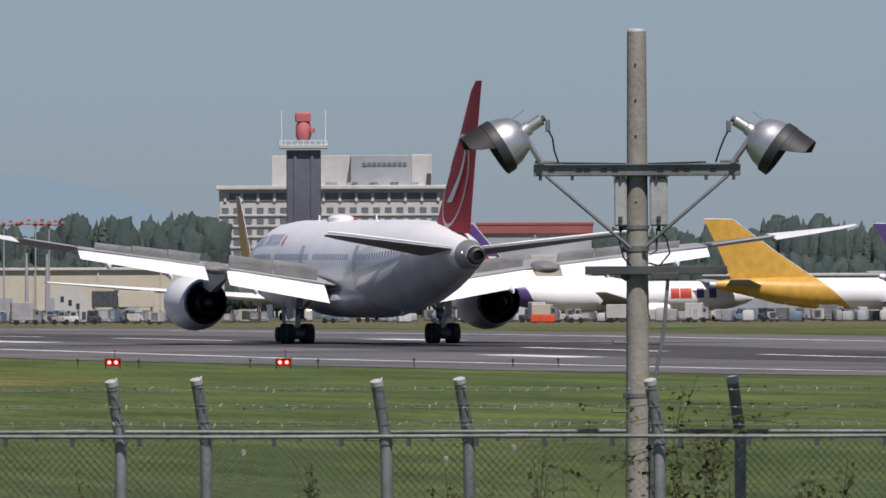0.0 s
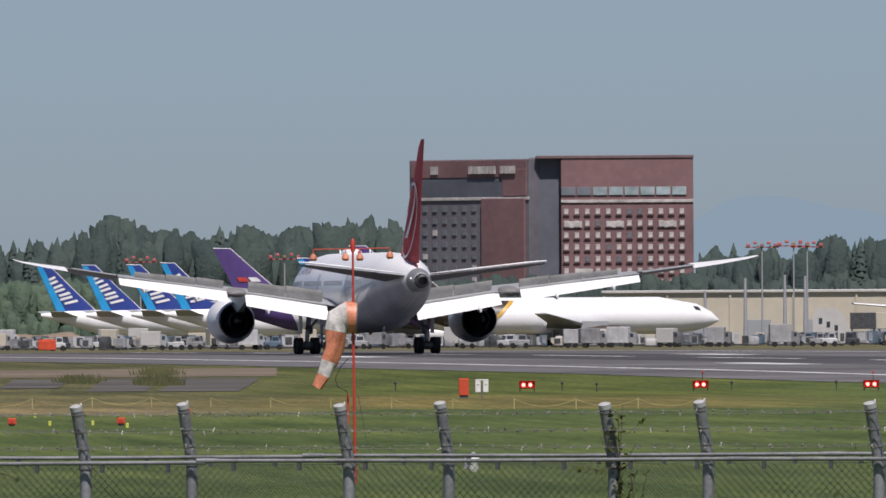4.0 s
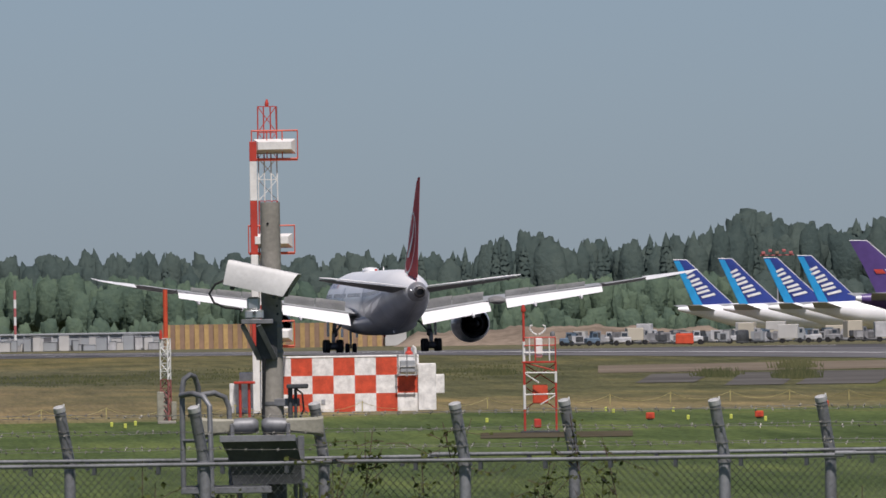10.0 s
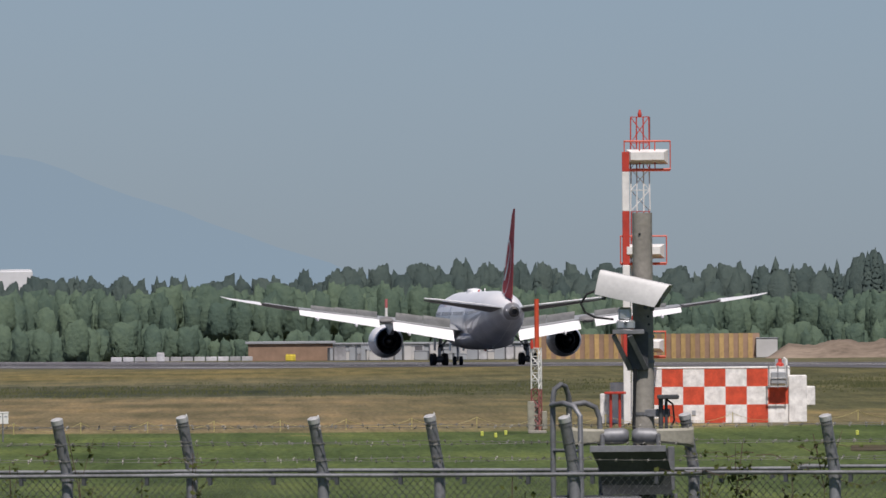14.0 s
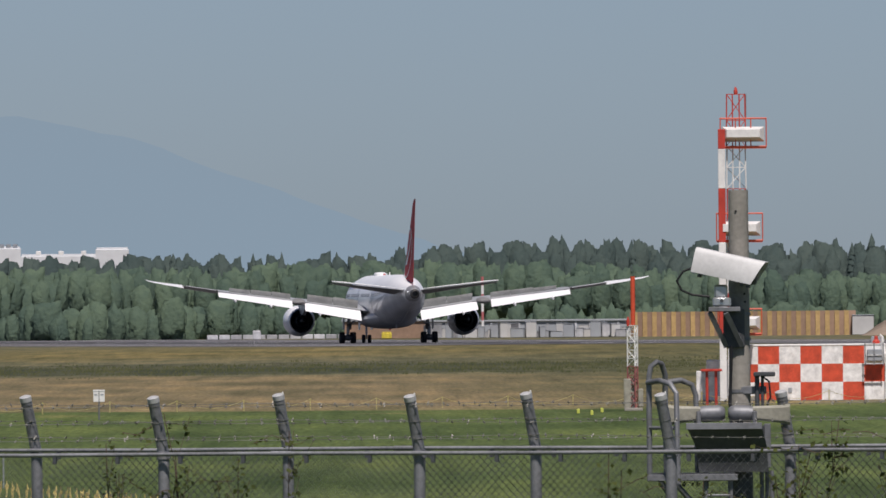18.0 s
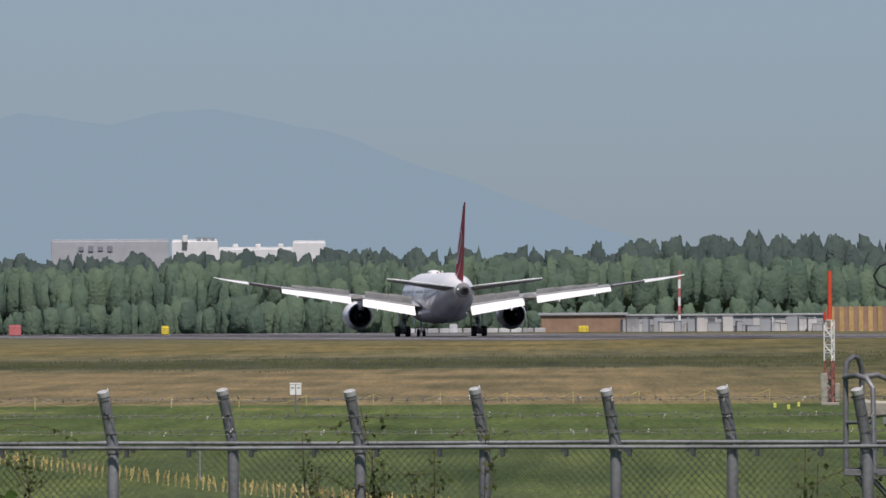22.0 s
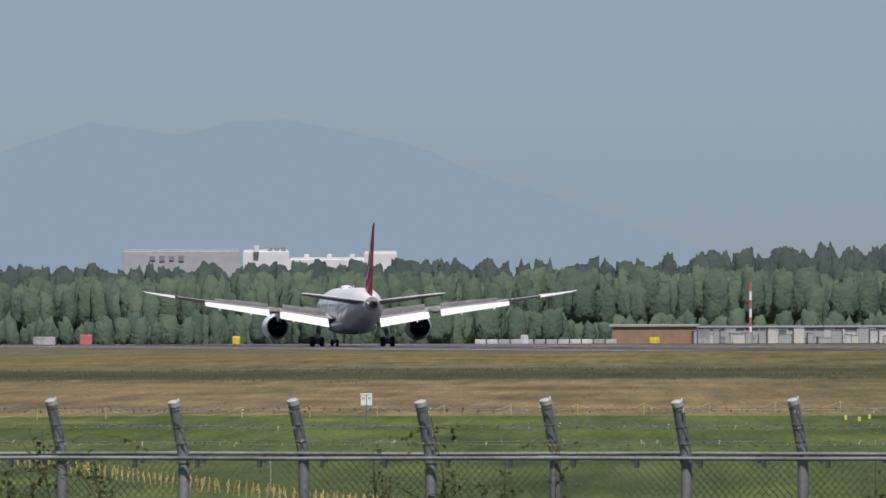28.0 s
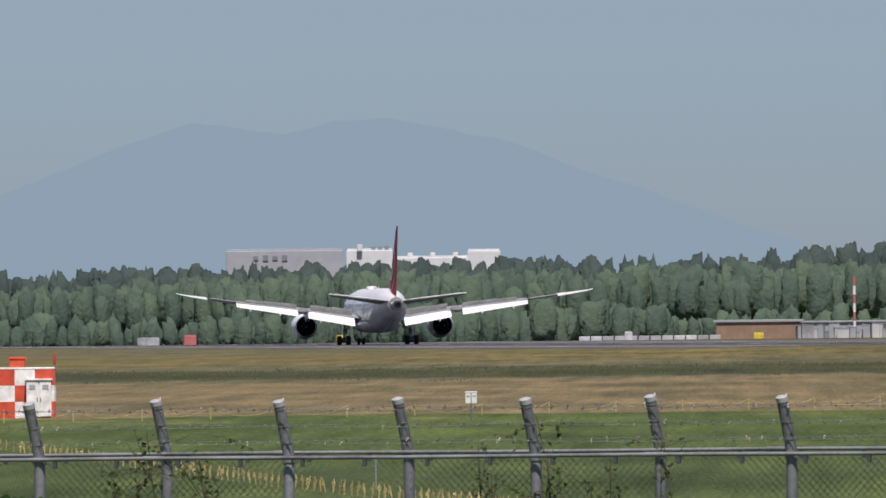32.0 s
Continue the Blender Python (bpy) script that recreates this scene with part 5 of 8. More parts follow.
# ---- camera pole with loudspeakers, ladder and cabinet ----
def build_camera_pole():
    pole = thing("camera_pole", "concrete pole with a white surveillance camera, loudspeakers and cabinet", "camera pole", facing(664, 131.6))
    part("shaft", Geo().tube([(0, 0, 0), (0, 0, 3), (0, 0, 4.86)], [0.092, 0.083, 0.074], 24), "concrete_pole", pole, "brownish grey concrete shaft")
    for x, z in ((-0.02, 4.70), (0.04, 4.08), (0.045, 4.02)):
        part("pin_hole", Geo().lathe([(0.009, -0.004), (0.009, 0.004)], 8, "y", Matrix.Translation((x, -0.075, z))), "black", pole)
    # camera housing, tilted down to one side
    cm = pose(-0.075, -0.2, 4.27, 0, 12.5, -12)
    prof = [(-0.085, -0.08), (-0.085, 0.06), (-0.06, 0.095), (0.06, 0.095), (0.085, 0.06), (0.085, -0.08)]
    house = part("camera_housing", Geo().loft([[(x, y, z) for y, z in prof] for x in (-0.255, 0.20)], m=cm), "camera_white", pole, "white camera housing under a sunshield")
    part("sunshield", Geo().loft([[(x + k * (z + 0.08), y * 1.06, z * 1.04 + 0.004) for y, z in prof] + [(x + k * (z + 0.08), y * 1.10, z * 1.07 + 0.006) for y, z in reversed(prof)] for x, k in ((-0.262, 0.0), (0.205, 0.42))], m=cm), "camera_white", house, "white sunshield")
    part("camera_front", Geo().box(0.205, 0, -0.005, 0.012, 0.15, 0.15, 0.004, cm), "black", house, "dark camera window")
    part("camera_rear", Geo().box(-0.262, 0, -0.02, 0.012, 0.12, 0.1, 0.004, cm), "steel", house)
    for x in (-0.2, 0.13, 0.18):
        part("housing_foot", Geo().box(x, -0.03, -0.095, 0.03, 0.04, 0.03, 0.005, cm), "steel_dark", house)
    part("camera_cable", Geo().tube([(-0.33, -0.2, 4.285), (-0.42, -0.2, 4.25), (-0.465, -0.2, 4.18), (-0.43, -0.2, 4.11), (-0.35, -0.19, 4.075), (-0.22, -0.18, 4.06)], 0.009, 8), "black", house, "black looped cable")
    head = part("pan_head", Geo().box(-0.135, -0.18, 4.10, 0.10, 0.09, 0.10, 0.015).box(-0.13, -0.18, 4.02, 0.14, 0.12, 0.07, 0.012), "aluminium", pole, "cast metal pan head")
    part("pan_bolt", Geo().lathe([(0.014, -0.008), (0.014, 0.008)], 8, "y", Matrix.Translation((-0.13, -0.245, 4.03))), "steel_dark", head)
    br = part("bracket", Geo().box(-0.11, -0.15, 3.965, 0.24, 0.2, 0.035, 0.004), "steel", pole, "grey steel bracket")
    part("bracket_back", Geo().box(-0.04, -0.095, 3.82, 0.16, 0.03, 0.29, 0.004), "steel_dark", br)
    for p, q in (((-0.22, -0.22, 3.94), (-0.10, -0.1, 3.69)), ((-0.10, -0.24, 3.94), (0.02, -0.1, 3.69))):
        part("bracket_brace", Geo().tube([p, q], 0.025, 4), "steel", br)
    for z in (3.93, 3.74, 3.35, 2.9):
        part("pole_band", Geo().lathe([(0.086, -0.012), (0.086, 0.012)], 20, "z", Matrix.Translation((0, 0, z))), "steel", pole)
    part("power_cable", Geo().tube([(-0.06, -0.12, 3.69), (-0.068, -0.105, 3.45), (-0.075, -0.105, 3.25), (-0.03, -0.13, 3.13), (0.03, -0.14, 3.10)], 0.013, 8), "black", pole, "black hanging cable")
    arm = part("sensor_arm", Geo().box(0.10, -0.06, 3.355, 0.2, 0.04, 0.06, 0.006), "steel", pole)
    part("sensor_stalk", Geo().tube([(0.13, -0.08, 3.2), (0.13, -0.08, 3.46)], 0.018, 10).tube([(0.17, -0.08, 3.2), (0.17, -0.08, 3.46)], 0.012, 8), "steel_dark", arm)
    part("sensor_hood", Geo().box(0.185, -0.10, 3.475, 0.165, 0.12, 0.035, 0.008), "steel_dark", arm, "dark sensor hood")
    part("sensor_cable", Geo().tube([(0.17, -0.1, 3.46), (0.22, -0.12, 3.42), (0.23, -0.12, 3.30), (0.2, -0.12, 3.24)], 0.008, 6), "black", arm)
    # horn loudspeakers back to back
    for s, xa, xb, xc in ((-1, -0.11, -0.30, -0.535), (1, -0.09, 0.10, 0.375)):
        drv = part("loudspeaker", Geo().tube([(xa, -0.2, 3.185), (xa + s * 0.015, -0.2, 3.185), (xa + s * 0.05, -0.2, 3.185), (xb - s * 0.03, -0.2, 3.18), (xb + s * 0.02, -0.2, 3.18)], [0.03, 0.05, 0.062, 0.062, 0.05], 18), "steel", pole, "grey and cream horn loudspeaker")
        rings = []
        for f, w, h in ((0, 0.05, 0.052), (0.45, 0.06, 0.06), (0.8, 0.072, 0.068), (1.0, 0.092, 0.082)):
            x = xb + (xc - xb) * f
            rings.append([(x, -0.2 + p * w, 3.185 + q * h - 0.012 * f) for p, q in ((-1, -0.7), (-0.7, -1), (0.7, -1), (1, -0.7), (1, 0.7), (0.7, 1), (-0.7, 1), (-1, 0.7))])
        g = Geo().loft(rings, caps=False)
        g.loft([[(p[0] - s * 0.003, -0.2 + (p[1] + 0.2) * 0.92, 3.185 + (p[2] - 3.185) * 0.92) for p in r] for r in rings], caps=False)
        part("horn_bell", g, "horn_cream", drv, "cream horn bell")
        part("horn_bracket", Geo().box(xb + s * 0.01, -0.27, 3.15, 0.035, 0.03, 0.11, 0.01), "steel", drv)
        part("horn_throat", Geo().box(xb + s * 0.02, -0.2, 3.18, 0.012, 0.08, 0.08), "black", drv)
    # cabinet with a sloping hood
    cab = part("cabinet", Geo().loft([[(-0.40, -0.42, 3.085), (0.16, -0.42, 3.085), (0.21, -0.12, 3.09), (-0.34, -0.12, 3.09)], [(-0.33, -0.30, 2.93), (0.20, -0.30, 2.93), (0.21, -0.12, 2.92), (-0.33, -0.12, 2.92)], [(-0.31, -0.28, 2.745), (0.21, -0.28, 2.745), (0.21, -0.12, 2.745), (-0.31, -0.12, 2.745)]]), "steel_dark", pole, "dark grey cabinet with a sloping hood")
    part("hood_lip", Geo().box(-0.12, -0.425, 3.09, 0.57, 0.012, 0.05, 0.003), "steel", cab, "pale hood lip")
    part("cabinet_side", Geo().box(0.205, -0.2, 2.94, 0.05, 0.16, 0.33, 0.005), "steel", cab)
    part("cabinet_post", Geo().box(-0.26, -0.2, 2.70, 0.04, 0.05, 0.16), "black", cab)
    for x in (0.16, 0.20, 0.235):
        part("conduit", Geo().tube([(x, -0.1, 0.0), (x, -0.1, 2.75)], 0.016, 8), "steel", pole)
    part("pole_sleeve", Geo().lathe([(0.095, 0), (0.095, 0.38)], 20, "z", Matrix.Translation((0, 0, 2.36))), "steel_dark", pole)
    # work platform with guard rails and ladder
    dock = thing("work_platform", "grey steel work platform with hooped guard rails and ladder", "platform", facing(664, 131.6))
    hoop = lambda pts: part("guard_rail", Geo().tube(pts, 0.021, 10), "steel", dock, "bent grey tube rail")
    hoop([(-0.68, -0.35, 2.70), (-0.68, -0.35, 3.46), (-0.665, -0.35, 3.54), (-0.62, -0.35, 3.575), (-0.585, -0.3, 3.56), (-0.56, -0.25, 3.48), (-0.555, -0.2, 2.70)])
    hoop([(-0.69, -0.36, 3.42), (-0.60, -0.5, 3.435), (-0.52, -0.6, 3.41), (-0.475, -0.65, 3.34), (-0.465, -0.65, 2.66)])
    hoop([(-0.56, -0.2, 3.42), (-0.44, -0.15, 3.435), (-0.36, -0.1, 3.40), (-0.33, -0.1, 3.32), (-0.32, -0.1, 2.70)])
    part("mid_rail", Geo().tube([(-0.68, -0.35, 3.08), (-0.47, -0.65, 3.08)], 0.014, 8), "steel", dock)
    part("platform_frame", Geo().box(-0.36, -0.35, 2.705, 0.68, 0.05, 0.05, 0.005).box(-0.36, -0.05, 2.705, 0.68, 0.05, 0.05, 0.005), "steel", dock)
    part("deck", Geo().box(-0.37, -0.2, 2.735, 0.66, 0.3, 0.012), "steel_dark", dock)
    for p, q in (((-0.60, -0.35, 2.68), (-0.30, -0.1, 2.2)), ((-0.50, -0.35, 2.68), (-0.10, -0.1, 2.2))):
        part("platform_brace", Geo().tube([p, q], 0.022, 8), "steel", dock)
    for x in (-0.26, -0.07):
        part("ladder_rail", Geo().tube([(x, -0.32, 0.0), (x, -0.32, 2.70)], 0.013, 8), "steel", dock)
    for k in range(9):
        part("ladder_rung", Geo().tube([(-0.26, -0.32, 0.25 + k * 0.29), (-0.07, -0.32, 0.25 + k * 0.29)], 0.010, 6), "steel", dock)


build_camera_pole()


# ---- the truck that drives past before the fence ----
def build_truck():
    t = thing("box_truck", "white box truck with pale roof driving along the fence", "truck")
    part("cargo_box", Geo().box(0, -3.15, 2.06, 2.14, 5.8, 2.34, 0.01), "truck_grey", t, "white box body greyed for shade")
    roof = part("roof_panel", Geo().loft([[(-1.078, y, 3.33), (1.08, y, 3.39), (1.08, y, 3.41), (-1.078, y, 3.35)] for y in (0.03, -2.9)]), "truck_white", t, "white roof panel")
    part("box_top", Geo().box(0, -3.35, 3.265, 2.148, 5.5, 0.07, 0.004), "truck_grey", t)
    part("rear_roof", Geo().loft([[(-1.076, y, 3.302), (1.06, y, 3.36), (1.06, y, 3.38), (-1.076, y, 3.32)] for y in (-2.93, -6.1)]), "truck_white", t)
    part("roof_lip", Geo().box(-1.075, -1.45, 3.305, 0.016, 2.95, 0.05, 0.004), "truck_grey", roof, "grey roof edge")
    part("front_lip", Geo().loft([[(-1.10, y, z), (1.09, y, z + 0.07), (1.09, y, 3.41), (-1.10, y, 3.345)] for y, z in ((0.08, 3.29), (0.02, 3.285))]), "black", roof, "dark front edge of the roof")
    part("roof_beam", Geo().loft([[(-0.9 + 1.7 * f, -2.6 - 0.5 * f + w, 3.355 + 0.055 * f + h) for w, h in ((-0.09, 0.01), (0.09, 0.01), (0.09, 0.055), (-0.09, 0.055))] for f in (0, 1)]), "truck_white", roof, "raised white roof bar")
    part("roof_pipe", Geo().tube([(0.2, -3.2, 3.42), (0.0, -5.9, 3.41)], 0.03, 8), "truck_white", roof)
    for k in range(5):
        part("roof_scratch", Geo().box(-0.1 + 0.12 * k, -0.95 - 0.10 * k, 3.39 + 0.0034 * k, 0.05, 0.5, 0.006), "truck_grey", roof)
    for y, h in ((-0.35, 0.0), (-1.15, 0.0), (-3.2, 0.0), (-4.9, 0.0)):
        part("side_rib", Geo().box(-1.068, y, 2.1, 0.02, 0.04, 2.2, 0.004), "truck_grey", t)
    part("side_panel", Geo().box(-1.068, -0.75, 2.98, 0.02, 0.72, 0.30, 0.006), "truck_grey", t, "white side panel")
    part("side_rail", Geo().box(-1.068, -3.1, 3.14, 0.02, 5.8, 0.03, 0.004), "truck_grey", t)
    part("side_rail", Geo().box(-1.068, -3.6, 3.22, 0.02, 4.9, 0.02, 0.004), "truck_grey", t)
    part("marker_lamp", Geo().box(-1.079, -0.60, 3.02, 0.02, 0.085, 0.032, 0.006), "amber", t, "small amber side lamp")
    part("hinge", Geo().box(-1.06, -0.20, 3.20, 0.04, 0.05, 0.20, 0.01).box(-1.06, -0.14, 3.13, 0.04, 0.16, 0.03, 0.008), "black", t, "black roof hinge")
    part("mirror_arm", Geo().tube([(-1.06, -0.26, 3.12), (-1.08, -0.10, 3.15), (-1.09, 0.0, 3.13)], 0.012, 6), "black", t)
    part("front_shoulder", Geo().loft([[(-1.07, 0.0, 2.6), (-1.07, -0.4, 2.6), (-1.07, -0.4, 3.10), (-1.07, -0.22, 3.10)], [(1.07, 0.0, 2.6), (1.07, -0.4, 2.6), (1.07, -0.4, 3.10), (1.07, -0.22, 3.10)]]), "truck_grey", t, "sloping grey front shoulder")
    part("lamp_frame", Geo().box(-1.072, -0.60, 3.02, 0.014, 0.12, 0.055, 0.004), "black", t)
    part("chassis", Geo().box(0, -2.4, 0.72, 0.9, 7.4, 0.25, 0.02), "steel_dark", t)
    cab = part("cab", Geo().loft([[(-0.95, y, z0), (0.95, y, z0), (0.95, y, z1), (-0.95, y, z1)] for y, z0, z1 in ((0.15, 0.6, 2.35), (1.2, 0.55, 2.3), (1.65, 0.55, 1.5), (1.75, 0.5, 1.0))]), "truck_white", t, "white cab")
    part("windscreen", Geo().box(0, 1.46, 1.85, 1.6, 0.03, 0.7, 0.01, pose(0, 0, 0)), "glass_dark", cab)
    for s in (-1, 1):
        part("side_window", Geo().box(s * 0.955, 0.7, 1.85, 0.02, 0.7, 0.5, 0.01), "glass_dark", cab)
        part("headlight", Geo().box(s * 0.7, 1.77, 0.85, 0.3, 0.03, 0.16, 0.01), "glass_pale", cab)
    tyre, rim = wheel_meshes(0.4, 0.24)
    for y in (0.9, -4.2):
        for s in (-1, 1):
            w = part("wheel", rim, "strut", t, m=Matrix.Translation((s * 0.88, y, 0.4)))
            part("tyre", tyre, "tyre", w)
    return t


truck = build_truck()


def drive(t):
    """Its front edge passes bearing 223 at 25.0 s and heads left, away from the viewer."""
    head = Vector((-math.cos(radians(24)), math.sin(radians(24)), 0))
    side = Vector((-math.sin(radians(24)), -math.cos(radians(24)), 0))
    corner = spot(262, 80) + head * curve_at(t, [(0, -172), (24, -6.9), (25, 0), (25.3, 2.09), (25.5, 3.59), (27, 14.9), (32, 52)])
    p = corner - side * 1.08
    return pose(p.x, p.y, 0, 0, 0, 66)


# ---- woods ----
def ball(levels):
    """Vertices and triangles of a unit sphere."""
    bm = bmesh.new()
    bmesh.ops.create_icosphere(bm, subdivisions=levels, radius=1.0)
    vs = np.array([v.co[:] for v in bm.verts])
    fs = np.array([[v.index for v in f.verts] for f in bm.faces])
    bm.free()
    return vs, fs


BALL = ball(4)


def tree_proto(seed, conifer):
    """Vertices, triangles and shading directions of one tree one metre high: trunk, and a lumpy crown or tiers of boughs."""
    rng = np.random.RandomState(seed)
    vs, fs, ns = [], [], []

    def ring(pts, outs):
        k = len(vs)
        vs.extend(pts)
        ns.extend(outs)
        return k

    for h, r in ((0.0, 0.016), (0.6, 0.008)):
        ring([np.array([r * math.cos(q * 2.094), r * math.sin(q * 2.094), h]) for q in range(3)], [np.array([math.cos(q * 2.094), math.sin(q * 2.094), 0.2]) for q in range(3)])
    for q in range(3):
        n = (q + 1) % 3
        fs.extend([(q, n, 3 + n), (q, 3 + n, 3 + q)])
    if conifer:
        # tiers of drooping boughs, each with its own ragged rim
        tiers, cols = 20, 12
        for i in range(tiers):
            h = 0.08 + 0.84 * i / (tiers - 1)
            w = 0.135 * (1.03 - h) ** 0.85 + 0.008
            turn = rng.uniform(0, 6.28)
            k = ring([np.array([0, 0, min(1.0, h + 0.15)])], [np.array([0, 0, 1.0])])
            rim, outs = [], []
            for j in range(cols):
                a = turn + 2 * math.pi * j / cols
                q = w * (rng.uniform(0.80, 0.95) if j % 2 else rng.uniform(0.95, 1.15))
                rim.append(np.array([q * math.cos(a), q * math.sin(a), h - rng.uniform(0.01, 0.05)]))
                outs.append(np.array([math.cos(a), math.sin(a), 0.45]))
            k2 = ring(rim, outs)
            fs.extend([(k, k2 + j, k2 + (j + 1) % cols) for j in range(cols)])
    else:
        # one crown that swells into clumps at two sizes
        b, tri = BALL
        squat, tall = rng.uniform(0.75, 1.25), rng.uniform(0.34, 0.40)
        bump = np.full(len(b), 0.78)
        for count, lo, hi, tight, loose in ((6, 0.12, 0.32, 0.10, 0.20), (48, 0.05, 0.18, 0.008, 0.028)):
            for q in range(count):
                d = rng.normal(size=3)
                d /= np.linalg.norm(d)
                bump += rng.uniform(lo, hi) * np.exp(-(1 - b @ d) / rng.uniform(tight, loose))
        bump *= rng.uniform(0.90, 1.10, len(b))
        round_out = np.sqrt(1 + b[:, 2] ** 2) * bump
        p = np.stack([b[:, 0] * round_out * 0.112 * squat, b[:, 1] * round_out * 0.112 * squat, b[:, 2] * bump * tall], axis=1)
        p[:, 2] += 1.0 - p[:, 2].max()
        p[:, :2] *= (1 + 0.22 * np.clip(-b[:, 2], 0, 1))[:, None]
        p[:, 2] = np.maximum(p[:, 2], 0.04)
        fn = np.cross(p[tri[:, 1]] - p[tri[:, 0]], p[tri[:, 2]] - p[tri[:, 0]])
        out = np.zeros_like(p)
        for q in range(3):
            np.add.at(out, tri[:, q], fn)
        out /= np.linalg.norm(out, axis=1)[:, None] + 1e-9
        out = out * 0.6 + b * 0.45 + np.array([0, 0, 0.15])
        k = ring(list(p), list(out))
        fs.extend([tuple(int(x) + k for x in t) for t in tri])
    ns = np.array(ns, dtype=float)
    return np.array(vs), np.array(fs), ns / np.linalg.norm(ns, axis=1)[:, None]


PROTO = [tree_proto(11 + k, False) for k in range(8)] + [tree_proto(31 + k, True) for k in range(3)]


def build_wood(name, label, material, seed, u0, u1, r0, r1, count, tops, conifers=((0, 0.3),), widen=1.0, jitter=0.12, sink=0.0):
    """Trees scattered between two bearings; tops gives the crowns' rise above the horizon along the bearing."""
    rng = np.random.RandomState(seed)
    V, F, N, k = [], [], [], 0
    for i in range(count):
        u = u0 + (u1 - u0) * (i + rng.uniform(0, 1)) / count
        r = rng.uniform(r0, r1)
        p = spot(u, r)
        z0 = ground_at(p)
        h = level(-curve_at(u, tops), r) - z0
        h *= 1 + jitter * rng.uniform(-0.9, 0.8)
        vs, fs, ns = PROTO[rng.randint(8, 11)] if rng.uniform() < curve_at(u, conifers) else PROTO[rng.randint(0, 8)]
        a = rng.uniform(0, 6.28)
        w = h * widen * rng.uniform(0.85, 1.3) * (1.15 if h < 14 else 1.0)
        c, s = math.cos(a), math.sin(a)
        q = np.empty_like(vs)
        q[:, 0] = (vs[:, 0] * c - vs[:, 1] * s) * w + p.x
        q[:, 1] = (vs[:, 0] * s + vs[:, 1] * c) * w + p.y
        q[:, 2] = (vs[:, 2] - sink) * h / (1 - sink) + z0
        V.append(q)
        N.append(np.stack([ns[:, 0] * c - ns[:, 1] * s, ns[:, 0] * s + ns[:, 1] * c, ns[:, 2]], axis=1))
        F.append(fs + k)
        k += len(vs)
    V, F = np.concatenate(V), np.concatenate(F)
    me = bpy.data.meshes.new(name)
    me.vertices.add(len(V))
    me.vertices.foreach_set("co", V.ravel())
    me.loops.add(F.size)
    me.loops.foreach_set("vertex_index", F.ravel().astype(np.int32))
    me.polygons.add(len(F))
    me.polygons.foreach_set("loop_start", np.arange(0, F.size, 3, dtype=np.int32))
    me.update(calc_edges=True)
    # leaves shade like the rounded clump that they lie on
    at = me.attributes.new("custom_normal", "FLOAT_VECTOR", "POINT")
    at.data.foreach_set("vector", np.concatenate(N).ravel().astype(np.float32))
    me.materials.append(M[material])
    return tagged(new(name, me), label, "trees", kind="stuff")


BACK = [(-1700, 61), (-1300, 71), (-900, 79), (-400, 85), (-60, 87), (180, 97), (230, 113), (420, 111), (700, 93), (800, 97), (930, 111), (1010, 107), (1094, 131), (1200, 121), (1392, 123), (1480, 149), (1540, 167), (1580, 139),
        (1700, 141), (1860, 139), (1990, 165), (2030, 139), (2060, 53), (2520, 53), (2560, 117), (2700, 101), (2760, 121), (2900, 117), (2943, 131), (3035, 127), (3060, 43), (3430, 43), (3470, 85), (3660, 93), (3900, 101), (4073, 117), (4260, 97), (4700, 99)]
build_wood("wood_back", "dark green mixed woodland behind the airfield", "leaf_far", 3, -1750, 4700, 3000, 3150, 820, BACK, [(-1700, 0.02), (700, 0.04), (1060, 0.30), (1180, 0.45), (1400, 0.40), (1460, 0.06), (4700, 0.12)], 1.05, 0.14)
FRONT = [(-1700, 37), (-1290, 41), (-900, 57), (-300, 63), (0, 67), (250, 68), (500, 57), (800, 47), (1200, 53), (2000, 57), (2560, 57), (3000, 63), (3060, 17), (3430, 17), (3500, 47), (4700, 57)]
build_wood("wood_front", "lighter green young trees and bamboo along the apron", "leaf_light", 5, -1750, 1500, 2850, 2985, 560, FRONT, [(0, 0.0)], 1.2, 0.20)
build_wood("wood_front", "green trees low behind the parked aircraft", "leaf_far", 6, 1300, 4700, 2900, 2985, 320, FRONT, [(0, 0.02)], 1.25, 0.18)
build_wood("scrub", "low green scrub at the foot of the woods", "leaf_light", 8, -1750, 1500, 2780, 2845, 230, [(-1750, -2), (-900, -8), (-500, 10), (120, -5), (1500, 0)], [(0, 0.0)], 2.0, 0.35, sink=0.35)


# ---- hazy mountains, far behind the rest ----
def build_mountain(name, ridge, r, label):
    g = Geo()
    us = np.linspace(ridge[0][0], ridge[-1][0], 140)
    rows = []
    for j, f in enumerate((0.0, 0.35, 0.7, 1.0)):
        row = []
        for u in us:
            h = curve_at(u, ridge)
            h += 5.0 * noise.noise(Vector((u * 0.012, j * 0.3, 1.7))) + 2.0 * noise.noise(Vector((u * 0.05, j, 4.1)))
            row.append(spot(u, r + f * 60, level(-(-60 + (h + 60) * f), r)))
        rows.append(row)
    n = len(us)
    g.add([p for row in rows for p in row], [(i * n + j, i * n + j + 1, (i + 1) * n + j + 1, (i + 1) * n + j) for i in range(3) for j in range(n - 1)])
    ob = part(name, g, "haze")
    tagged(ob, label, "mountain", kind="structure")


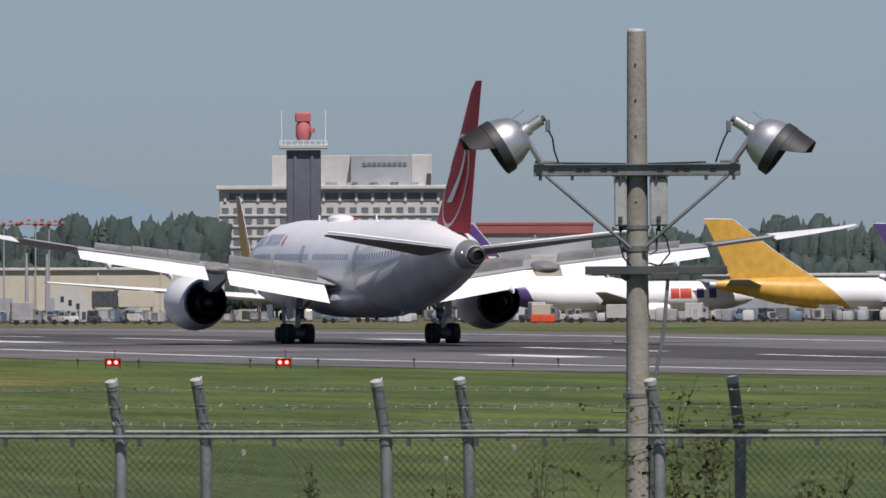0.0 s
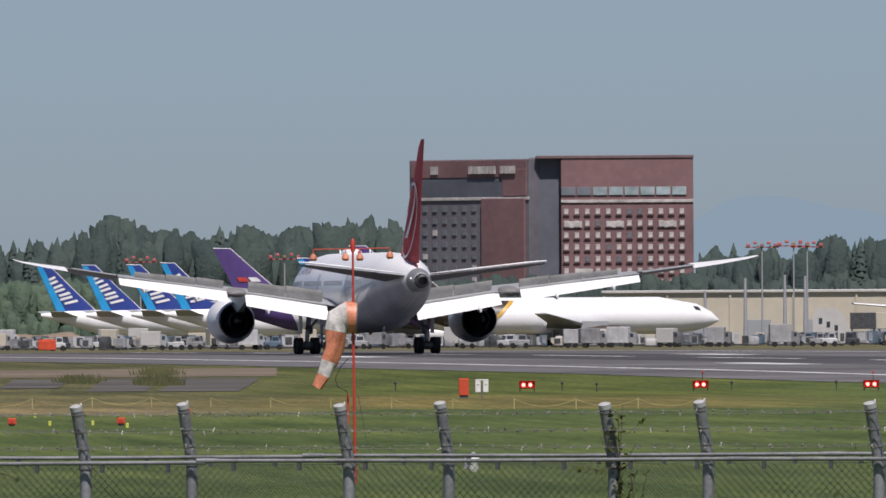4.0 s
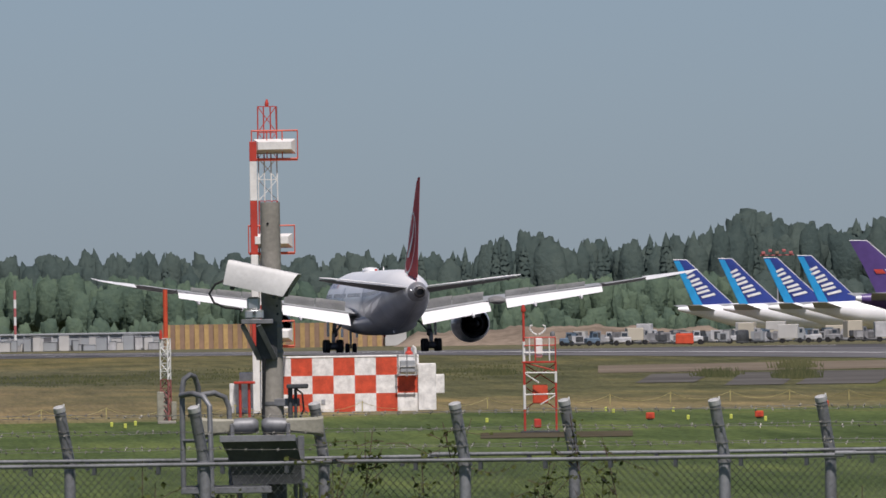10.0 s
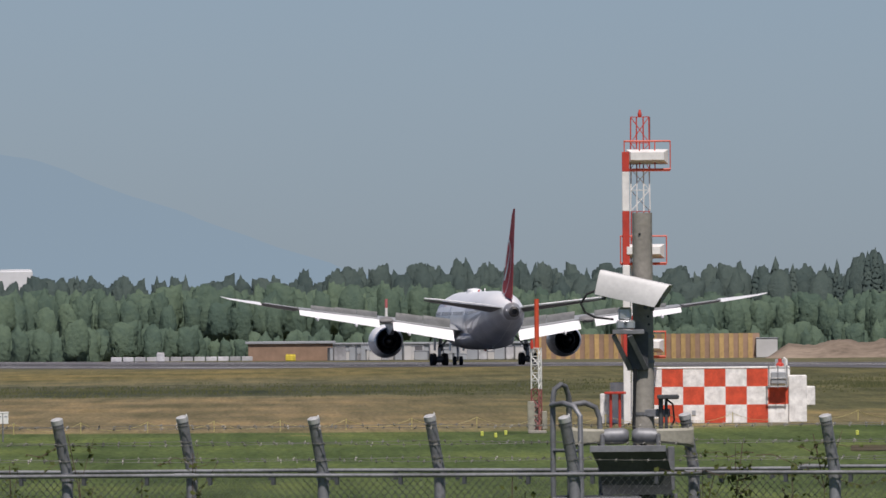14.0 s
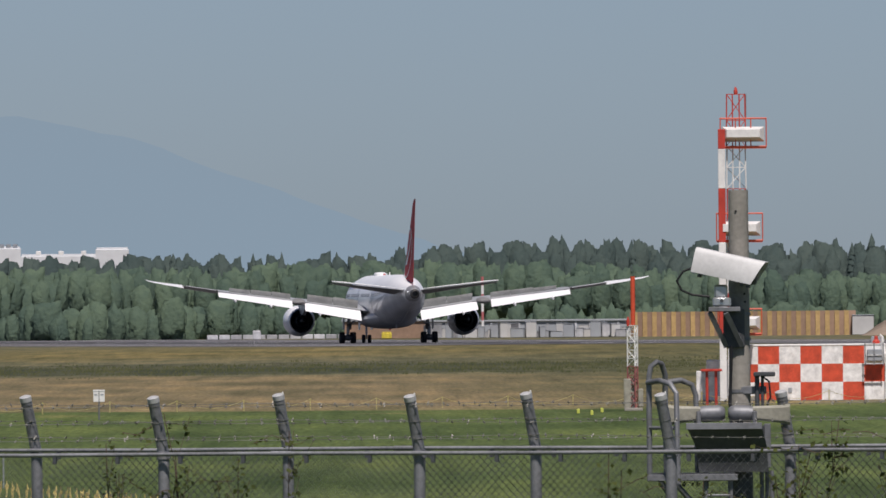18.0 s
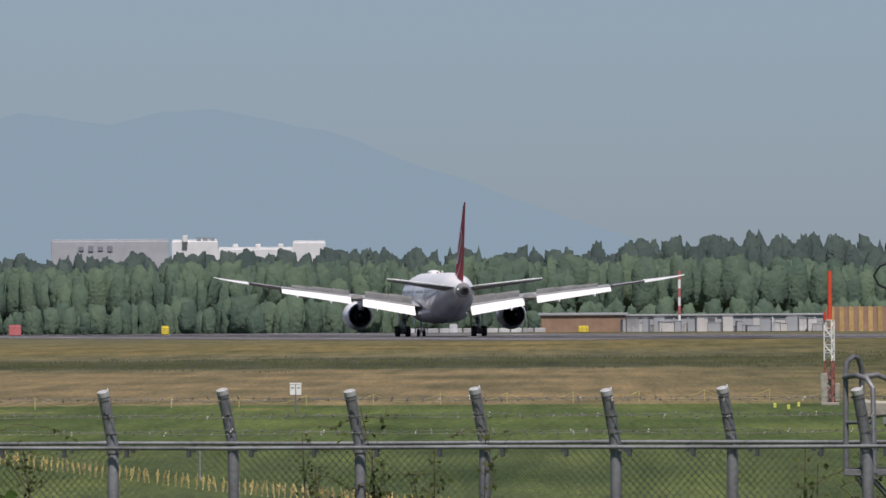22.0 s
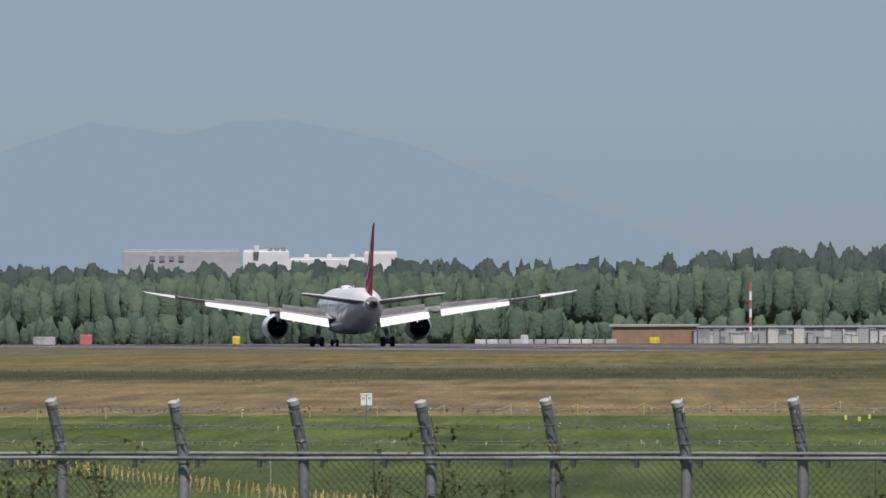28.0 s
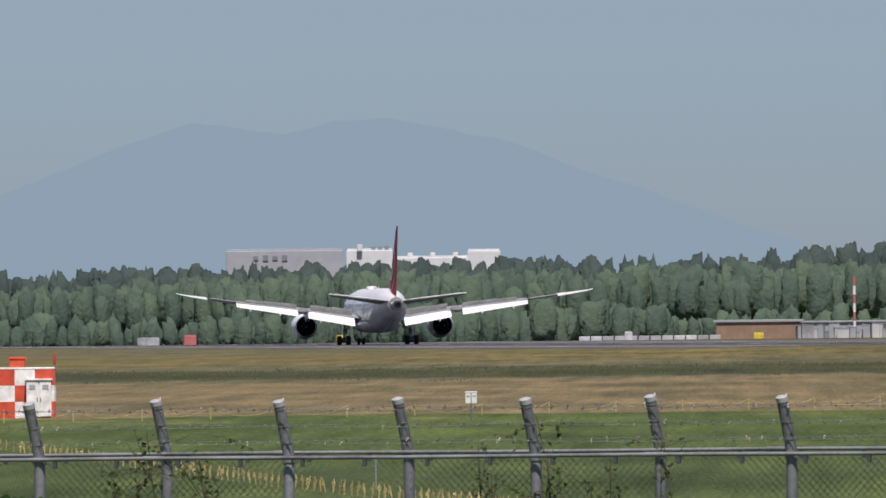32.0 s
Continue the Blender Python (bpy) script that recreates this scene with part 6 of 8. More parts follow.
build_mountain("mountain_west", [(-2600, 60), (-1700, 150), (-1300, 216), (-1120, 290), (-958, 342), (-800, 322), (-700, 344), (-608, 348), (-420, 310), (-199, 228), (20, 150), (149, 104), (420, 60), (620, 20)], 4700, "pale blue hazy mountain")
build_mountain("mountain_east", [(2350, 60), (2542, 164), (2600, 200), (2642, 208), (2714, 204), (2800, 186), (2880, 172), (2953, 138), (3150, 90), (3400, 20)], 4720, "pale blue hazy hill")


# ---- buildings ----
def build_hotel():
    R = 3250.0
    px = R / K
    u0, u1 = 2035, 2539
    mid = (u0 + u1) / 2
    base = ground_at(spot(mid, R))
    H = level(-274, R) - base
    house = thing("hotel_block", "tall brown brick hotel with rows of small windows", "building", facing(mid, R, base))
    W = (u1 - u0) * px
    xs = lambda u: (u - mid) * px
    fold = Matrix.Translation((xs(2249), -2, 0)) @ pose(0, 0, 0, 0, 0, -44) @ Matrix.Translation((-xs(2249), 2, 0))
    LW = (2249 - 2035) * px / math.cos(radians(44))
    lx = lambda u: xs(2249) - (2249 - u) * px / math.cos(radians(44))
    part("wall_left", Geo().box(xs(2249) - LW / 2, 4, H / 2, LW, 12, H, 0.1, fold), "shaded_brick", house, "brick wing toned blue-grey for shade and haze")
    part("wall_core", Geo().box(xs(2277), 7.5, H / 2 + 0.2, 56 * px, 15, H, 0.1), "tower_dark", house, "dark grey lift core")
    part("wall_right", Geo().box(xs(2422), 6, H / 2, (2539 - 2305) * px, 16, H, 0.1), "brick_brown", house, "brown brick wing")
    zt = lambda v: level(v, R) - base
    part("band", Geo().box(xs(2249) - LW / 2, -2.1, zt(-204), LW, 0.3, 0.55, 0.05, fold), "curtain_pale", house, "pale stone band")
    part("band", Geo().box(xs(2422), -2.1, zt(-198), 234 * px, 0.3, 0.55, 0.05), "curtain_pale", house, "pale stone band")
    part("pier", Geo().box(lx(2205), -2.3, zt(-204) / 2, 76 * px / 0.7193, 0.6, zt(-204), 0.05, fold), "brick_brown", house)
    part("dark_storey", Geo().box(lx(2122), -2.05, zt(-222), 160 * px / 0.7193, 0.25, 3.4, 0.05, fold), "tower_dark", house)
    part("upper_wall", Geo().box(lx(2142), -2.07, zt(-257), 206 * px / 0.7193, 0.3, 3.2, 0.05, fold), "brick_brown", house)
    part("upper_wall", Geo().box(lx(2224), -2.15, zt(-232), 42 * px / 0.7193, 0.3, 5.0, 0.05, fold), "brick_brown", house)
    part("parapet", Geo().box(xs(2400), 6, H + 0.25, 280 * px, 16.4, 0.6, 0.1), "brick_dark", house)
    # sign shapes on the parapet
    part("sign_emblem", Geo().box(lx(2082), -2.35, zt(-255), 1.9, 0.15, 1.5, 0, fold), "curtain_pale", house, "white emblem")
    for k in range(12):
        if k == 7:
            continue
        part("sign_bar", Geo().box(lx(2148 + k * 7), -2.6, zt(-255), 0.8, 0.15, 1.4, 0, fold), "curtain_pale", house, "white sign lettering bar")
    # restaurant storey of wide panes on the right wing
    for k in range(8):
        u = 2318 + k * 28
        part("wide_window", Geo().box(xs(u), -2.1, zt(-216), 25 * px, 0.3, 1.5, 0.03), "glass_pale" if k > 1 else "glass_far", house, "wide pane")
    pane = Geo().box(0, 0, 0, 0.8, 0.25, 1.0, 0.03)
    me_a, me_b = pane.mesh("window", M["curtain_pale"]), pane.mesh("window", M["glass_far"])
    sill = Geo().box(0, -0.1, -0.66, 1.2, 0.3, 0.14).mesh("sill", M["brick_dark"])
    rng = random.Random(4)
    for row in range(9):
        for k in range(12):
            u = 2314 + k * 18.6
            w = part("window", me_a if rng.random() < 0.8 else me_b, "curtain_pale", house, m=Matrix.Translation((xs(u), -2.08, zt(-180 + row * 21))))
            part("sill", sill, "brick_dark", w)
        for k in range(8):
            u = 2046 + k * 17.5
            part("window", me_b if rng.random() < 0.96 else me_a, "glass_dark", house, m=fold @ Matrix.Translation((lx(u), -2.08, zt(-186 + row * 21))) @ Matrix.Diagonal((1.35, 1, 1, 1)))
    for row, k0 in ((1, 0), (1, 4), (1, 9), (5, 1)):
        part("lit_window", Geo().box(xs(2314 + k0 * 18.6 + 12), -2.2, zt(-178 + row * 21), 3.3, 0.2, 1.2, 0.03), "curtain_pale", house, "wide pale window")


def build_terminal():
    R = 3200.0
    px = R / K
    u0, u1 = 3041, 3447
    mid = (u0 + u1) / 2
    base = ground_at(spot(mid, R))
    zt = lambda v: level(v, R) - base
    xs = lambda u: (u - mid) * px
    house = thing("office_block", "long off-white office block with bands of dark windows", "building", facing(mid, R, base))
    H = zt(-178)
    part("wall", Geo().box(0, 8, H / 2, (u1 - u0) * px, 16, H, 0.1), "render_white", house, "off-white wall")
    part("roof_slab", Geo().box(0, 7.5, H + 0.2, (u1 - u0) * px + 1.2, 17.5, 0.7, 0.1), "render_white", house)
    part("roof_block", Geo().box(xs(3204), 10, (H + zt(-237)) / 2, 140 * px, 10, zt(-237) - H, 0.1), "render_white", house, "white roof block")
    # Two faces of one block: shade put into grey, sunlight into white.
    part("roof_block", Geo().box(xs(3328), 6, (H + zt(-237)) / 2, 108 * px, 10, zt(-237) - H, 0.1), "render_grey", house, "shaded face of the roof block in grey")
    part("roof_block", Geo().box(xs(3400), 6.2, (H + zt(-238)) / 2, 36 * px, 10, zt(-238) - H, 0.1), "render_white", house, "white roof block")
    for k in range(9):
        part("sign_bar", Geo().box(xs(3298 + k * 9), 0.9, zt(-221), 0.7, 0.1, 0.6), "glass_far", house, "dark sign bar")
    part("chimney", Geo().box(xs(3413), 0.6, H + 1.4, 0.8, 1.0, 2.6, 0.05), "steel_dark", house)
    for k in range(5):
        part("roof_plant", Geo().box(xs(3240 + k * 37), 2, H + 0.7, 2.2 - 0.2 * k, 2, 1.0, 0.05), "aluminium", house, "metal roof unit")
    part("window_band", Geo().box(0, -0.05, zt(-163), (u1 - u0 - 36) * px, 0.2, 1.5), "glass_far", house, "dark glazed top storey")
    mull = Geo().box(0, -0.2, 0, 0.5, 0.2, 1.6).mesh("mullion", M["render_white"])
    for k in range(14):
        part("mullion", mull, "render_white", house, m=Matrix.Translation((xs(3052 + k * 29), 0, zt(-163))))
    pane = Geo().box(0, 0, 0, 1.25, 0.2, 0.95, 0.03).mesh("window", M["glass_far"])
    for row in range(6):
        for k in range(19):
            part("window", pane, "glass_far", house, m=Matrix.Translation((xs(3052 + k * 20.6), -0.02, zt(-140 + row * 19))))
        part("ledge", Geo().box(0, -0.15, zt(-131 + row * 19), (u1 - u0) * px, 0.25, 0.25), "render_white", house)


def build_radar_tower():
    R = 2950.0
    px = R / K
    u = 3191
    base = ground_at(spot(u, R))
    zt = lambda v: level(v, R) - base
    t = thing("radar_tower", "dark slab tower carrying a red radar antenna", "tower", facing(u, R, base))
    part("shaft", Geo().box(0, 0, zt(-246) / 2, 61 * px, 6, zt(-246), 0.15), "tower_dark", t, "dark grey shaft")
    for k in (-1, 1):
        part("shaft_rib", Geo().box(k * 15 * px, -3.1, zt(-246) / 2, 0.5, 0.3, zt(-246)), "tower_dark", t)
    deck = part("deck", Geo().box(0, 0, zt(-252), 86 * px, 8, 0.7, 0.1), "render_white", t, "pale deck with railing")
    for k in range(9):
        part("deck_rail", Geo().box(-4 + k, -3.9, zt(-259), 0.12, 0.12, 0.9), "white_paint", deck)
    part("deck_top_rail", Geo().box(0, -3.9, zt(-263), 8.1, 0.12, 0.12), "white_paint", deck)
    for s in (-1, 1):
        part("mast", Geo().tube([(s * 3.7, 0, zt(-255)), (s * 3.7, 0, zt(-318))], 0.09, 6), "white_paint", t)
    ant = part("antenna_base", Geo().lathe([(1.0, zt(-262)), (1.35, zt(-272)), (1.3, zt(-290)), (0.9, zt(-296))], 16), "hazy_red", t, "red radar pedestal")
    part("antenna_dish", Geo().box(-0.1, -0.6, zt(-304), 2.7, 0.9, 1.7, 0.25, pose(0, 0, 0)), "hazy_red", ant, "red radar dish")
    part("antenna_horn", Geo().box(1.5, -1.2, zt(-281), 0.9, 0.7, 0.9, 0.1), "hazy_red", ant)


def build_sheds():
    # long beige cargo shed
    R = 2880.0
    px = R / K
    for u0, u1, vt, vb, m, label in ((2380, 3050, -35, 40, "hangar_beige", "long beige cargo shed"), (3500, 3700, -112, 30, "render_grey", "low grey building with a red roof and cream wing"), (3900, 4450, -20, 45, "render_grey", "low grey cargo building")):
        mid = (u0 + u1) / 2
        base = ground_at(spot(mid, R))
        zt = lambda v: level(v, R) - base
        H = zt(vt)
        s = thing("cargo_shed", label, "building", facing(mid, R, base))
        W = (u1 - u0) * px
        part("wall", Geo().box(0, 10, H / 2, W, 20, H, 0.1), m, s)
        part("roof", Geo().box(0, 10, H + 0.2, W + 0.8, 21, 0.5, 0.1), "roof_red" if u0 == 3500 else "render_white", s)
        if u0 == 3500:
            part("roof_band", Geo().box(0, -0.2, H - 0.7, W + 0.5, 0.4, 1.4, 0.05), "roof_red", s, "red roof band")
            part("cream_wing", Geo().box(W * 0.17, -1.5, H * 0.34, W * 0.42, 3, H * 0.68, 0.05), "hangar_beige", s, "cream front wing")
        n = int(W / 9)
        for k in range(n):
            part("shed_door", Geo().box(-W / 2 + 4.5 + k * W / n, -0.08, 1.9, 4.4, 0.2, 3.6, 0.03), "render_grey", s, "grey loading door")
            part("rib", Geo().box(-W / 2 + k * W / n, -0.12, H / 2, 0.3, 0.25, H), m, s)
    # row of masts and light poles before the shed
    for u, vt in ((2559, -38), (2700, -66), (2736, -64), (2660, -120), (2716, -122), (2740, -120), (1560, -100), (1815, -104), (2630, -60)):
        R2 = 2800.0
        base = ground_at(spot(u, R2))
        p = thing("apron_mast", "slim grey apron light mast", "light mast", facing(u, R2, base), "apron masts")
        h = level(vt, R2) - base
        part("mast", Geo().tube([(0, 0, 0), (0, 0, h)], [0.36, 0.2] if vt > -80 else [0.16, 0.10], 10), "factory_grey", p)
        if vt < -80:
            for k in range(5):
                part("lamp_head", Geo().box(-2.2 + k * 1.1, -0.3, h - 0.1 + 0.35 * (k % 2), 0.6, 0.5, 0.5, 0.1), "hazy_red" if k != 2 else "store_brown", p, "lamp head with red hood")
            part("lamp_frame", Geo().box(0, 0, h - 0.45, 5.4, 0.3, 0.18), "hazy_red", p)
    # far white buildings above the trees
    R = 3400.0
    px = R / K
    for u0, u1, vt, m, label in ((-901, -693, -111, "factory_grey", "long grey warehouse above the trees"), (-688, -606, -110, "factory_white", "white factory building above the trees"), (-606, -470, -96, "factory_white", "low white factory wing above the trees"), (-474, -415, -107, "factory_white", "white block above the trees")):
        mid = (u0 + u1) / 2
        base = ground_at(spot(mid, R))
        H = level(vt, R) - base
        s = thing("far_factory", label, "building", facing(mid, R, base))
        part("wall", Geo().box(0, 6, H / 2, (u1 - u0) * px, 12, H, 0.1), m, s)
        part("roof", Geo().box(0, 6, H + 0.15, (u1 - u0) * px - 0.4, 11.4, 0.4, 0.05), m, s)
        if u0 == -901:
            for k in range(4):
                part("window", Geo().box((-848 + k * 17 - mid) * px, -0.1, H - 1.4, 1.0, 0.2, 0.8 + 0.3 * (k % 2)), "factory_dark", s)
        if u0 == -688:
            part("stair_tower", Geo().box((-664 - mid) * px, 0, H + 0.5, 1.0, 2, 1.3, 0.05), m, s)
            for k in range(3):
                part("roof_tank", Geo().box((-640 + 12 * k - mid) * px, 1, H + 0.35, 1.0, 1.5, 0.9, 0.1), "aluminium", s)
        if u0 == -606:
            for k in range(3):
                part("roof_unit", Geo().box((-575 + 40 * k - mid) * px, 1, H + 0.5, 1.0, 1.5, 0.9, 0.1), "white_paint", s)
    # orange building-site wall and storehouse beyond the runway
    R = 2700.0
    px = R / K
    wall = thing("site_wall", "orange and yellow building-site hoarding with vertical boards", "wall", facing(670, R, ground_at(spot(670, R))))
    zb = ground_at(spot(670, R))
    top = level(12, R) - zb
    back = part("wall", Geo().box(0, 0.5, top / 2, 400 * px, 0.3, top), "store_brown", wall, "brown boards")
    board = Geo().box(0, 0, top / 2, 0.7, 0.25, top).mesh("board", M["board_dull"])
    for k in range(23):
        part("board", board, "board_dull", wall, m=Matrix.Translation(((-190 + k * 17) * px, 0.2, 0)))
    store = thing("storehouse", "low brown storehouse with a grey roof", "building", facing(40, R, ground_at(spot(40, R))))
    part("wall", Geo().box(0, 3, 1.35, 150 * px, 6, 2.7, 0.05), "store_brown", store, "brown wall")
    part("roof", Geo().box(0, 3, 2.85, 160 * px, 6.6, 0.4, 0.05), "render_grey", store, "grey roof")
    shed = thing("site_shed", "long low pale shed with a grey roof behind site containers", "building", facing(290, R + 8, ground_at(spot(290, R + 8))))
    part("wall", Geo().box(0, 3, 1.25, 350 * px, 6, 2.5, 0.05), "render_grey", shed, "pale grey wall")
    part("roof", Geo().box(0, 3, 2.62, 356 * px, 6.6, 0.3, 0.05), "render_grey", shed)
    for k in range(14):
        part("wall_rib", Geo().box((-165 + k * 25) * px, -0.05, 1.25, 0.25, 0.15, 2.4), "crate_white", shed)
    hs = random.Random(12)
    for k in range(34):
        u = 118 + k * 10.5 + hs.uniform(-4, 4)
        h, w = hs.uniform(0.9, 2.5), hs.uniform(0.8, 2.4)
        rr = R - hs.uniform(2, 14)
        c = thing("site_container", hs.choice(("pale site container beyond the runway", "grey site container beyond the runway")), "container", facing(u, rr, ground_at(spot(u, rr)), hs.uniform(-15, 15)), "site containers")
        m = hs.choice(("crate_white", "crate_grey", "render_white", "render_grey"))
        part("body", Geo().box(0, 0, h / 2, w, 1.6, h, 0.08), m, c)
        part("roof_edge", Geo().box(0, 0, h + 0.04, w + 0.08, 1.7, 0.08, 0.02), "render_grey", c)
    rail = thing("pale_barrier", "low pale barrier along the far side of the runway", "barrier", facing(-150, R - 4, ground_at(spot(-150, R - 4))))
    for k in range(12):
        part("barrier_panel", Geo().box((-118 + k * 21) * px, 0, 0.42, 19 * px, 0.3, 0.7, 0.05), "crate_white", rail)
    # bare earth bank before the woods
    g = Geo()
    n, rows = 90, ((2612, 0.0), (2622, 0.75), (2634, 1.0), (2650, 0.9), (2668, 0.0))
    pts = []
    for r, f in rows:
        for k in range(n + 1):
            u = 880 + 620 * k / n
            top = 2.9 * min(1.0, k / 6, (n - k) / 10) * (0.85 + 0.25 * noise.noise(Vector((u * 0.02, 3.1, 0.5)))) + 0.25 * noise.noise(Vector((u * 0.11, r * 0.1, 2.0)))
            p = spot(u, r)
            pts.append(Vector((p.x, p.y, ground_at(p) - 0.05 + f * max(0.0, top))))
    g.add(pts, [(i * (n + 1) + k, i * (n + 1) + k + 1, (i + 1) * (n + 1) + k + 1, (i + 1) * (n + 1) + k) for i in range(4) for k in range(n)])
    tagged(part("earth_bank", g, "bank_earth"), "bare pinkish earth bank before the woods", "ground", kind="structure")
    box = thing("site_box", "white site box at the end of the hoarding", "container", facing(883, R, ground_at(spot(883, R))))
    part("body", Geo().box(0, 0, 1.5, 38 * px, 2.2, 3.0, 0.08), "render_white", box)
    part("roof_edge", Geo().box(0, 0, 3.05, 40 * px, 2.4, 0.12, 0.03), "render_grey", box)
    mast = thing("obstacle_mast", "slim red and white banded mast", "mast", facing(210, R, ground_at(spot(210, R))))
    h = level(-53, R) - ground_at(spot(210, R))
    for k in range(7):
        part("band", Geo().tube([(0, 0, h * k / 7), (0, 0, h * (k + 1) / 7)], 0.22, 10), "hazy_red" if k % 2 == 0 else "white_paint", mast)
    for u, w, h, m, lab in ((-966, 22, 1.5, "hazy_red", "small red cabin beyond the runway"), (-700, 14, 1.2, "yellow", "small yellow vehicle beyond the runway"), (-1040, 40, 1.2, "crate_grey", "grey site cabin beyond the runway"), (40, 18, 0.9, "yellow", "small yellow vehicle beyond the runway"), (-190, 14, 1.3, "crate_white", "pale site cabin beyond the runway"), (1394, 32, 1.3, "orange_red", "orange cabin beside the runway"), (3613, 44, 0.9, "orange_red", "low orange cabin beside the runway"), (2986, 44, 0.9, "orange_red", "low orange cabin beside the runway"), (640, 24, 1.0, "yellow", "small yellow vehicle beyond the runway")):
        rr = 2270.0 if u in (1394, 3613, 2986) else 2620.0
        c = thing("cabin", lab, "cabin", facing(u, rr, ground_at(spot(u, rr))))
        part("body", Geo().box(0, 0, h / 2 + 0.1, w * rr / K, 2, h, 0.1), m, c)
        part("roof", Geo().box(0, 0, h + 0.16, w * rr / K * 0.9, 1.8, 0.12, 0.03), m, c)


build_hotel()
build_terminal()
build_radar_tower()
build_sheds()


# ---- carts and containers along the apron ----
def build_apron():
    rng = random.Random(9)
    tyre, rim = wheel_meshes(0.36, 0.22)
    colours = ("crate_white", "crate_white", "crate_grey", "crate_grey", "render_white", "render_grey", "hangar_beige", "steel_dark", "crate_blue")
    words = {"crate_white": "white", "render_white": "white", "crate_grey": "grey", "render_grey": "pale grey", "hangar_beige": "cream", "steel_dark": "dark", "crate_blue": "blue", "red": "red", "yellow": "yellow"}

    def wheels(c, w):
        for x in (-w * 0.32, w * 0.32):
            q = part("wheel", rim, "strut", c, m=pose(x, -0.7, 0.36, 0, 0, 90))
            part("tyre", tyre, "tyre", q)

    for k in range(430):
        u = 1190 + k * 7.2 + rng.uniform(-6, 6)
        r = rng.choice((2285, 2300, 2330, 2365, 2400, 2440)) + rng.uniform(-8, 8)
        m = rng.choice(colours)
        kind = rng.random()
        turn = rng.uniform(-25, 25)
        if 3010 < u < 3420 and rng.random() < 0.6:
            continue
        if 2700 < u < 3450:
            kind *= 0.85
        at = facing(u, r, ground_at(spot(u, r)), turn)
        if kind < 0.50:
            # freight container with a cut lower corner, on a dolly
            w, h = rng.uniform(0.9, 1.9), rng.uniform(0.9, 1.6)
            c = thing("cargo_container", words[m] + " cargo container on a dolly on the apron", "container", at, "apron containers")
            part("body", Geo().sheet([(-w / 2, 0.8), (-w / 2 + 0.4, 0.42), (w / 2, 0.42), (w / 2, 0.42 + h), (-w / 2, 0.42 + h)], -0.75, 0.75), m, c)
            part("curtain", Geo().box(0.1, -0.78, 0.42 + h * 0.52, w * 0.55, 0.05, h * 0.7), rng.choice(("crate_grey", "crate_white", "steel_dark")), c)
            part("dolly", Geo().box(0, 0, 0.28, w * 0.98, 1.5, 0.2, 0.04), "steel_dark", c)
        elif kind < 0.72:
            # netted pallet load with a rounded top
            w, h = rng.uniform(1.0, 2.2), rng.uniform(1.1, 2.1)
            c = thing("cargo_pallet", words[m] + " wrapped pallet load on the apron", "cargo", at, "apron pallets")
            part("load", Geo().loft([[(a * w / 2 * f, b * 0.9 * f, z) for a, b in ((-1, -0.8), (-0.8, -1), (0.8, -1), (1, -0.8), (1, 0.8), (0.8, 1), (-0.8, 1), (-1, 0.8))] for f, z in ((0.95, 0.3), (1.0, 0.6), (0.98, h * 0.8), (0.86, h * 0.95), (0.6, h))]), m, c)
            part("base", Geo().box(0, 0, 0.2, w * 1.02, 1.9, 0.2, 0.03), "steel_dark", c)
        elif kind < 0.90:
            # tug or loader
            m2 = rng.choice(("crate_white", "crate_white", "steel_dark", "crate_grey", "crate_blue"))
            w = rng.uniform(1.8, 2.8)
            c = thing("apron_tug", words[m2] + " apron tug with an open cab", "vehicle", at, "apron vehicles")
            part("body", Geo().box(0, 0, 0.72, w, 1.5, 0.7, 0.1), m2, c)
            part("cab", Geo().loft([[(x0, -0.65, z), (x1, -0.65, z), (x1, 0.65, z), (x0, 0.65, z)] for x0, x1, z in ((-0.1 * w, 0.35 * w, 1.05), (-0.05 * w, 0.32 * w, 1.75), (-0.08 * w, 0.34 * w, 1.82))]), m2, c)
            part("cab_window", Geo().box(0.13 * w, -0.655, 1.42, 0.3 * w, 0.04, 0.45, 0.02), "glass_dark", c)
            wheels(c, w)
        else:
            # van or catering truck
            w, h = rng.uniform(2.6, 4.2), rng.uniform(1.6, 2.4)
            m2 = rng.choice(("crate_white", "render_white", "crate_grey", "hangar_beige"))
            c = thing("apron_truck", words[m2] + " box truck parked on the apron", "truck", at, "apron vehicles")
            part("cargo_box", Geo().box(-0.12 * w, 0, 0.6 + h / 2, w * 0.72, 1.7, h, 0.06), m2, c)
            part("cab", Geo().sheet([(0.25 * w, 0.5), (0.5 * w, 0.5), (0.5 * w, 1.2), (0.42 * w, 2.0), (0.25 * w, 2.05)], -0.8, 0.8), rng.choice(("crate_white", "crate_grey", "render_grey")), c)
            part("cab_window", Geo().box(0.36 * w, -0.81, 1.6, 0.11 * w, 0.04, 0.5, 0.02), "glass_dark", c)
            wheels(c, w)
    # white loader with raised cover, dark crate and cream freight box before the shed
    lo = thing("cargo_loader", "white cargo loader under a sloping cover", "vehicle", facing(2783, 2460, ground_at(spot(2783, 2460))))
    part("cover", Geo().sheet([(-2.6, 0.9), (2.4, 0.9), (2.9, 1.4), (1.6, 4.4), (0.2, 5.3), (-2.0, 5.2), (-2.7, 4.2)], -1.6, 1.6), "render_white", lo, "white sloping cover")
    part("chassis", Geo().box(0, 0, 0.65, 5.2, 2.6, 0.5, 0.06), "steel_dark", lo)
    for k in range(3):
        part("dark_gap", Geo().box(-1.6 + k * 1.1, -1.62, 3.4 - 0.5 * k, 0.5, 0.05, 0.8), "glass_dark", lo)
    wheels(lo, 5.0)
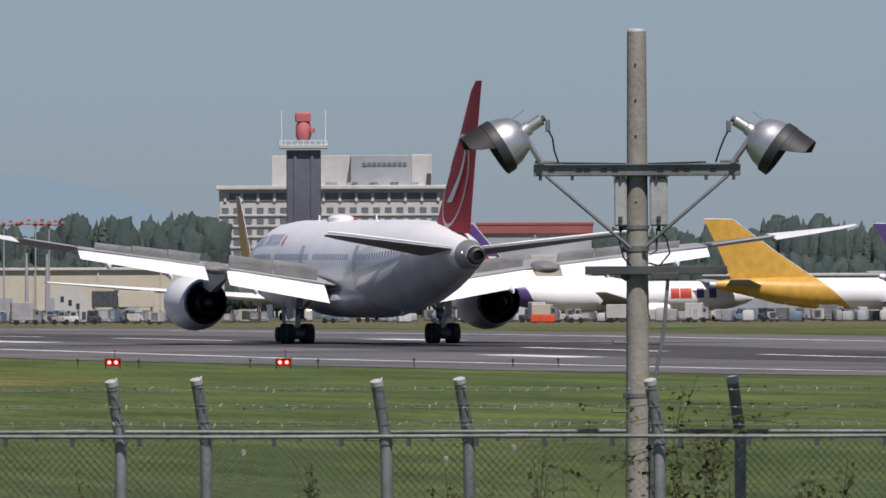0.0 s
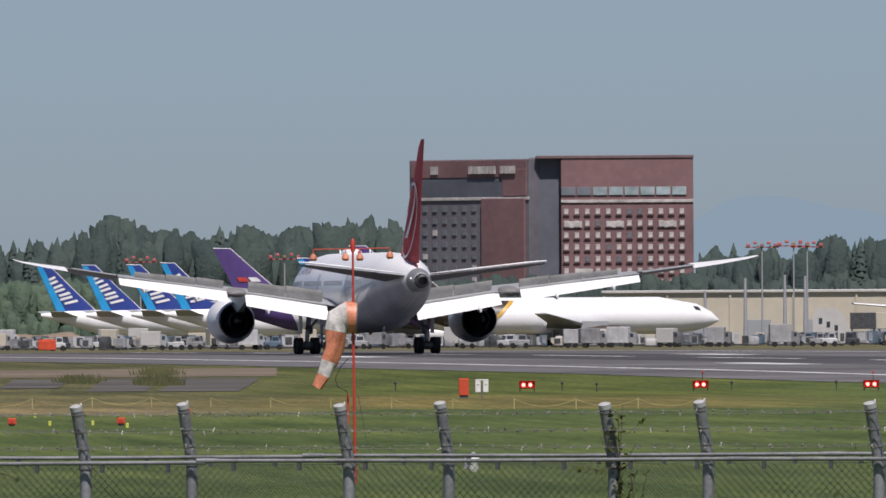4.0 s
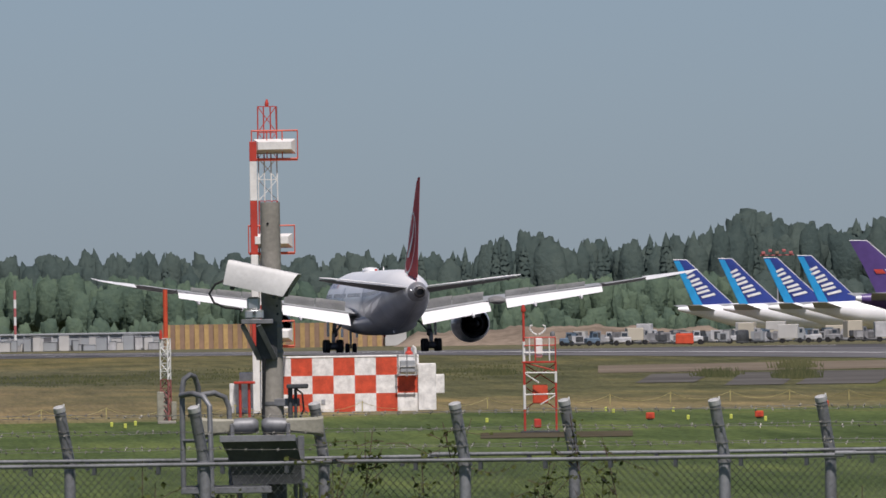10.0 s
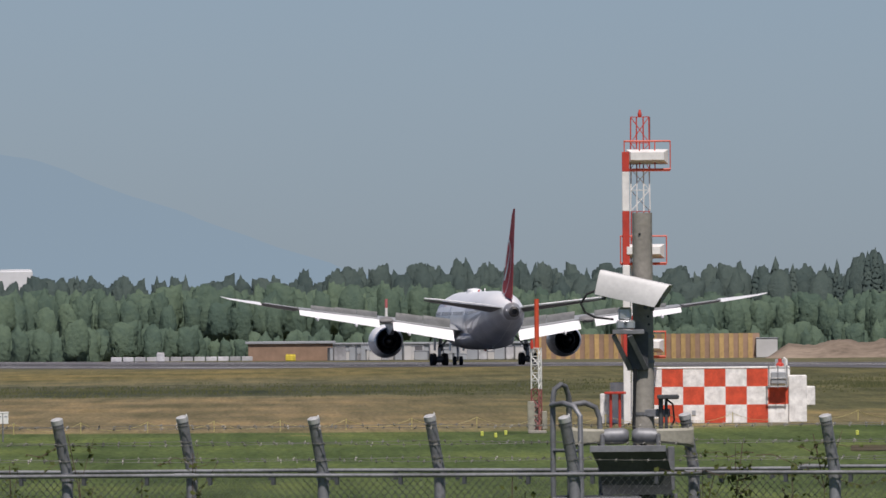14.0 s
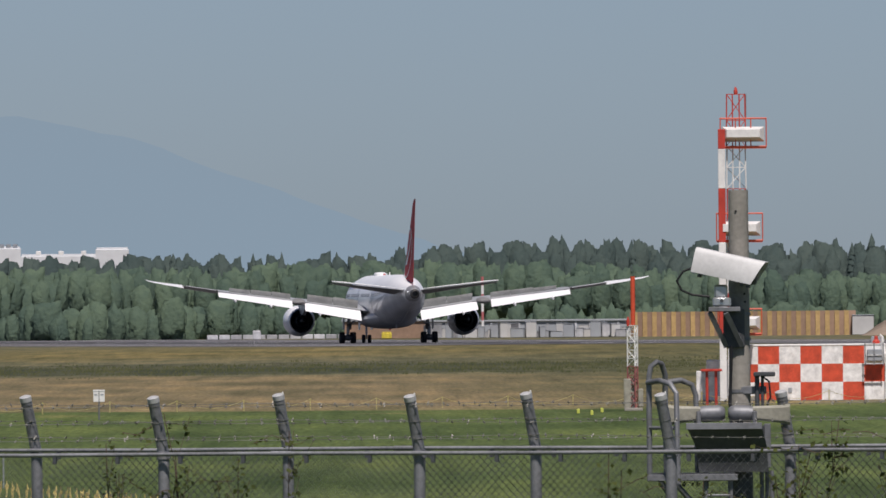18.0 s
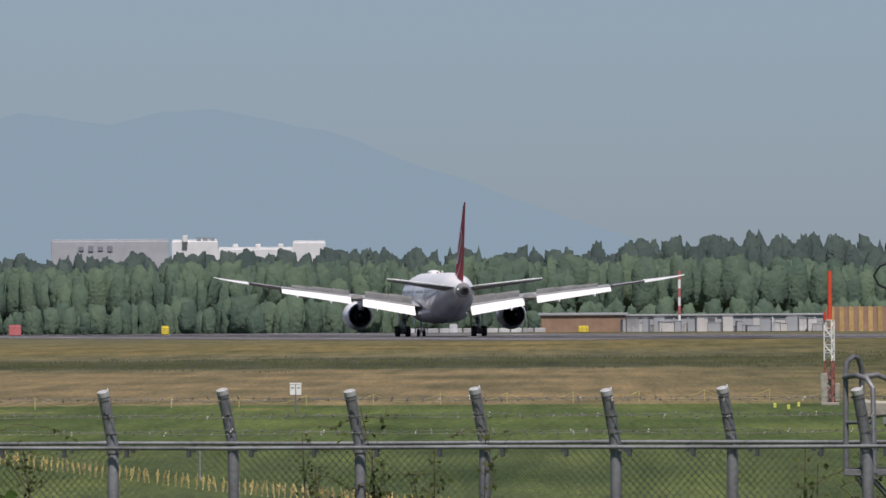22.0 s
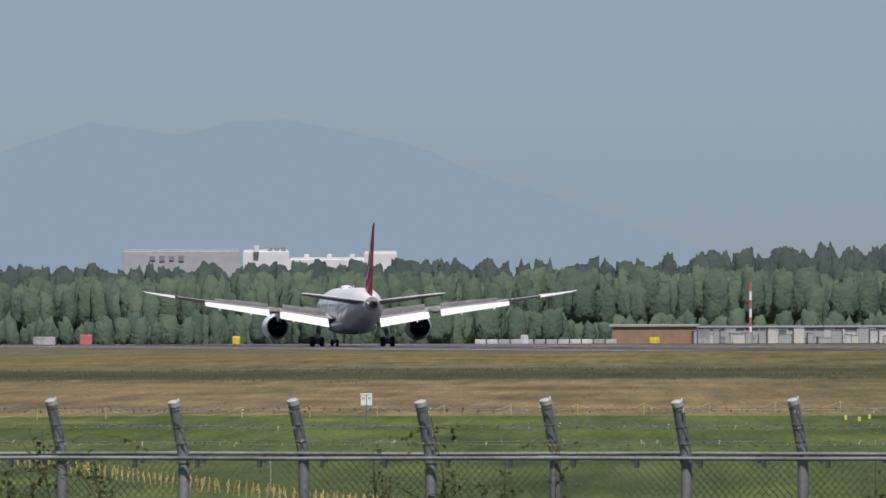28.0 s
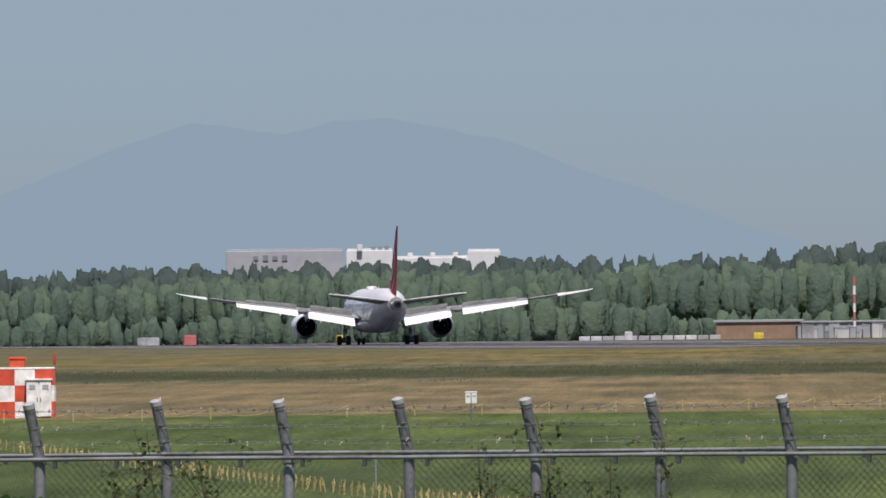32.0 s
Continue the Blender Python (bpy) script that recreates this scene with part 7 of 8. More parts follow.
    for u, w, m, lab in ((2838, 46, "steel_dark", "dark freight box on a stand beside the shed"), (2894, 64, "hangar_beige", "cream freight box on a stand beside the shed")):
        c = thing("freight_box", lab, "container", facing(u, 2570, ground_at(spot(u, 2570))))
        part("body", Geo().box(0, 0, 3.4, w * 2570 / K, 2.4, 2.4, 0.06), m, c)
        for x in (-0.42, 0.42):
            part("leg", Geo().box(x * w * 2570 / K, 0, 1.1, 0.3, 2.0, 2.2, 0.02), "steel", c)


build_apron()


# ---- airfield equipment between fence and runway ----
def lattice(g, w0, w1, z0, z1, bays, r=0.02, legs=4):
    """A braced mast between two heights."""
    ang = [math.pi / 4 + k * 2 * math.pi / legs for k in range(legs)]
    at = lambda k, z: Vector((math.cos(ang[k]), math.sin(ang[k]), 0)) * (w0 + (w1 - w0) * (z - z0) / (z1 - z0)) * 0.7071 + Vector((0, 0, z))
    for k in range(legs):
        g.tube([at(k, z0), at(k, z1)], r * 1.5, 6)
    for b in range(bays):
        a, c = z0 + (z1 - z0) * b / bays, z0 + (z1 - z0) * (b + 1) / bays
        for k in range(legs):
            n = (k + 1) % legs
            g.tube([at(k, a), at(n, c)], r, 4, False)
            g.tube([at(k, c), at(n, c)], r, 4, False)
            if b % 2:
                g.tube([at(n, a), at(k, c)], r, 4, False)
    return g


class Bars:
    """Collects tubes one by one, so that each bar of a lattice is a part of its own."""

    def __init__(self):
        self.items = []

    def tube(self, *a):
        self.items.append(Geo().tube(*a))
        return self


def build_glide_tower():
    R = 725.0
    t = thing("antenna_tower", "red and white lattice tower with three white antennas", "antenna tower", facing(661, R))
    lev = lambda v: level(v, R)
    cuts = [(0.0, lev(60), "white_paint"), (lev(60), lev(-20), "red"), (lev(-20), lev(-110), "white_paint"), (lev(-110), lev(-205), "red"), (lev(-205), lev(-280), "white_paint"), (lev(-280), lev(-372), "red")]
    for a, b, m in cuts:
        bars = lattice(Bars(), 0.8, 0.75, a, b, max(2, int((b - a) / 0.9)), 0.019).items
        sect = part("mast_section", bars[0], m, t, "red lattice section" if m == "red" else "white lattice section")
        for bar in bars[1:]:
            part("lattice_bar", bar, m, sect)
        for x in (-0.14, 0.14):
            part("upright", Geo().tube([(x, -0.39, a), (x, -0.39, b)], 0.028, 6), m, sect)
    part("beacon", Geo().lathe([(0.07, lev(-372)), (0.09, lev(-376)), (0.07, lev(-380)), (0.03, lev(-385))], 12), "red", t, "red obstruction lamp")
    part("lightning_rod", Geo().tube([(0.42, 0, lev(-330)), (0.42, 0, lev(-372))], 0.018, 5), "steel", t)
    for k, (a, b, m) in enumerate(((lev(171), lev(60), "white_paint"), (lev(60), lev(10), "red"), (lev(10), lev(-110), "white_paint"), (lev(-110), lev(-205), "red"), (lev(-205), lev(-275), "white_paint"), (lev(-275), lev(-310), "red"))):
        part("cable_duct", Geo().box(-0.60, -0.80, (a + b) / 2, 0.30, 0.24, b - a, 0.02), m, t)
    for v0, v1, wide, dx in ((-329, -278, 1.9, 0.3), (-161, -112, 1.9, 0.12), (8, 53, 1.8, 0.1)):
        z0, z1 = lev(v1), lev(v0)
        g = Geo()
        for z in (z0 + 0.03, z1):
            g.tube([(dx - wide / 2, -0.7, z), (dx + wide / 2, -0.7, z), (dx + wide / 2, 0.5, z), (dx - wide / 2, 0.5, z), (dx - wide / 2, -0.7, z)], 0.035, 5)
        for x in (-wide / 2, -wide / 6, wide / 6, wide / 2):
            g.tube([(dx + x, -0.7, z0), (dx + x, -0.7, z1)], 0.025, 5)
        cage = part("antenna_cage", g, "orange_red", t, "red railing round an antenna")
        zc, h = z0 + (z1 - z0) * 0.45, (z1 - z0) * 0.52
        part("antenna_box", Geo().loft([[(dx - wide * 0.46, -0.55, zc - h / 2), (dx + wide * 0.46, -0.55, zc - h / 2), (dx + wide * 0.46, -0.55, zc + h / 2), (dx - wide * 0.46, -0.55, zc + h / 2)], [(dx - wide * 0.36, -0.95, zc - h * 0.2), (dx + wide * 0.36, -0.95, zc - h * 0.2), (dx + wide * 0.36, -0.95, zc + h * 0.3), (dx - wide * 0.36, -0.95, zc + h * 0.3)]]), "white_paint", cage, "white antenna box")
        part("cage_floor", Geo().box(dx, -0.1, z0 - 0.02, wide, 1.2, 0.06), "orange_red", cage)
    part("footing", Geo().box(-0.1, 0, 0.1, 1.8, 1.6, 0.24, 0.03), "concrete_pole", t)


def build_shelter(name, label, u0, u1, r, cols, rows, height, flip=0, depth=3.0):
    """A checkered equipment hut; each painted field is a panel of its own."""
    mid = (u0 + u1) / 2
    W = (u1 - u0) * r / K
    hut = thing(name, label, "equipment hut", facing(mid, r))
    part("wall", Geo().box(0, depth / 2 + 0.02, height / 2, W - 0.02, depth, height - 0.02, 0.02), "weathered_white", hut)
    part("roof", Geo().box(0, depth / 2, height + 0.03, W + 0.05, depth + 0.1, 0.08, 0.02), "weathered_white", hut)
    for i in range(cols):
        for j in range(rows):
            red = (i + j + flip) % 2 == 0
            w, h = W / cols, height / rows
            part("painted_panel", Geo().box(-W / 2 + (i + 0.5) * w, 0, (j + 0.5) * h, w, 0.06, h, 0.006), "weathered_red" if red else "weathered_white", hut)
    for i in range(3):
        for s in (-1, 1):
            for j in range(rows):
                red = (i + j + flip + (cols if s > 0 else 0)) % 2 == 1
                part("painted_panel", Geo().box(s * W / 2, (i + 0.5) * depth / 3 + 0.03, (j + 0.5) * height / rows, 0.06, depth / 3, height / rows, 0.006), "weathered_red" if red else "weathered_white", hut)
    return hut, W


def build_huts():
    hut, W = build_shelter("checker_hut", "red and white checkered equipment hut on the grass", 659, 922, 728, 7, 3, 2.26, 1)
    p = 728 / K
    mid = 790.5
    part("end_block", Geo().box((937 - mid) * p, 0.9, 0.98, 32 * p, 2.2, 1.96, 0.03), "weathered_white", hut, "white end block")
    part("end_nub", Geo().box((960 - mid) * p, 0.9, 1.1, 16 * p, 1.0, 0.8, 0.03), "weathered_white", hut)
    part("side_block", Geo().box((632 - mid) * p, 1.2, 0.85, 54 * p, 2.2, 1.7, 0.03), "weathered_white", hut, "white lean-to")
    part("side_block_low", Geo().box((598 - mid) * p, 1.2, 0.62, 22 * p, 1.8, 1.25, 0.03), "weathered_white", hut)
    part("hatch", Geo().box((753 - mid) * p, -0.04, 0.42, 0.16, 0.03, 0.2, 0.005), "render_grey", hut)
    ac = part("air_unit", Geo().box((903 - mid) * p, -0.25, 1.85, 0.62, 0.5, 0.5, 0.03), "render_grey", hut, "grey air-conditioning unit")
    for k in range(3):
        part("unit_frame", Geo().box((886 + k * 16 - mid) * p, -0.52, 1.9, 0.045, 0.04, 0.95), "steel", ac)
    for z in (1.5, 1.85, 2.3):
        part("unit_rail", Geo().box((902 - mid) * p, -0.52, z, 0.84, 0.04, 0.05), "galvanised_cap", ac)
    part("end_pipe", Geo().tube([((917 - mid) * p, -0.1, 1.5), ((917 - mid) * p, -0.1, 2.6), ((912 - mid) * p, -0.1, 2.68)], 0.06, 8), "weathered_white", hut, "white riser pipe")
    part("roof_lamp", Geo().lathe([(0.16, 2.30), (0.16, 2.42), (0.08, 2.50), (0.08, 2.62), (0.02, 2.66)], 10, "z", Matrix.Translation(((906 - mid) * p, 0.3, 0))), "red", hut)
    part("roof_box", Geo().box((908 - mid) * p, 0.6, 2.45, 0.5, 0.4, 0.36, 0.03), "render_grey", hut)
    for u in (606, 622):
        s = thing("red_stand", "slim red equipment stand with a flat head", "equipment stand", facing(u, 700))
        part("leg", Geo().tube([(0, 0, 0), (0, 0, level(118, 700))], 0.06, 8), "red", s)
        part("head", Geo().box(0, 0, level(116, 700), 0.5, 0.4, 0.1, 0.02), "red", s)
    hut, W = build_shelter("checker_hut", "red and white checkered hut with a white cabinet", -1384, -1206, 689, 5, 3, 1.92, 0)
    part("vent", Geo().box(0.51, 1.0, 2.12, 0.62, 0.7, 0.42, 0.03), "weathered_red", hut, "red roof vent")
    part("vent_cap", Geo().box(0.51, 1.0, 2.36, 0.72, 0.8, 0.08, 0.02), "weathered_red", hut)
    cab = part("cabinet", Geo().box(1.34, -0.4, 0.75, 0.98, 0.6, 1.46, 0.03), "weathered_white", hut, "white double-door cabinet")
    part("cabinet_roof", Geo().box(1.34, -0.42, 1.51, 1.06, 0.74, 0.07, 0.015), "weathered_white", cab)
    for s in (-1, 1):
        part("cabinet_door", Geo().box(1.34 + s * 0.26, -0.72, 0.74, 0.46, 0.04, 1.36, 0.01), "weathered_white", cab)
        part("vent_grille", Geo().box(1.34 + s * 0.26, -0.745, 1.22, 0.24, 0.02, 0.18), "render_grey", cab, "grey vent grille")
        part("door_handle", Geo().box(1.34 + s * 0.06, -0.75, 0.72, 0.03, 0.03, 0.14), "steel_dark", cab)
    mast = thing("marker_mast", "thin red marker mast beside the hut", "mast", facing(-1206, 680))
    part("pole", Geo().tube([(0, 0, 0), (0, 0, 2.5)], 0.012, 6), "steel", mast)
    part("lamp", Geo().lathe([(0.03, 2.12), (0.05, 2.2), (0.05, 2.5), (0.02, 2.58)], 8), "red", mast)


def build_monitor_mast():
    R = 582.0
    t = thing("monitor_mast", "red and white steel frame with platform and antennas", "antenna mast", facing(1136, R))
    q = lambda zx: (zx - 625) * 0.00626
    h = lambda zy: (726 - zy) * 0.00626
    part("tall_pole", Geo().tube([(q(545), -0.3, 0), (q(545), -0.3, h(80))], 0.042, 8), "red", t, "tall red pole")
    part("pole_white", Geo().tube([(q(545), -0.3, h(600)), (q(545), -0.3, h(470))], 0.046, 8), "white_paint", t)
    part("pole_white", Geo().tube([(q(545), -0.3, h(345)), (q(545), -0.3, h(240))], 0.046, 8), "white_paint", t)
    part("top_lamp", Geo().lathe([(0.06, h(85)), (0.09, h(75)), (0.04, h(45))], 8, "z", Matrix.Translation((q(545), -0.3, 0))), "red", t)
    for x, y in ((q(712), -0.3), (q(545), 0.6), (q(712), 0.6)):
        part("leg", Geo().tube([(x, y, 0), (x, y, h(355))], 0.036, 6), "red", t)
    part("leg_white", Geo().tube([(q(712), -0.3, h(460)), (q(712), -0.3, h(400))], 0.042, 6), "white_paint", t)
    part("platform", Geo().box(0, 0.15, h(350), 1.15, 1.0, 0.06, 0.01), "red", t, "red platform")
    for zy, m in ((300, "white_paint"), (262, "red"), (220, "red")):
        part("guard_rail", Geo().tube([(q(545), -0.35, h(zy)), (q(712), -0.35, h(zy)), (q(712), 0.6, h(zy)), (q(545), 0.6, h(zy))], 0.022, 6), m, t)
    for zx in (575, 605, 680, 712):
        part("guard_post", Geo().tube([(q(zx), -0.35, h(345)), (q(zx), -0.35, h(222))], 0.022, 6), "white_paint" if zx in (575, 680) else "red", t)
    part("equipment_box", Geo().box(q(625), 0.1, (h(325) + h(222)) / 2, 0.24, 0.24, h(222) - h(325), 0.03), "white_paint", t, "white equipment box")
    for s in (-1, 1):
        part("curved_antenna", Geo().tube([(q(620) + s * 0.03, 0.1, h(205)), (q(620) + s * 0.16, 0.1, h(195)), (q(620) + s * 0.26, 0.1, h(175)), (q(620) + s * 0.24, 0.1, h(158)), (q(620) + s * 0.17, 0.1, h(155))], 0.028, 6), "white_paint", t, "white curved antenna")
    part("sensor", Geo().lathe([(0.07, h(215)), (0.09, h(200)), (0.05, h(188))], 8, "z", Matrix.Translation((q(698), -0.2, 0))), "steel", t)
    for a, b in (((545, 405), (712, 408)), ((548, 410), (622, 460)), ((548, 522), (712, 520)), ((712, 525), (630, 575)), ((548, 352), (700, 395))):
        part("brace", Geo().tube([(q(a[0]), -0.3, h(a[1])), (q(b[0]), -0.3, h(b[1]))], 0.022, 6), "white_paint" if a[1] > 380 else "red", t)
    part("red_cabinet", Geo().box(q(628), 0.1, (h(570) + h(470)) / 2, 0.5, 0.4, h(470) - h(570), 0.03), "orange_red", t, "orange-red cabinet")
    part("base_box", Geo().box(q(612), 0.1, h(675), 0.24, 0.3, 0.3, 0.03), "red", t)
    for y in (0.6,):
        for a, b in (((545, 600), (712, 480)), ((712, 600), (545, 480)), ((545, 470), (712, 360)), ((712, 470), (545, 360))):
            part("rear_brace", Geo().tube([(q(a[0]), y, h(a[1])), (q(b[0]), y, h(b[1]))], 0.018, 6), "red", t)
    part("base_slab", Geo().box(q(625), 0.15, 0.04, 1.3, 1.3, 0.08, 0.02), "steel_dark", t)


def build_marker_pole():
    R = 665.0
    t = thing("marker_pole", "orange tube on a white lattice stand with cabinets", "mast", facing(476, R))
    h = lambda zy: (632 - zy) * 0.01036
    part("tube", Geo().tube([(0, 0, h(318)), (0, 0, h(140))], 0.09, 12), "orange_red", t, "orange-red tube")
    part("lattice_upper", lattice(Geo(), 0.32, 0.32, h(470), h(320), 5, 0.018, 3), "white_paint", t, "white lattice")
    part("lattice_lower", lattice(Geo(), 0.36, 0.32, 0.0, h(470), 5, 0.018, 3), "roof_red", t, "weathered red lattice")
    part("side_lamp", Geo().lathe([(0.05, h(322)), (0.07, h(305)), (0.03, h(288))], 8, "z", Matrix.Translation((-0.19, 0, 0))), "red", t)
    part("lamp_arm", Geo().tube([(0, 0, h(318)), (-0.19, 0, h(320))], 0.02, 5), "red", t)
    part("cabinet", Geo().box(-0.16, 0.1, h(570), 0.42, 0.35, 1.15, 0.03), "horn_cream", t, "weathered pinkish cabinet")
    part("cabinet", Geo().box(0.27, 0.1, h(585), 0.2, 0.3, 0.7, 0.03), "horn_cream", t, "weathered pinkish cabinet")
    part("footing", Geo().box(0, 0, 0.05, 0.7, 0.6, 0.12, 0.02), "concrete_pole", t)


def build_windsock():
    R = 416.0
    t = thing("windsock", "limp orange and white windsock on a red pole", "windsock", facing(1936, R))
    q = lambda zx: (zx - 246) * 0.00681
    h = lambda zy: (905 - zy) * 0.00681
    part("pole", Geo().tube([(0.03, 0, 0), (0.0, 0, h(400)), (0, 0, h(95))], [0.040, 0.032, 0.026], 10), "red", t, "red pole")
    part("stay_post", Geo().tube([(q(228), 0.1, 0), (q(226), 0.1, h(595))], 0.03, 8), "orange_red", t)
    part("top_lamp", Geo().lathe([(0.05, h(98)), (0.06, h(80)), (0.05, h(62)), (0.02, h(52))], 10), "red", t)
    part("lamp_arm", Geo().tube([(q(112), 0, h(90)), (q(375), 0, h(86))], 0.013, 6), "orange_red", t)
    for zx, zy in ((108, 118), (220, 118), (270, 118), (375, 112)):
        lamp = part("lamp", Geo().lathe([(0.03, h(zy - 14)), (0.075, h(zy - 6)), (0.09, h(zy + 5)), (0.06, h(zy + 12))], 12, "z", Matrix.Translation((q(zx), 0, 0))), "sock_orange", t, "round orange lamp")
        part("lamp_stem", Geo().tube([(q(zx), 0, h(zy - 12)), (q(zx), 0, h(89))], 0.012, 5), "orange_red", lamp)
    # the sock: a ring held square to the pole, then the limp bag
    path = [((258, 330), 0.37, 0.30), ((225, 325), 0.37, 0.30), ((195, 335), 0.28, 0.27), ((188, 375), 0.26, 0.22), ((178, 430), 0.22, 0.2), ((160, 480), 0.19, 0.17), ((142, 530), 0.16, 0.13), ((118, 572), 0.11, 0.09)]
    rings = []
    rng = random.Random(2)
    n = 20
    for i, ((zx, zy), w, d) in enumerate(path):
        c = Vector((q(zx), -0.02, h(zy)))
        a = Vector((q(path[max(0, i - 1)][0][0]), 0, h(path[max(0, i - 1)][0][1])))
        b = Vector((q(path[min(len(path) - 1, i + 1)][0][0]), 0, h(path[min(len(path) - 1, i + 1)][0][1])))
        along = (b - a).normalized() if i else Vector((-1, 0, 0.05)).normalized()
        side = Vector((-along.z, 0, along.x))
        ring = []
        for k in range(n):
            an = 2 * math.pi * k / n
            f = 1.0 if i < 2 else 1 + 0.14 * math.sin(3 * an + i * 1.7) + 0.08 * math.sin(5 * an - i)
            ring.append(c + side * w * f * math.cos(an) + Vector((0, 1, 0)) * d * f * math.sin(an))
        rings.append(ring)
    part("sock_mouth", Geo().loft(rings[0:2], caps=False), "sock_orange", t, "orange sock mouth")
    for a, b, m in ((1, 3, "sock_white"), (3, 5, "sock_orange"), (5, 6, "sock_white"), (6, 8, "sock_orange")):
        part("sock_band", Geo().loft(rings[a:b + 1] if b < 8 else rings[a:], caps=(b == 8)), m, t, "limp fabric band")
    part("ring", Geo().tube(rings[0] + [rings[0][0]], 0.014, 6), "steel", t)
    part("cable", Geo().tube([(q(232), 0, h(465)), (q(200), 0, h(500)), (q(182), 0, h(540)), (q(190), 0, h(570)), (q(222), 0, h(585)), (q(228), 0.05, h(620))], 0.010, 5), "black", t, "black cable")
    part("guy_wire", Geo().tube([(q(262), 0, h(600)), (q(290), 0, h(760)), (q(335), 0, 0.0)], 0.008, 5), "steel_dark", t)


def build_small_things():
    # approach slope indicator units, lamps lit red
    for k, u in enumerate((2243, 2550, 2852, 3154)):
        unit = thing("light_unit", "red runway approach light box with glowing lamps", "runway light", facing(u, 936, ground_at(spot(u, 936))), "approach light units")
        part("housing", Geo().box(0, 0.3, 0.36, 0.86, 0.9, 0.40, 0.04), "red", unit)
        part("visor", Geo().box(0, -0.2, 0.57, 0.9, 0.25, 0.03), "red", unit)
        for x in (-0.19, 0.17):
            part("lamp", Geo().lathe([(0.095, -0.02), (0.08, 0.02)], 14, "y", Matrix.Translation((x, -0.17, 0.36))), "lamp_red", unit, "glowing red lamp")
        for x in (-0.38, 0.38):
            for y in (0.0, 0.6):
                part("leg", Geo().tube([(x, y, 0), (x, y, 0.2)], 0.03, 6), "steel_dark", unit)
        if k != 0:
            part("rod", Geo().tube([(0.1, 0, 0.5), (0.1, 0, 1.0)], 0.02, 5), "steel_dark", unit)
            part("rod_tip", Geo().lathe([(0.06, 0.95), (0.08, 1.0), (0.02, 1.06)], 8, "z", Matrix.Translation((0.1, 0, 0))), "red", unit)
    for u, r in ((2305, 940), (2366, 930), (2605, 945), (2790, 948), (2898, 940), (3095, 945), (3215, 940), (3385, 950), (3640, 950), (2010, 950), (3560, 945)):
        e = thing("edge_light", "small dark edge light on a thin stem", "runway light", facing(u, r, ground_at(spot(u, r))), "edge lights")
        part("stem", Geo().tube([(0, 0, 0), (0, 0, 0.38)], 0.035, 6), "steel_dark", e)
        part("head", Geo().lathe([(0.07, 0.36), (0.09, 0.44), (0.04, 0.52)], 8), "steel_dark", e)
    s = thing("red_cabinet", "red equipment cabinet on the grass", "cabinet", facing(2131, 860, ground_at(spot(2131, 860))))
    part("body", Geo().box(0, 0, 0.55, 0.5, 0.4, 0.85, 0.04), "orange_red", s)
    part("foot", Geo().box(0, 0, 0.07, 0.4, 0.3, 0.14), "steel_dark", s)
    for u, r, v in ((2163, 860, 116), (-470, 636, 144)):
        s = thing("sign_board", "small white two-panel sign on a post", "sign", facing(u, r, ground_at(spot(u, r))))
        z = level(v, r) - 0.18
        for x in (-0.11, 0.11) if r < 700 else (-0.19, 0.19):
            w = 0.19 if r < 700 else 0.26
            p = part("panel", Geo().box(x, 0, z, w, 0.03, 0.42 if r < 700 else 0.6, 0.008), "white_paint", s, "white panel")
            part("bar", Geo().box(x, -0.022, z + 0.06, w * 0.55, 0.01, 0.05), "render_grey", p)
        part("top_bar", Geo().box(0, 0, z + (0.2 if r < 700 else 0.3), 0.44 if r < 700 else 0.66, 0.05, 0.06, 0.01), "white_paint", s)
        part("post", Geo().tube([(0, 0.03, 0), (0, 0.03, z + 0.18)], 0.028, 8), "steel", s)
    for u, r in ((1331, 640), (1524, 640), (1640, 705)):
        s = thing("red_box", "small orange-red marker box in the grass", "marker", facing(u, r))
        part("body", Geo().box(0, 0, 0.17, 0.32, 0.25, 0.24, 0.03), "orange_red", s)
        part("pane", Geo().box(0, -0.13, 0.17, 0.14, 0.02, 0.1), "red", s)
        part("foot", Geo().box(0, 0, 0.03, 0.2, 0.16, 0.06), "steel_dark", s)
    for u, r in ((378, 650), (402, 640), (420, 655), (1042, 640), (1253, 700), (1266, 690), (1474, 640), (1535, 625), (1448, 660), (1372, 690), (1398, 640), (730, 700)):
        s = thing("lime_marker", "small yellow-green marker peg in the grass", "marker", facing(u, r), "lime markers")
        part("peg", Geo().box(0, 0, 0.09, 0.11, 0.1, 0.18, 0.02), "lime", s)
    s = thing("ground_lamp", "small white ground lamp in the grass", "lamp", facing(2147, 444))
    part("body", Geo().lathe([(0.1, 0), (0.14, 0.08), (0.13, 0.28), (0.16, 0.33), (0.08, 0.44)], 14), "white_paint", s)
    part("lens", Geo().lathe([(0.07, 0.44), (0.05, 0.5)], 10), "glass_pale", s)
    part("side_plate", Geo().box(-0.16, 0.02, 0.25, 0.14, 0.02, 0.36, 0.01), "render_grey", s)
    for u, r in ((3082, 420), (3440, 400), (2860, 430), (3560, 430)):
        s = thing("ground_lamp", "small tan ground lamp in the grass", "lamp", facing(u, r), "ground lamps")
        part("body", Geo().lathe([(0.06, 0), (0.08, 0.1), (0.05, 0.17)], 10), "horn_cream", s)
    # yellow stakes with a sagging rope
    rope = thing("rope_barrier", "sagging yellow rope on low yellow stakes", "rope barrier", Matrix.Identity(4))
    line = [(-1420, 655), (-520, 677), (0, 690), (800, 722), (1507, 771), (2210, 735), (2700, 730)]
    pts, u = [], -1420.0
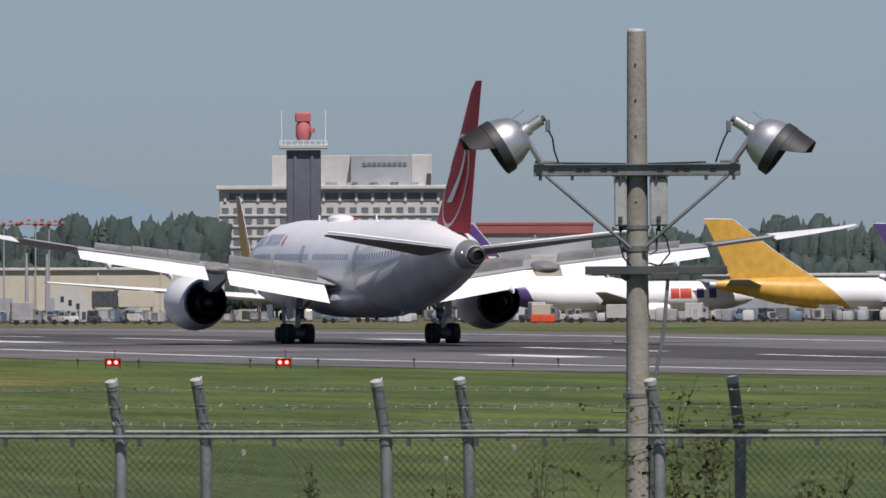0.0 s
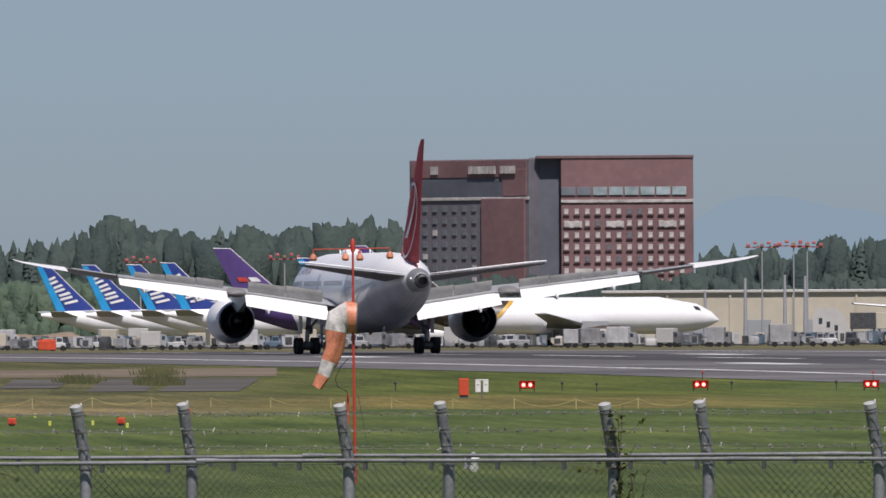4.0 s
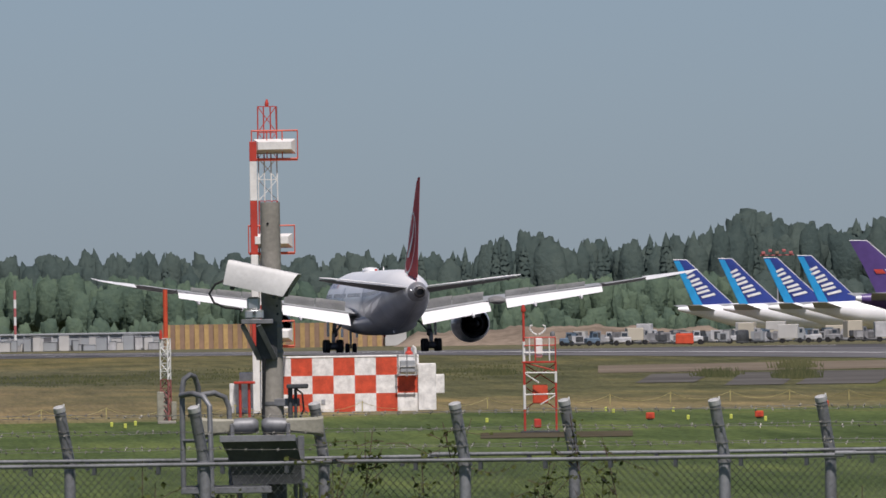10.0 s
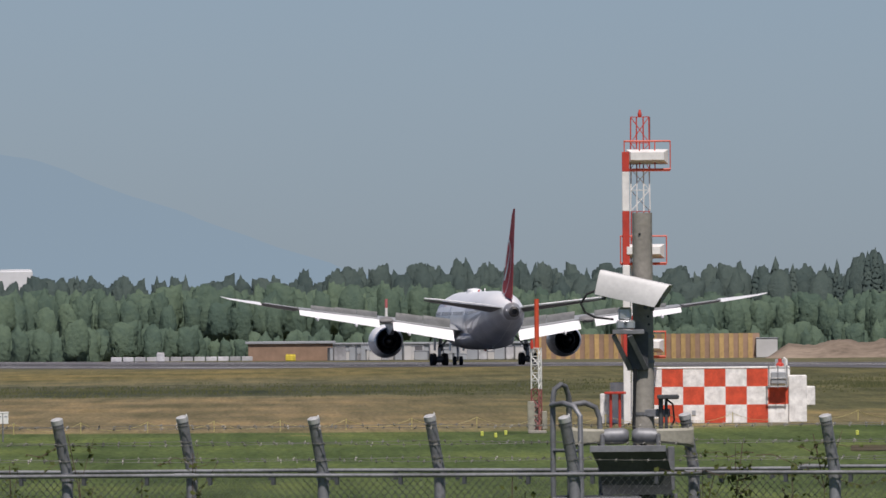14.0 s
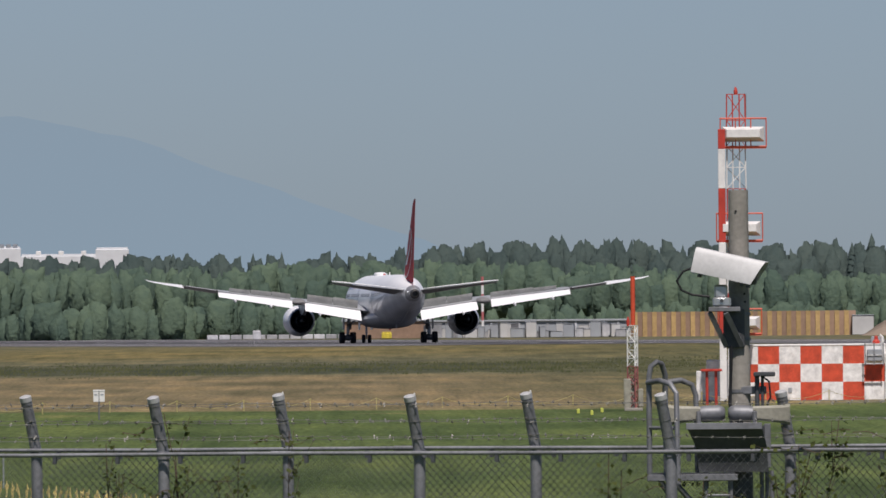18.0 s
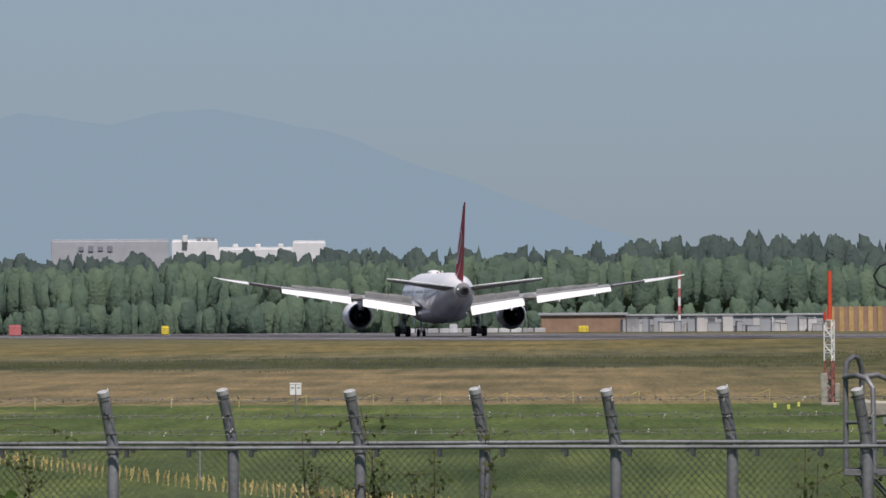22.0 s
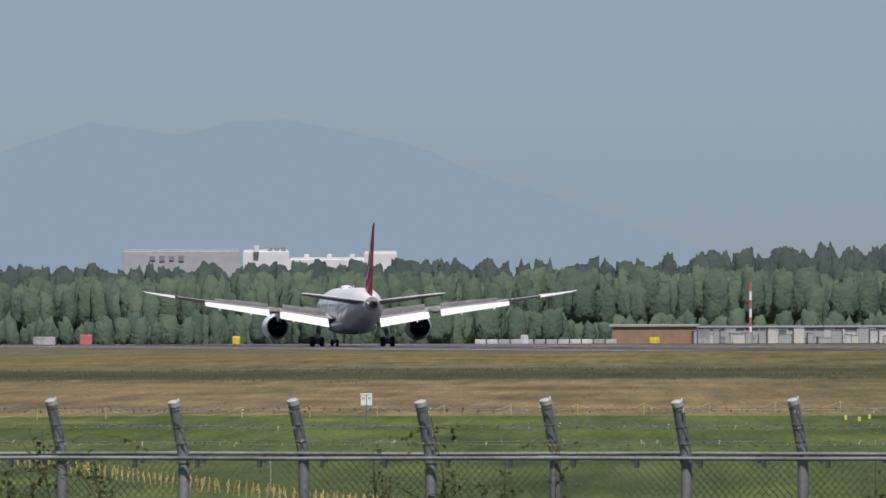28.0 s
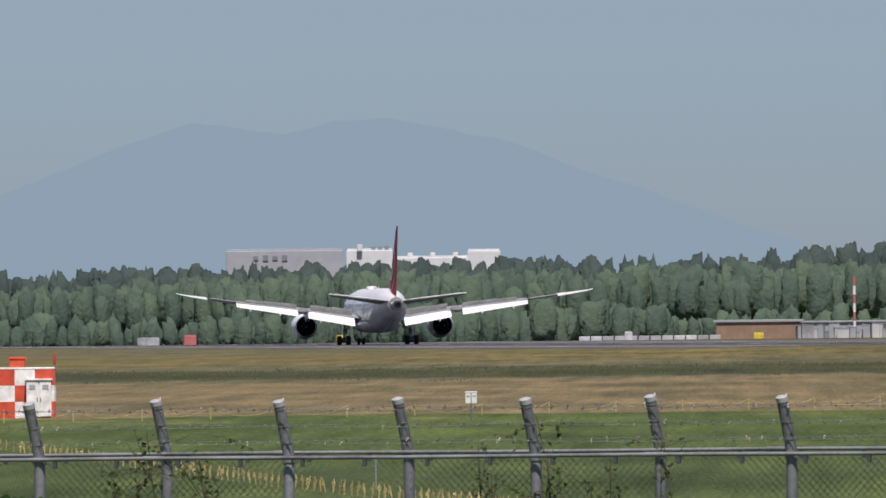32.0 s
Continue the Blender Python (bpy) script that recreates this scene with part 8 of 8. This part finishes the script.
    while u < 2650:
        r = curve_at(u, line)
        pts.append(spot(u, r))
        u += 2.6 * K / r
    stake = Geo().tube([(0, 0, 0), (0, 0, 0.46)], 0.022, 5).mesh("stake", M["rope_yellow"])
    g = Geo()
    for k, p in enumerate(pts):
        part("stake", stake, "rope_yellow", rope, m=Matrix.Translation(p))
        if k:
            a = pts[k - 1]
            g.tube([a.lerp(p, f) + Vector((0, 0, 0.42 - 1.25 * f * (1 - f))) for f in (0, 0.12, 0.3, 0.5, 0.7, 0.88, 1)], 0.010, 4, False)
    part("rope", g, "rope_yellow", rope, "yellow rope")
    # row of short yellow pegs
    row = thing("peg_row", "long row of yellow pegs tied with ribbons in the lawn", "pegs", Matrix.Identity(4))
    shapes = []
    for q in range(5):
        pr = random.Random(q)
        g = Geo().tube([(0, 0, 0), (0.01, 0, 0.18), (pr.uniform(-0.03, 0.03), 0, 0.34)], [0.017, 0.016, 0.009], 6)
        for w in range(4):
            z, a = pr.uniform(0.08, 0.24), pr.uniform(-0.06, 0.06)
            g.tube([(0, 0, z), (a * 0.7, -0.01, z + 0.03), (a, -0.015, z - pr.uniform(0.02, 0.10))], [0.020, 0.026, 0.008], 5)
        shapes.append(g.mesh("peg", M["peg_tan"]))
    way = [spot(-1400, 552), spot(-1270, 516), spot(-921, 424), spot(-601, 371), spot(-300, 338), spot(40, 310)]
    pr = random.Random(3)
    for a, b in zip(way, way[1:]):
        n = max(3, int(abs(math.atan2(b.x, b.y) - math.atan2(a.x, a.y)) * K / 10.5))
        for k in range(n):
            part("peg", shapes[pr.randrange(5)], "peg_tan", row, m=Matrix.Translation(a.lerp(b, (k + pr.uniform(-0.15, 0.15)) / n)) @ pose(0, 0, 0, pr.uniform(-8, 8), pr.uniform(-10, 10), pr.uniform(-40, 40)))
    p = thing("white_post", "thin white marker post in the lawn", "post", facing(-640, 395))
    part("post", Geo().tube([(0, 0, 0), (0, 0, 0.78)], 0.018, 8), "render_grey", p)


build_glide_tower()
build_huts()
build_monitor_mast()
build_marker_pole()
build_windsock()
build_small_things()


# ---- plants ----
def leaf(g, rng, p, s):
    """One folded leaf: two halves along a midrib."""
    a = Vector((rng.uniform(-1, 1), rng.uniform(-1, 0.3), rng.uniform(-0.9, 0.5))).normalized()
    n = Vector((rng.uniform(-0.5, 0.5), rng.uniform(-1, 0.2), rng.uniform(0.3, 1))).normalized()
    w = a.cross(n).normalized()
    n = w.cross(a)
    tip, mid = p + a * s, p + a * s * 0.45
    g.add([p, mid + w * s * 0.38 + n * s * 0.10, tip, mid - w * s * 0.38 + n * s * 0.10, mid], [(0, 1, 4), (1, 2, 4), (2, 3, 4), (3, 0, 4)])


def build_vine(u, r, z0, z1, spread, leaves, seed, size=0.045):
    rng = random.Random(seed)
    v = thing("climbing_vine", "thin climbing weed with small leaves on the fence", "plant", facing(u, r), "vines on the fence")
    g, lf = Geo(), Geo()
    for k in range(3 if leaves > 60 else 2):
        x, pts = rng.uniform(-0.3, 0.3) * spread, []
        n = 9
        topz = z0 + (z1 - z0) * (1 - 0.22 * k)
        for i in range(n):
            f = i / (n - 1)
            pts.append(Vector((x, rng.uniform(-0.03, 0.03), 0.0 + topz * f)))
            x += rng.uniform(-0.16, 0.16) * spread * 0.6
        g.tube(pts, [0.008 - 0.005 * i / n for i in range(n)], 5)
        for i in range(leaves // 2):
            f = rng.uniform(z0 / topz * 0.85, 1.0)
            j = min(n - 2, int(f * (n - 1)))
            p = pts[j].lerp(pts[j + 1], f * (n - 1) - j) + Vector((rng.gauss(0, 0.05) * spread, rng.uniform(-0.05, 0.03), rng.gauss(0, 0.02)))
            leaf(lf, rng, p, size * rng.uniform(0.6, 1.3))
            if rng.random() < 0.2:
                q = p + Vector((rng.uniform(-0.15, 0.15), 0, rng.uniform(-0.02, 0.12)))
                g.tube([pts[j], q], 0.003, 4)
                for w in range(3):
                    leaf(lf, rng, pts[j].lerp(q, rng.uniform(0.3, 1)), size * rng.uniform(0.6, 1.2))
    for k in range(4 if spread > 1.0 else 2):
        p = Vector((rng.uniform(-0.2, 0.2) * spread, -0.06, rng.uniform(0.86, 0.98) * z1))
        way = rng.choice((-1, 1))
        pts = [p]
        for i in range(6):
            pts.append(pts[-1] + Vector((way * rng.uniform(0.05, 0.11) * spread, rng.uniform(-0.02, 0.02), rng.uniform(-0.05, 0.06))))
        g.tube(pts, [0.005 - 0.0006 * i for i in range(7)], 4)
        for i in range(12):
            j = rng.randrange(6)
            leaf(lf, rng, pts[j].lerp(pts[j + 1], rng.random()), size * rng.uniform(0.6, 1.2))
    part("stem", g, "bark", v, "thin brown stem")
    part("leaves", lf, "leaf_vine", v, "small dark green leaves")


def fence_r(u):
    """Distance of the front fence row at a bearing."""
    t = math.tan(u / K)
    k = (131.40 * t + 3.449) / (math.cos(radians(TURN)) + math.sin(radians(TURN)) * t)
    return (131.40 - k * math.sin(radians(TURN))) / math.cos(u / K)


for i, (u, z0, z1, sp, n) in enumerate(((-1020, 2.3, 3.12, 0.9, 60), (-1085, 2.2, 2.75, 0.8, 44), (-462, 2.2, 3.22, 0.8, 40), (-383, 2.2, 2.95, 0.6, 30), (-200, 2.2, 3.08, 0.7, 44), (470, 2.2, 2.95, 0.7, 26), (560, 2.2, 2.7, 0.6, 20), (815, 2.2, 3.15, 0.9, 70), (945, 2.2, 3.2, 0.8, 50), (1100, 2.2, 2.9, 0.7, 34), (1250, 2.2, 3.25, 0.7, 44), (2400, 2.3, 3.28, 0.5, 40), (3158, 2.2, 2.75, 0.6, 24), (3468, 2.2, 2.7, 0.6, 20), (2813, 2.2, 2.6, 0.6, 14), (1700, 2.2, 2.7, 0.5, 12), (3650, 2.2, 2.8, 0.6, 18), (3700, 2.2, 2.7, 0.6, 18), (4060, 2.2, 2.75, 0.8, 26))):
    build_vine(u, fence_r(u) + (0.0 if i % 2 else 0.6), z0, z1, sp * 1.25, int(n * 2.6), 50 + i, 0.048)
build_vine(3865, fence_r(3865) + 0.5, 2.0, 3.3, 1.5, 170, 91, 0.05)
build_vine(3885, fence_r(3885) + 0.3, 2.0, 2.95, 1.6, 200, 92, 0.055)


def build_bush():
    rng = random.Random(77)
    b = thing("leafy_bush", "broad-leaved green bush in front of the fence", "bush", facing(-1000, 127.5))
    g, lf = Geo(), Geo()
    for k in range(9):
        x = rng.uniform(-1.1, 1.6)
        g.tube([(x * 0.5, 0, 0), (x * 0.8, 0, 0.9), (x, 0, 1.9)], [0.02, 0.015, 0.006], 6)
    prof = [(-1.2, 2.60), (-0.9, 2.52), (-0.6, 2.50), (-0.25, 2.54), (0.02, 2.52), (0.22, 2.42), (0.32, 2.28), (0.48, 2.20), (0.75, 2.30), (1.0, 2.20), (1.5, 2.27), (2.2, 2.2)]
    for i in range(1700):
        x = rng.uniform(-1.3, 2.3)
        top = curve_at(x, prof) + 0.07 + 0.03 * math.sin(x * 9) + 0.03 * math.sin(x * 23)
        z = top - abs(rng.gauss(0, 0.22))
        p = Vector((x, rng.uniform(-0.25, 0.25), z))
        a = Vector((rng.uniform(-1, 1), rng.uniform(-0.5, 0.1), rng.uniform(-1.0, 0.2))).normalized()
        out = Vector((rng.uniform(-0.5, 0.5), -1, rng.uniform(-0.1, 0.9))).normalized()
        w = a.cross(out).normalized()
        n, size = w.cross(a), rng.uniform(0.06, 0.125)
        rim = [p]
        for f, q in ((0.12, 0.28), (0.34, 0.44), (0.62, 0.38), (0.86, 0.19)):
            rim.append(p + a * size * f + w * size * q + n * size * 0.09)
        rim.append(p + a * size)
        for f, q in ((0.86, 0.19), (0.62, 0.38), (0.34, 0.44), (0.12, 0.28)):
            rim.append(p + a * size * f - w * size * q + n * size * 0.09)
        rim.append(p + a * size * 0.45)
        lf.add(rim, [(k, (k + 1) % 10, 10) for k in range(10)])
    part("branches", g, "bark", b)
    part("leaves", lf, "leaf_near", b, "broad green leaves")


build_bush()


def build_weeds():
    rng = np.random.RandomState(21)
    V, F, k = [], [], 0

    def tuft(p, h, n, spread=0.6):
        nonlocal k
        for i in range(n):
            a = rng.uniform(0, 6.28)
            b = np.array([rng.normal(0, spread), rng.normal(0, spread), 0]) + p
            lean = np.array([0.35 * math.cos(a), 0.95 + 0.3 * math.sin(a), 0]) * h
            w = np.array([0.05, 0.02 * math.cos(a), 0])
            V.extend([b - w, b + w, b + lean + np.array([0, 0, h * rng.uniform(0.7, 1.1)])])
            F.append((k, k + 1, k + 2))
            k += 3

    for i in range(700):
        u = rng.uniform(-1450, 1150)
        r = rng.normal(1140, 45)
        q = spot(u, r)
        if q.dot(ACROSS) > 205:
            continue
        tuft(np.array([q.x, q.y, ground_at(q)]), rng.uniform(0.08, 0.22), 9, 0.8)
    me = bpy.data.meshes.new("weeds")
    # clumps of taller weeds beside the taxiway
    for u, r, n, h in ((1448, 1050, 90, 0.6), (1592, 1020, 110, 0.8), (1592, 1120, 60, 0.7), (1060, 1106, 40, 0.5)):
        for i in range(n):
            q = spot(u + rng.normal(0, 14), r + rng.normal(0, 5))
            tuft(np.array([q.x, q.y, ground_at(q)]), rng.uniform(0.3, 1.0) * h, 6, 0.3)
    me.from_pydata([tuple(v) for v in V], [], F)
    me.materials.append(M["weed"])
    tagged(new("weeds", me), "tall dry weeds in clumps across the airfield", "weeds", kind="stuff")


build_weeds()


# ---- what moves ----
CRAB = [(1118, 0.4), (1190, 1.4), (1258, 2.1), (1385, 2.6), (1560, 1.6), (1668, 1.8), (1866, 1.6), (2119, 1.3), (2516, 0.6)]



def on_runway(s):
    """The airliner's pose when its main wheels stand s metres along the runway; it straightens out after touching down."""
    yaw = curve_at(s, CRAB)
    p = ALONG * s + ACROSS * CENTRE
    rise = math.degrees(math.atan((ground_z(s + 26, CENTRE) - ground_z(s, CENTRE)) / 26))
    return pose(p.x, p.y, ground_z(s, CENTRE) + 0.036, rise, 0, -math.degrees(PHI) - yaw)


def motions():
    walk(airliner, [
        (0.0, on_runway(1118.4)), (0.5, on_runway(1151.8)), (1.0, on_runway(1186.1)), (1.5, on_runway(1221.1)), (2.0, on_runway(1256.7)),
        (2.5, on_runway(1291.2)), (3.0, on_runway(1323.8)), (3.5, on_runway(1355.0)), (4.0, on_runway(1385.0)), (4.5, on_runway(1414.5)),
        (6.5, on_runway(1525.1)), (7.0, on_runway(1553.7)), (7.5, on_runway(1580.7)), (8.0, on_runway(1608.3)), (8.5, on_runway(1635.6)),
        (9.0, on_runway(1662.0)), (9.5, on_runway(1687.9)), (10.0, on_runway(1713.9)), (10.5, on_runway(1739.6)), (11.0, on_runway(1764.5)),
        (11.5, on_runway(1789.0)), (12.5, on_runway(1836.9)), (13.0, on_runway(1862.5)), (13.5, on_runway(1885.8)), (14.0, on_runway(1908.9)),
        (14.5, on_runway(1932.1)), (16.5, on_runway(2015.7)), (17.0, on_runway(2036.3)), (17.5, on_runway(2055.0)), (18.0, on_runway(2075.5)),
        (18.5, on_runway(2094.2)), (19.0, on_runway(2113.9)), (19.5, on_runway(2131.9)), (20.0, on_runway(2151.7)), (20.5, on_runway(2169.0)),
        (21.0, on_runway(2186.6)), (21.5, on_runway(2205.3)), (22.0, on_runway(2221.5)), (22.5, on_runway(2238.6)), (23.0, on_runway(2256.5)),
        (23.5, on_runway(2272.8)), (24.0, on_runway(2289.2)), (24.5, on_runway(2306.7)), (25.0, on_runway(2321.7)), (25.5, on_runway(2336.6)),
        (27.5, on_runway(2394.8)), (28.0, on_runway(2408.6)), (28.5, on_runway(2423.0)), (29.0, on_runway(2436.3)), (29.5, on_runway(2450.6)),
        (30.0, on_runway(2462.6)), (30.5, on_runway(2476.6)), (31.0, on_runway(2488.1)), (31.5, on_runway(2499.6)), (32.0, on_runway(2512.7)),
    ])
    taxi = lambda t: stand(3144 + 23 * t, 2724 - 12 * t, 184.6)
    walk(jumbo, [(0.0, taxi(0)), (4.5, taxi(4.5)), (8.0, taxi(7.0)), (10.0, taxi(7.5)), (32.0, taxi(7.5))])
    walk(truck, [(t, drive(t)) for t in (0.0, 24.0, 25.0, 25.3, 25.5, 27.0, 32.0)])


motions()
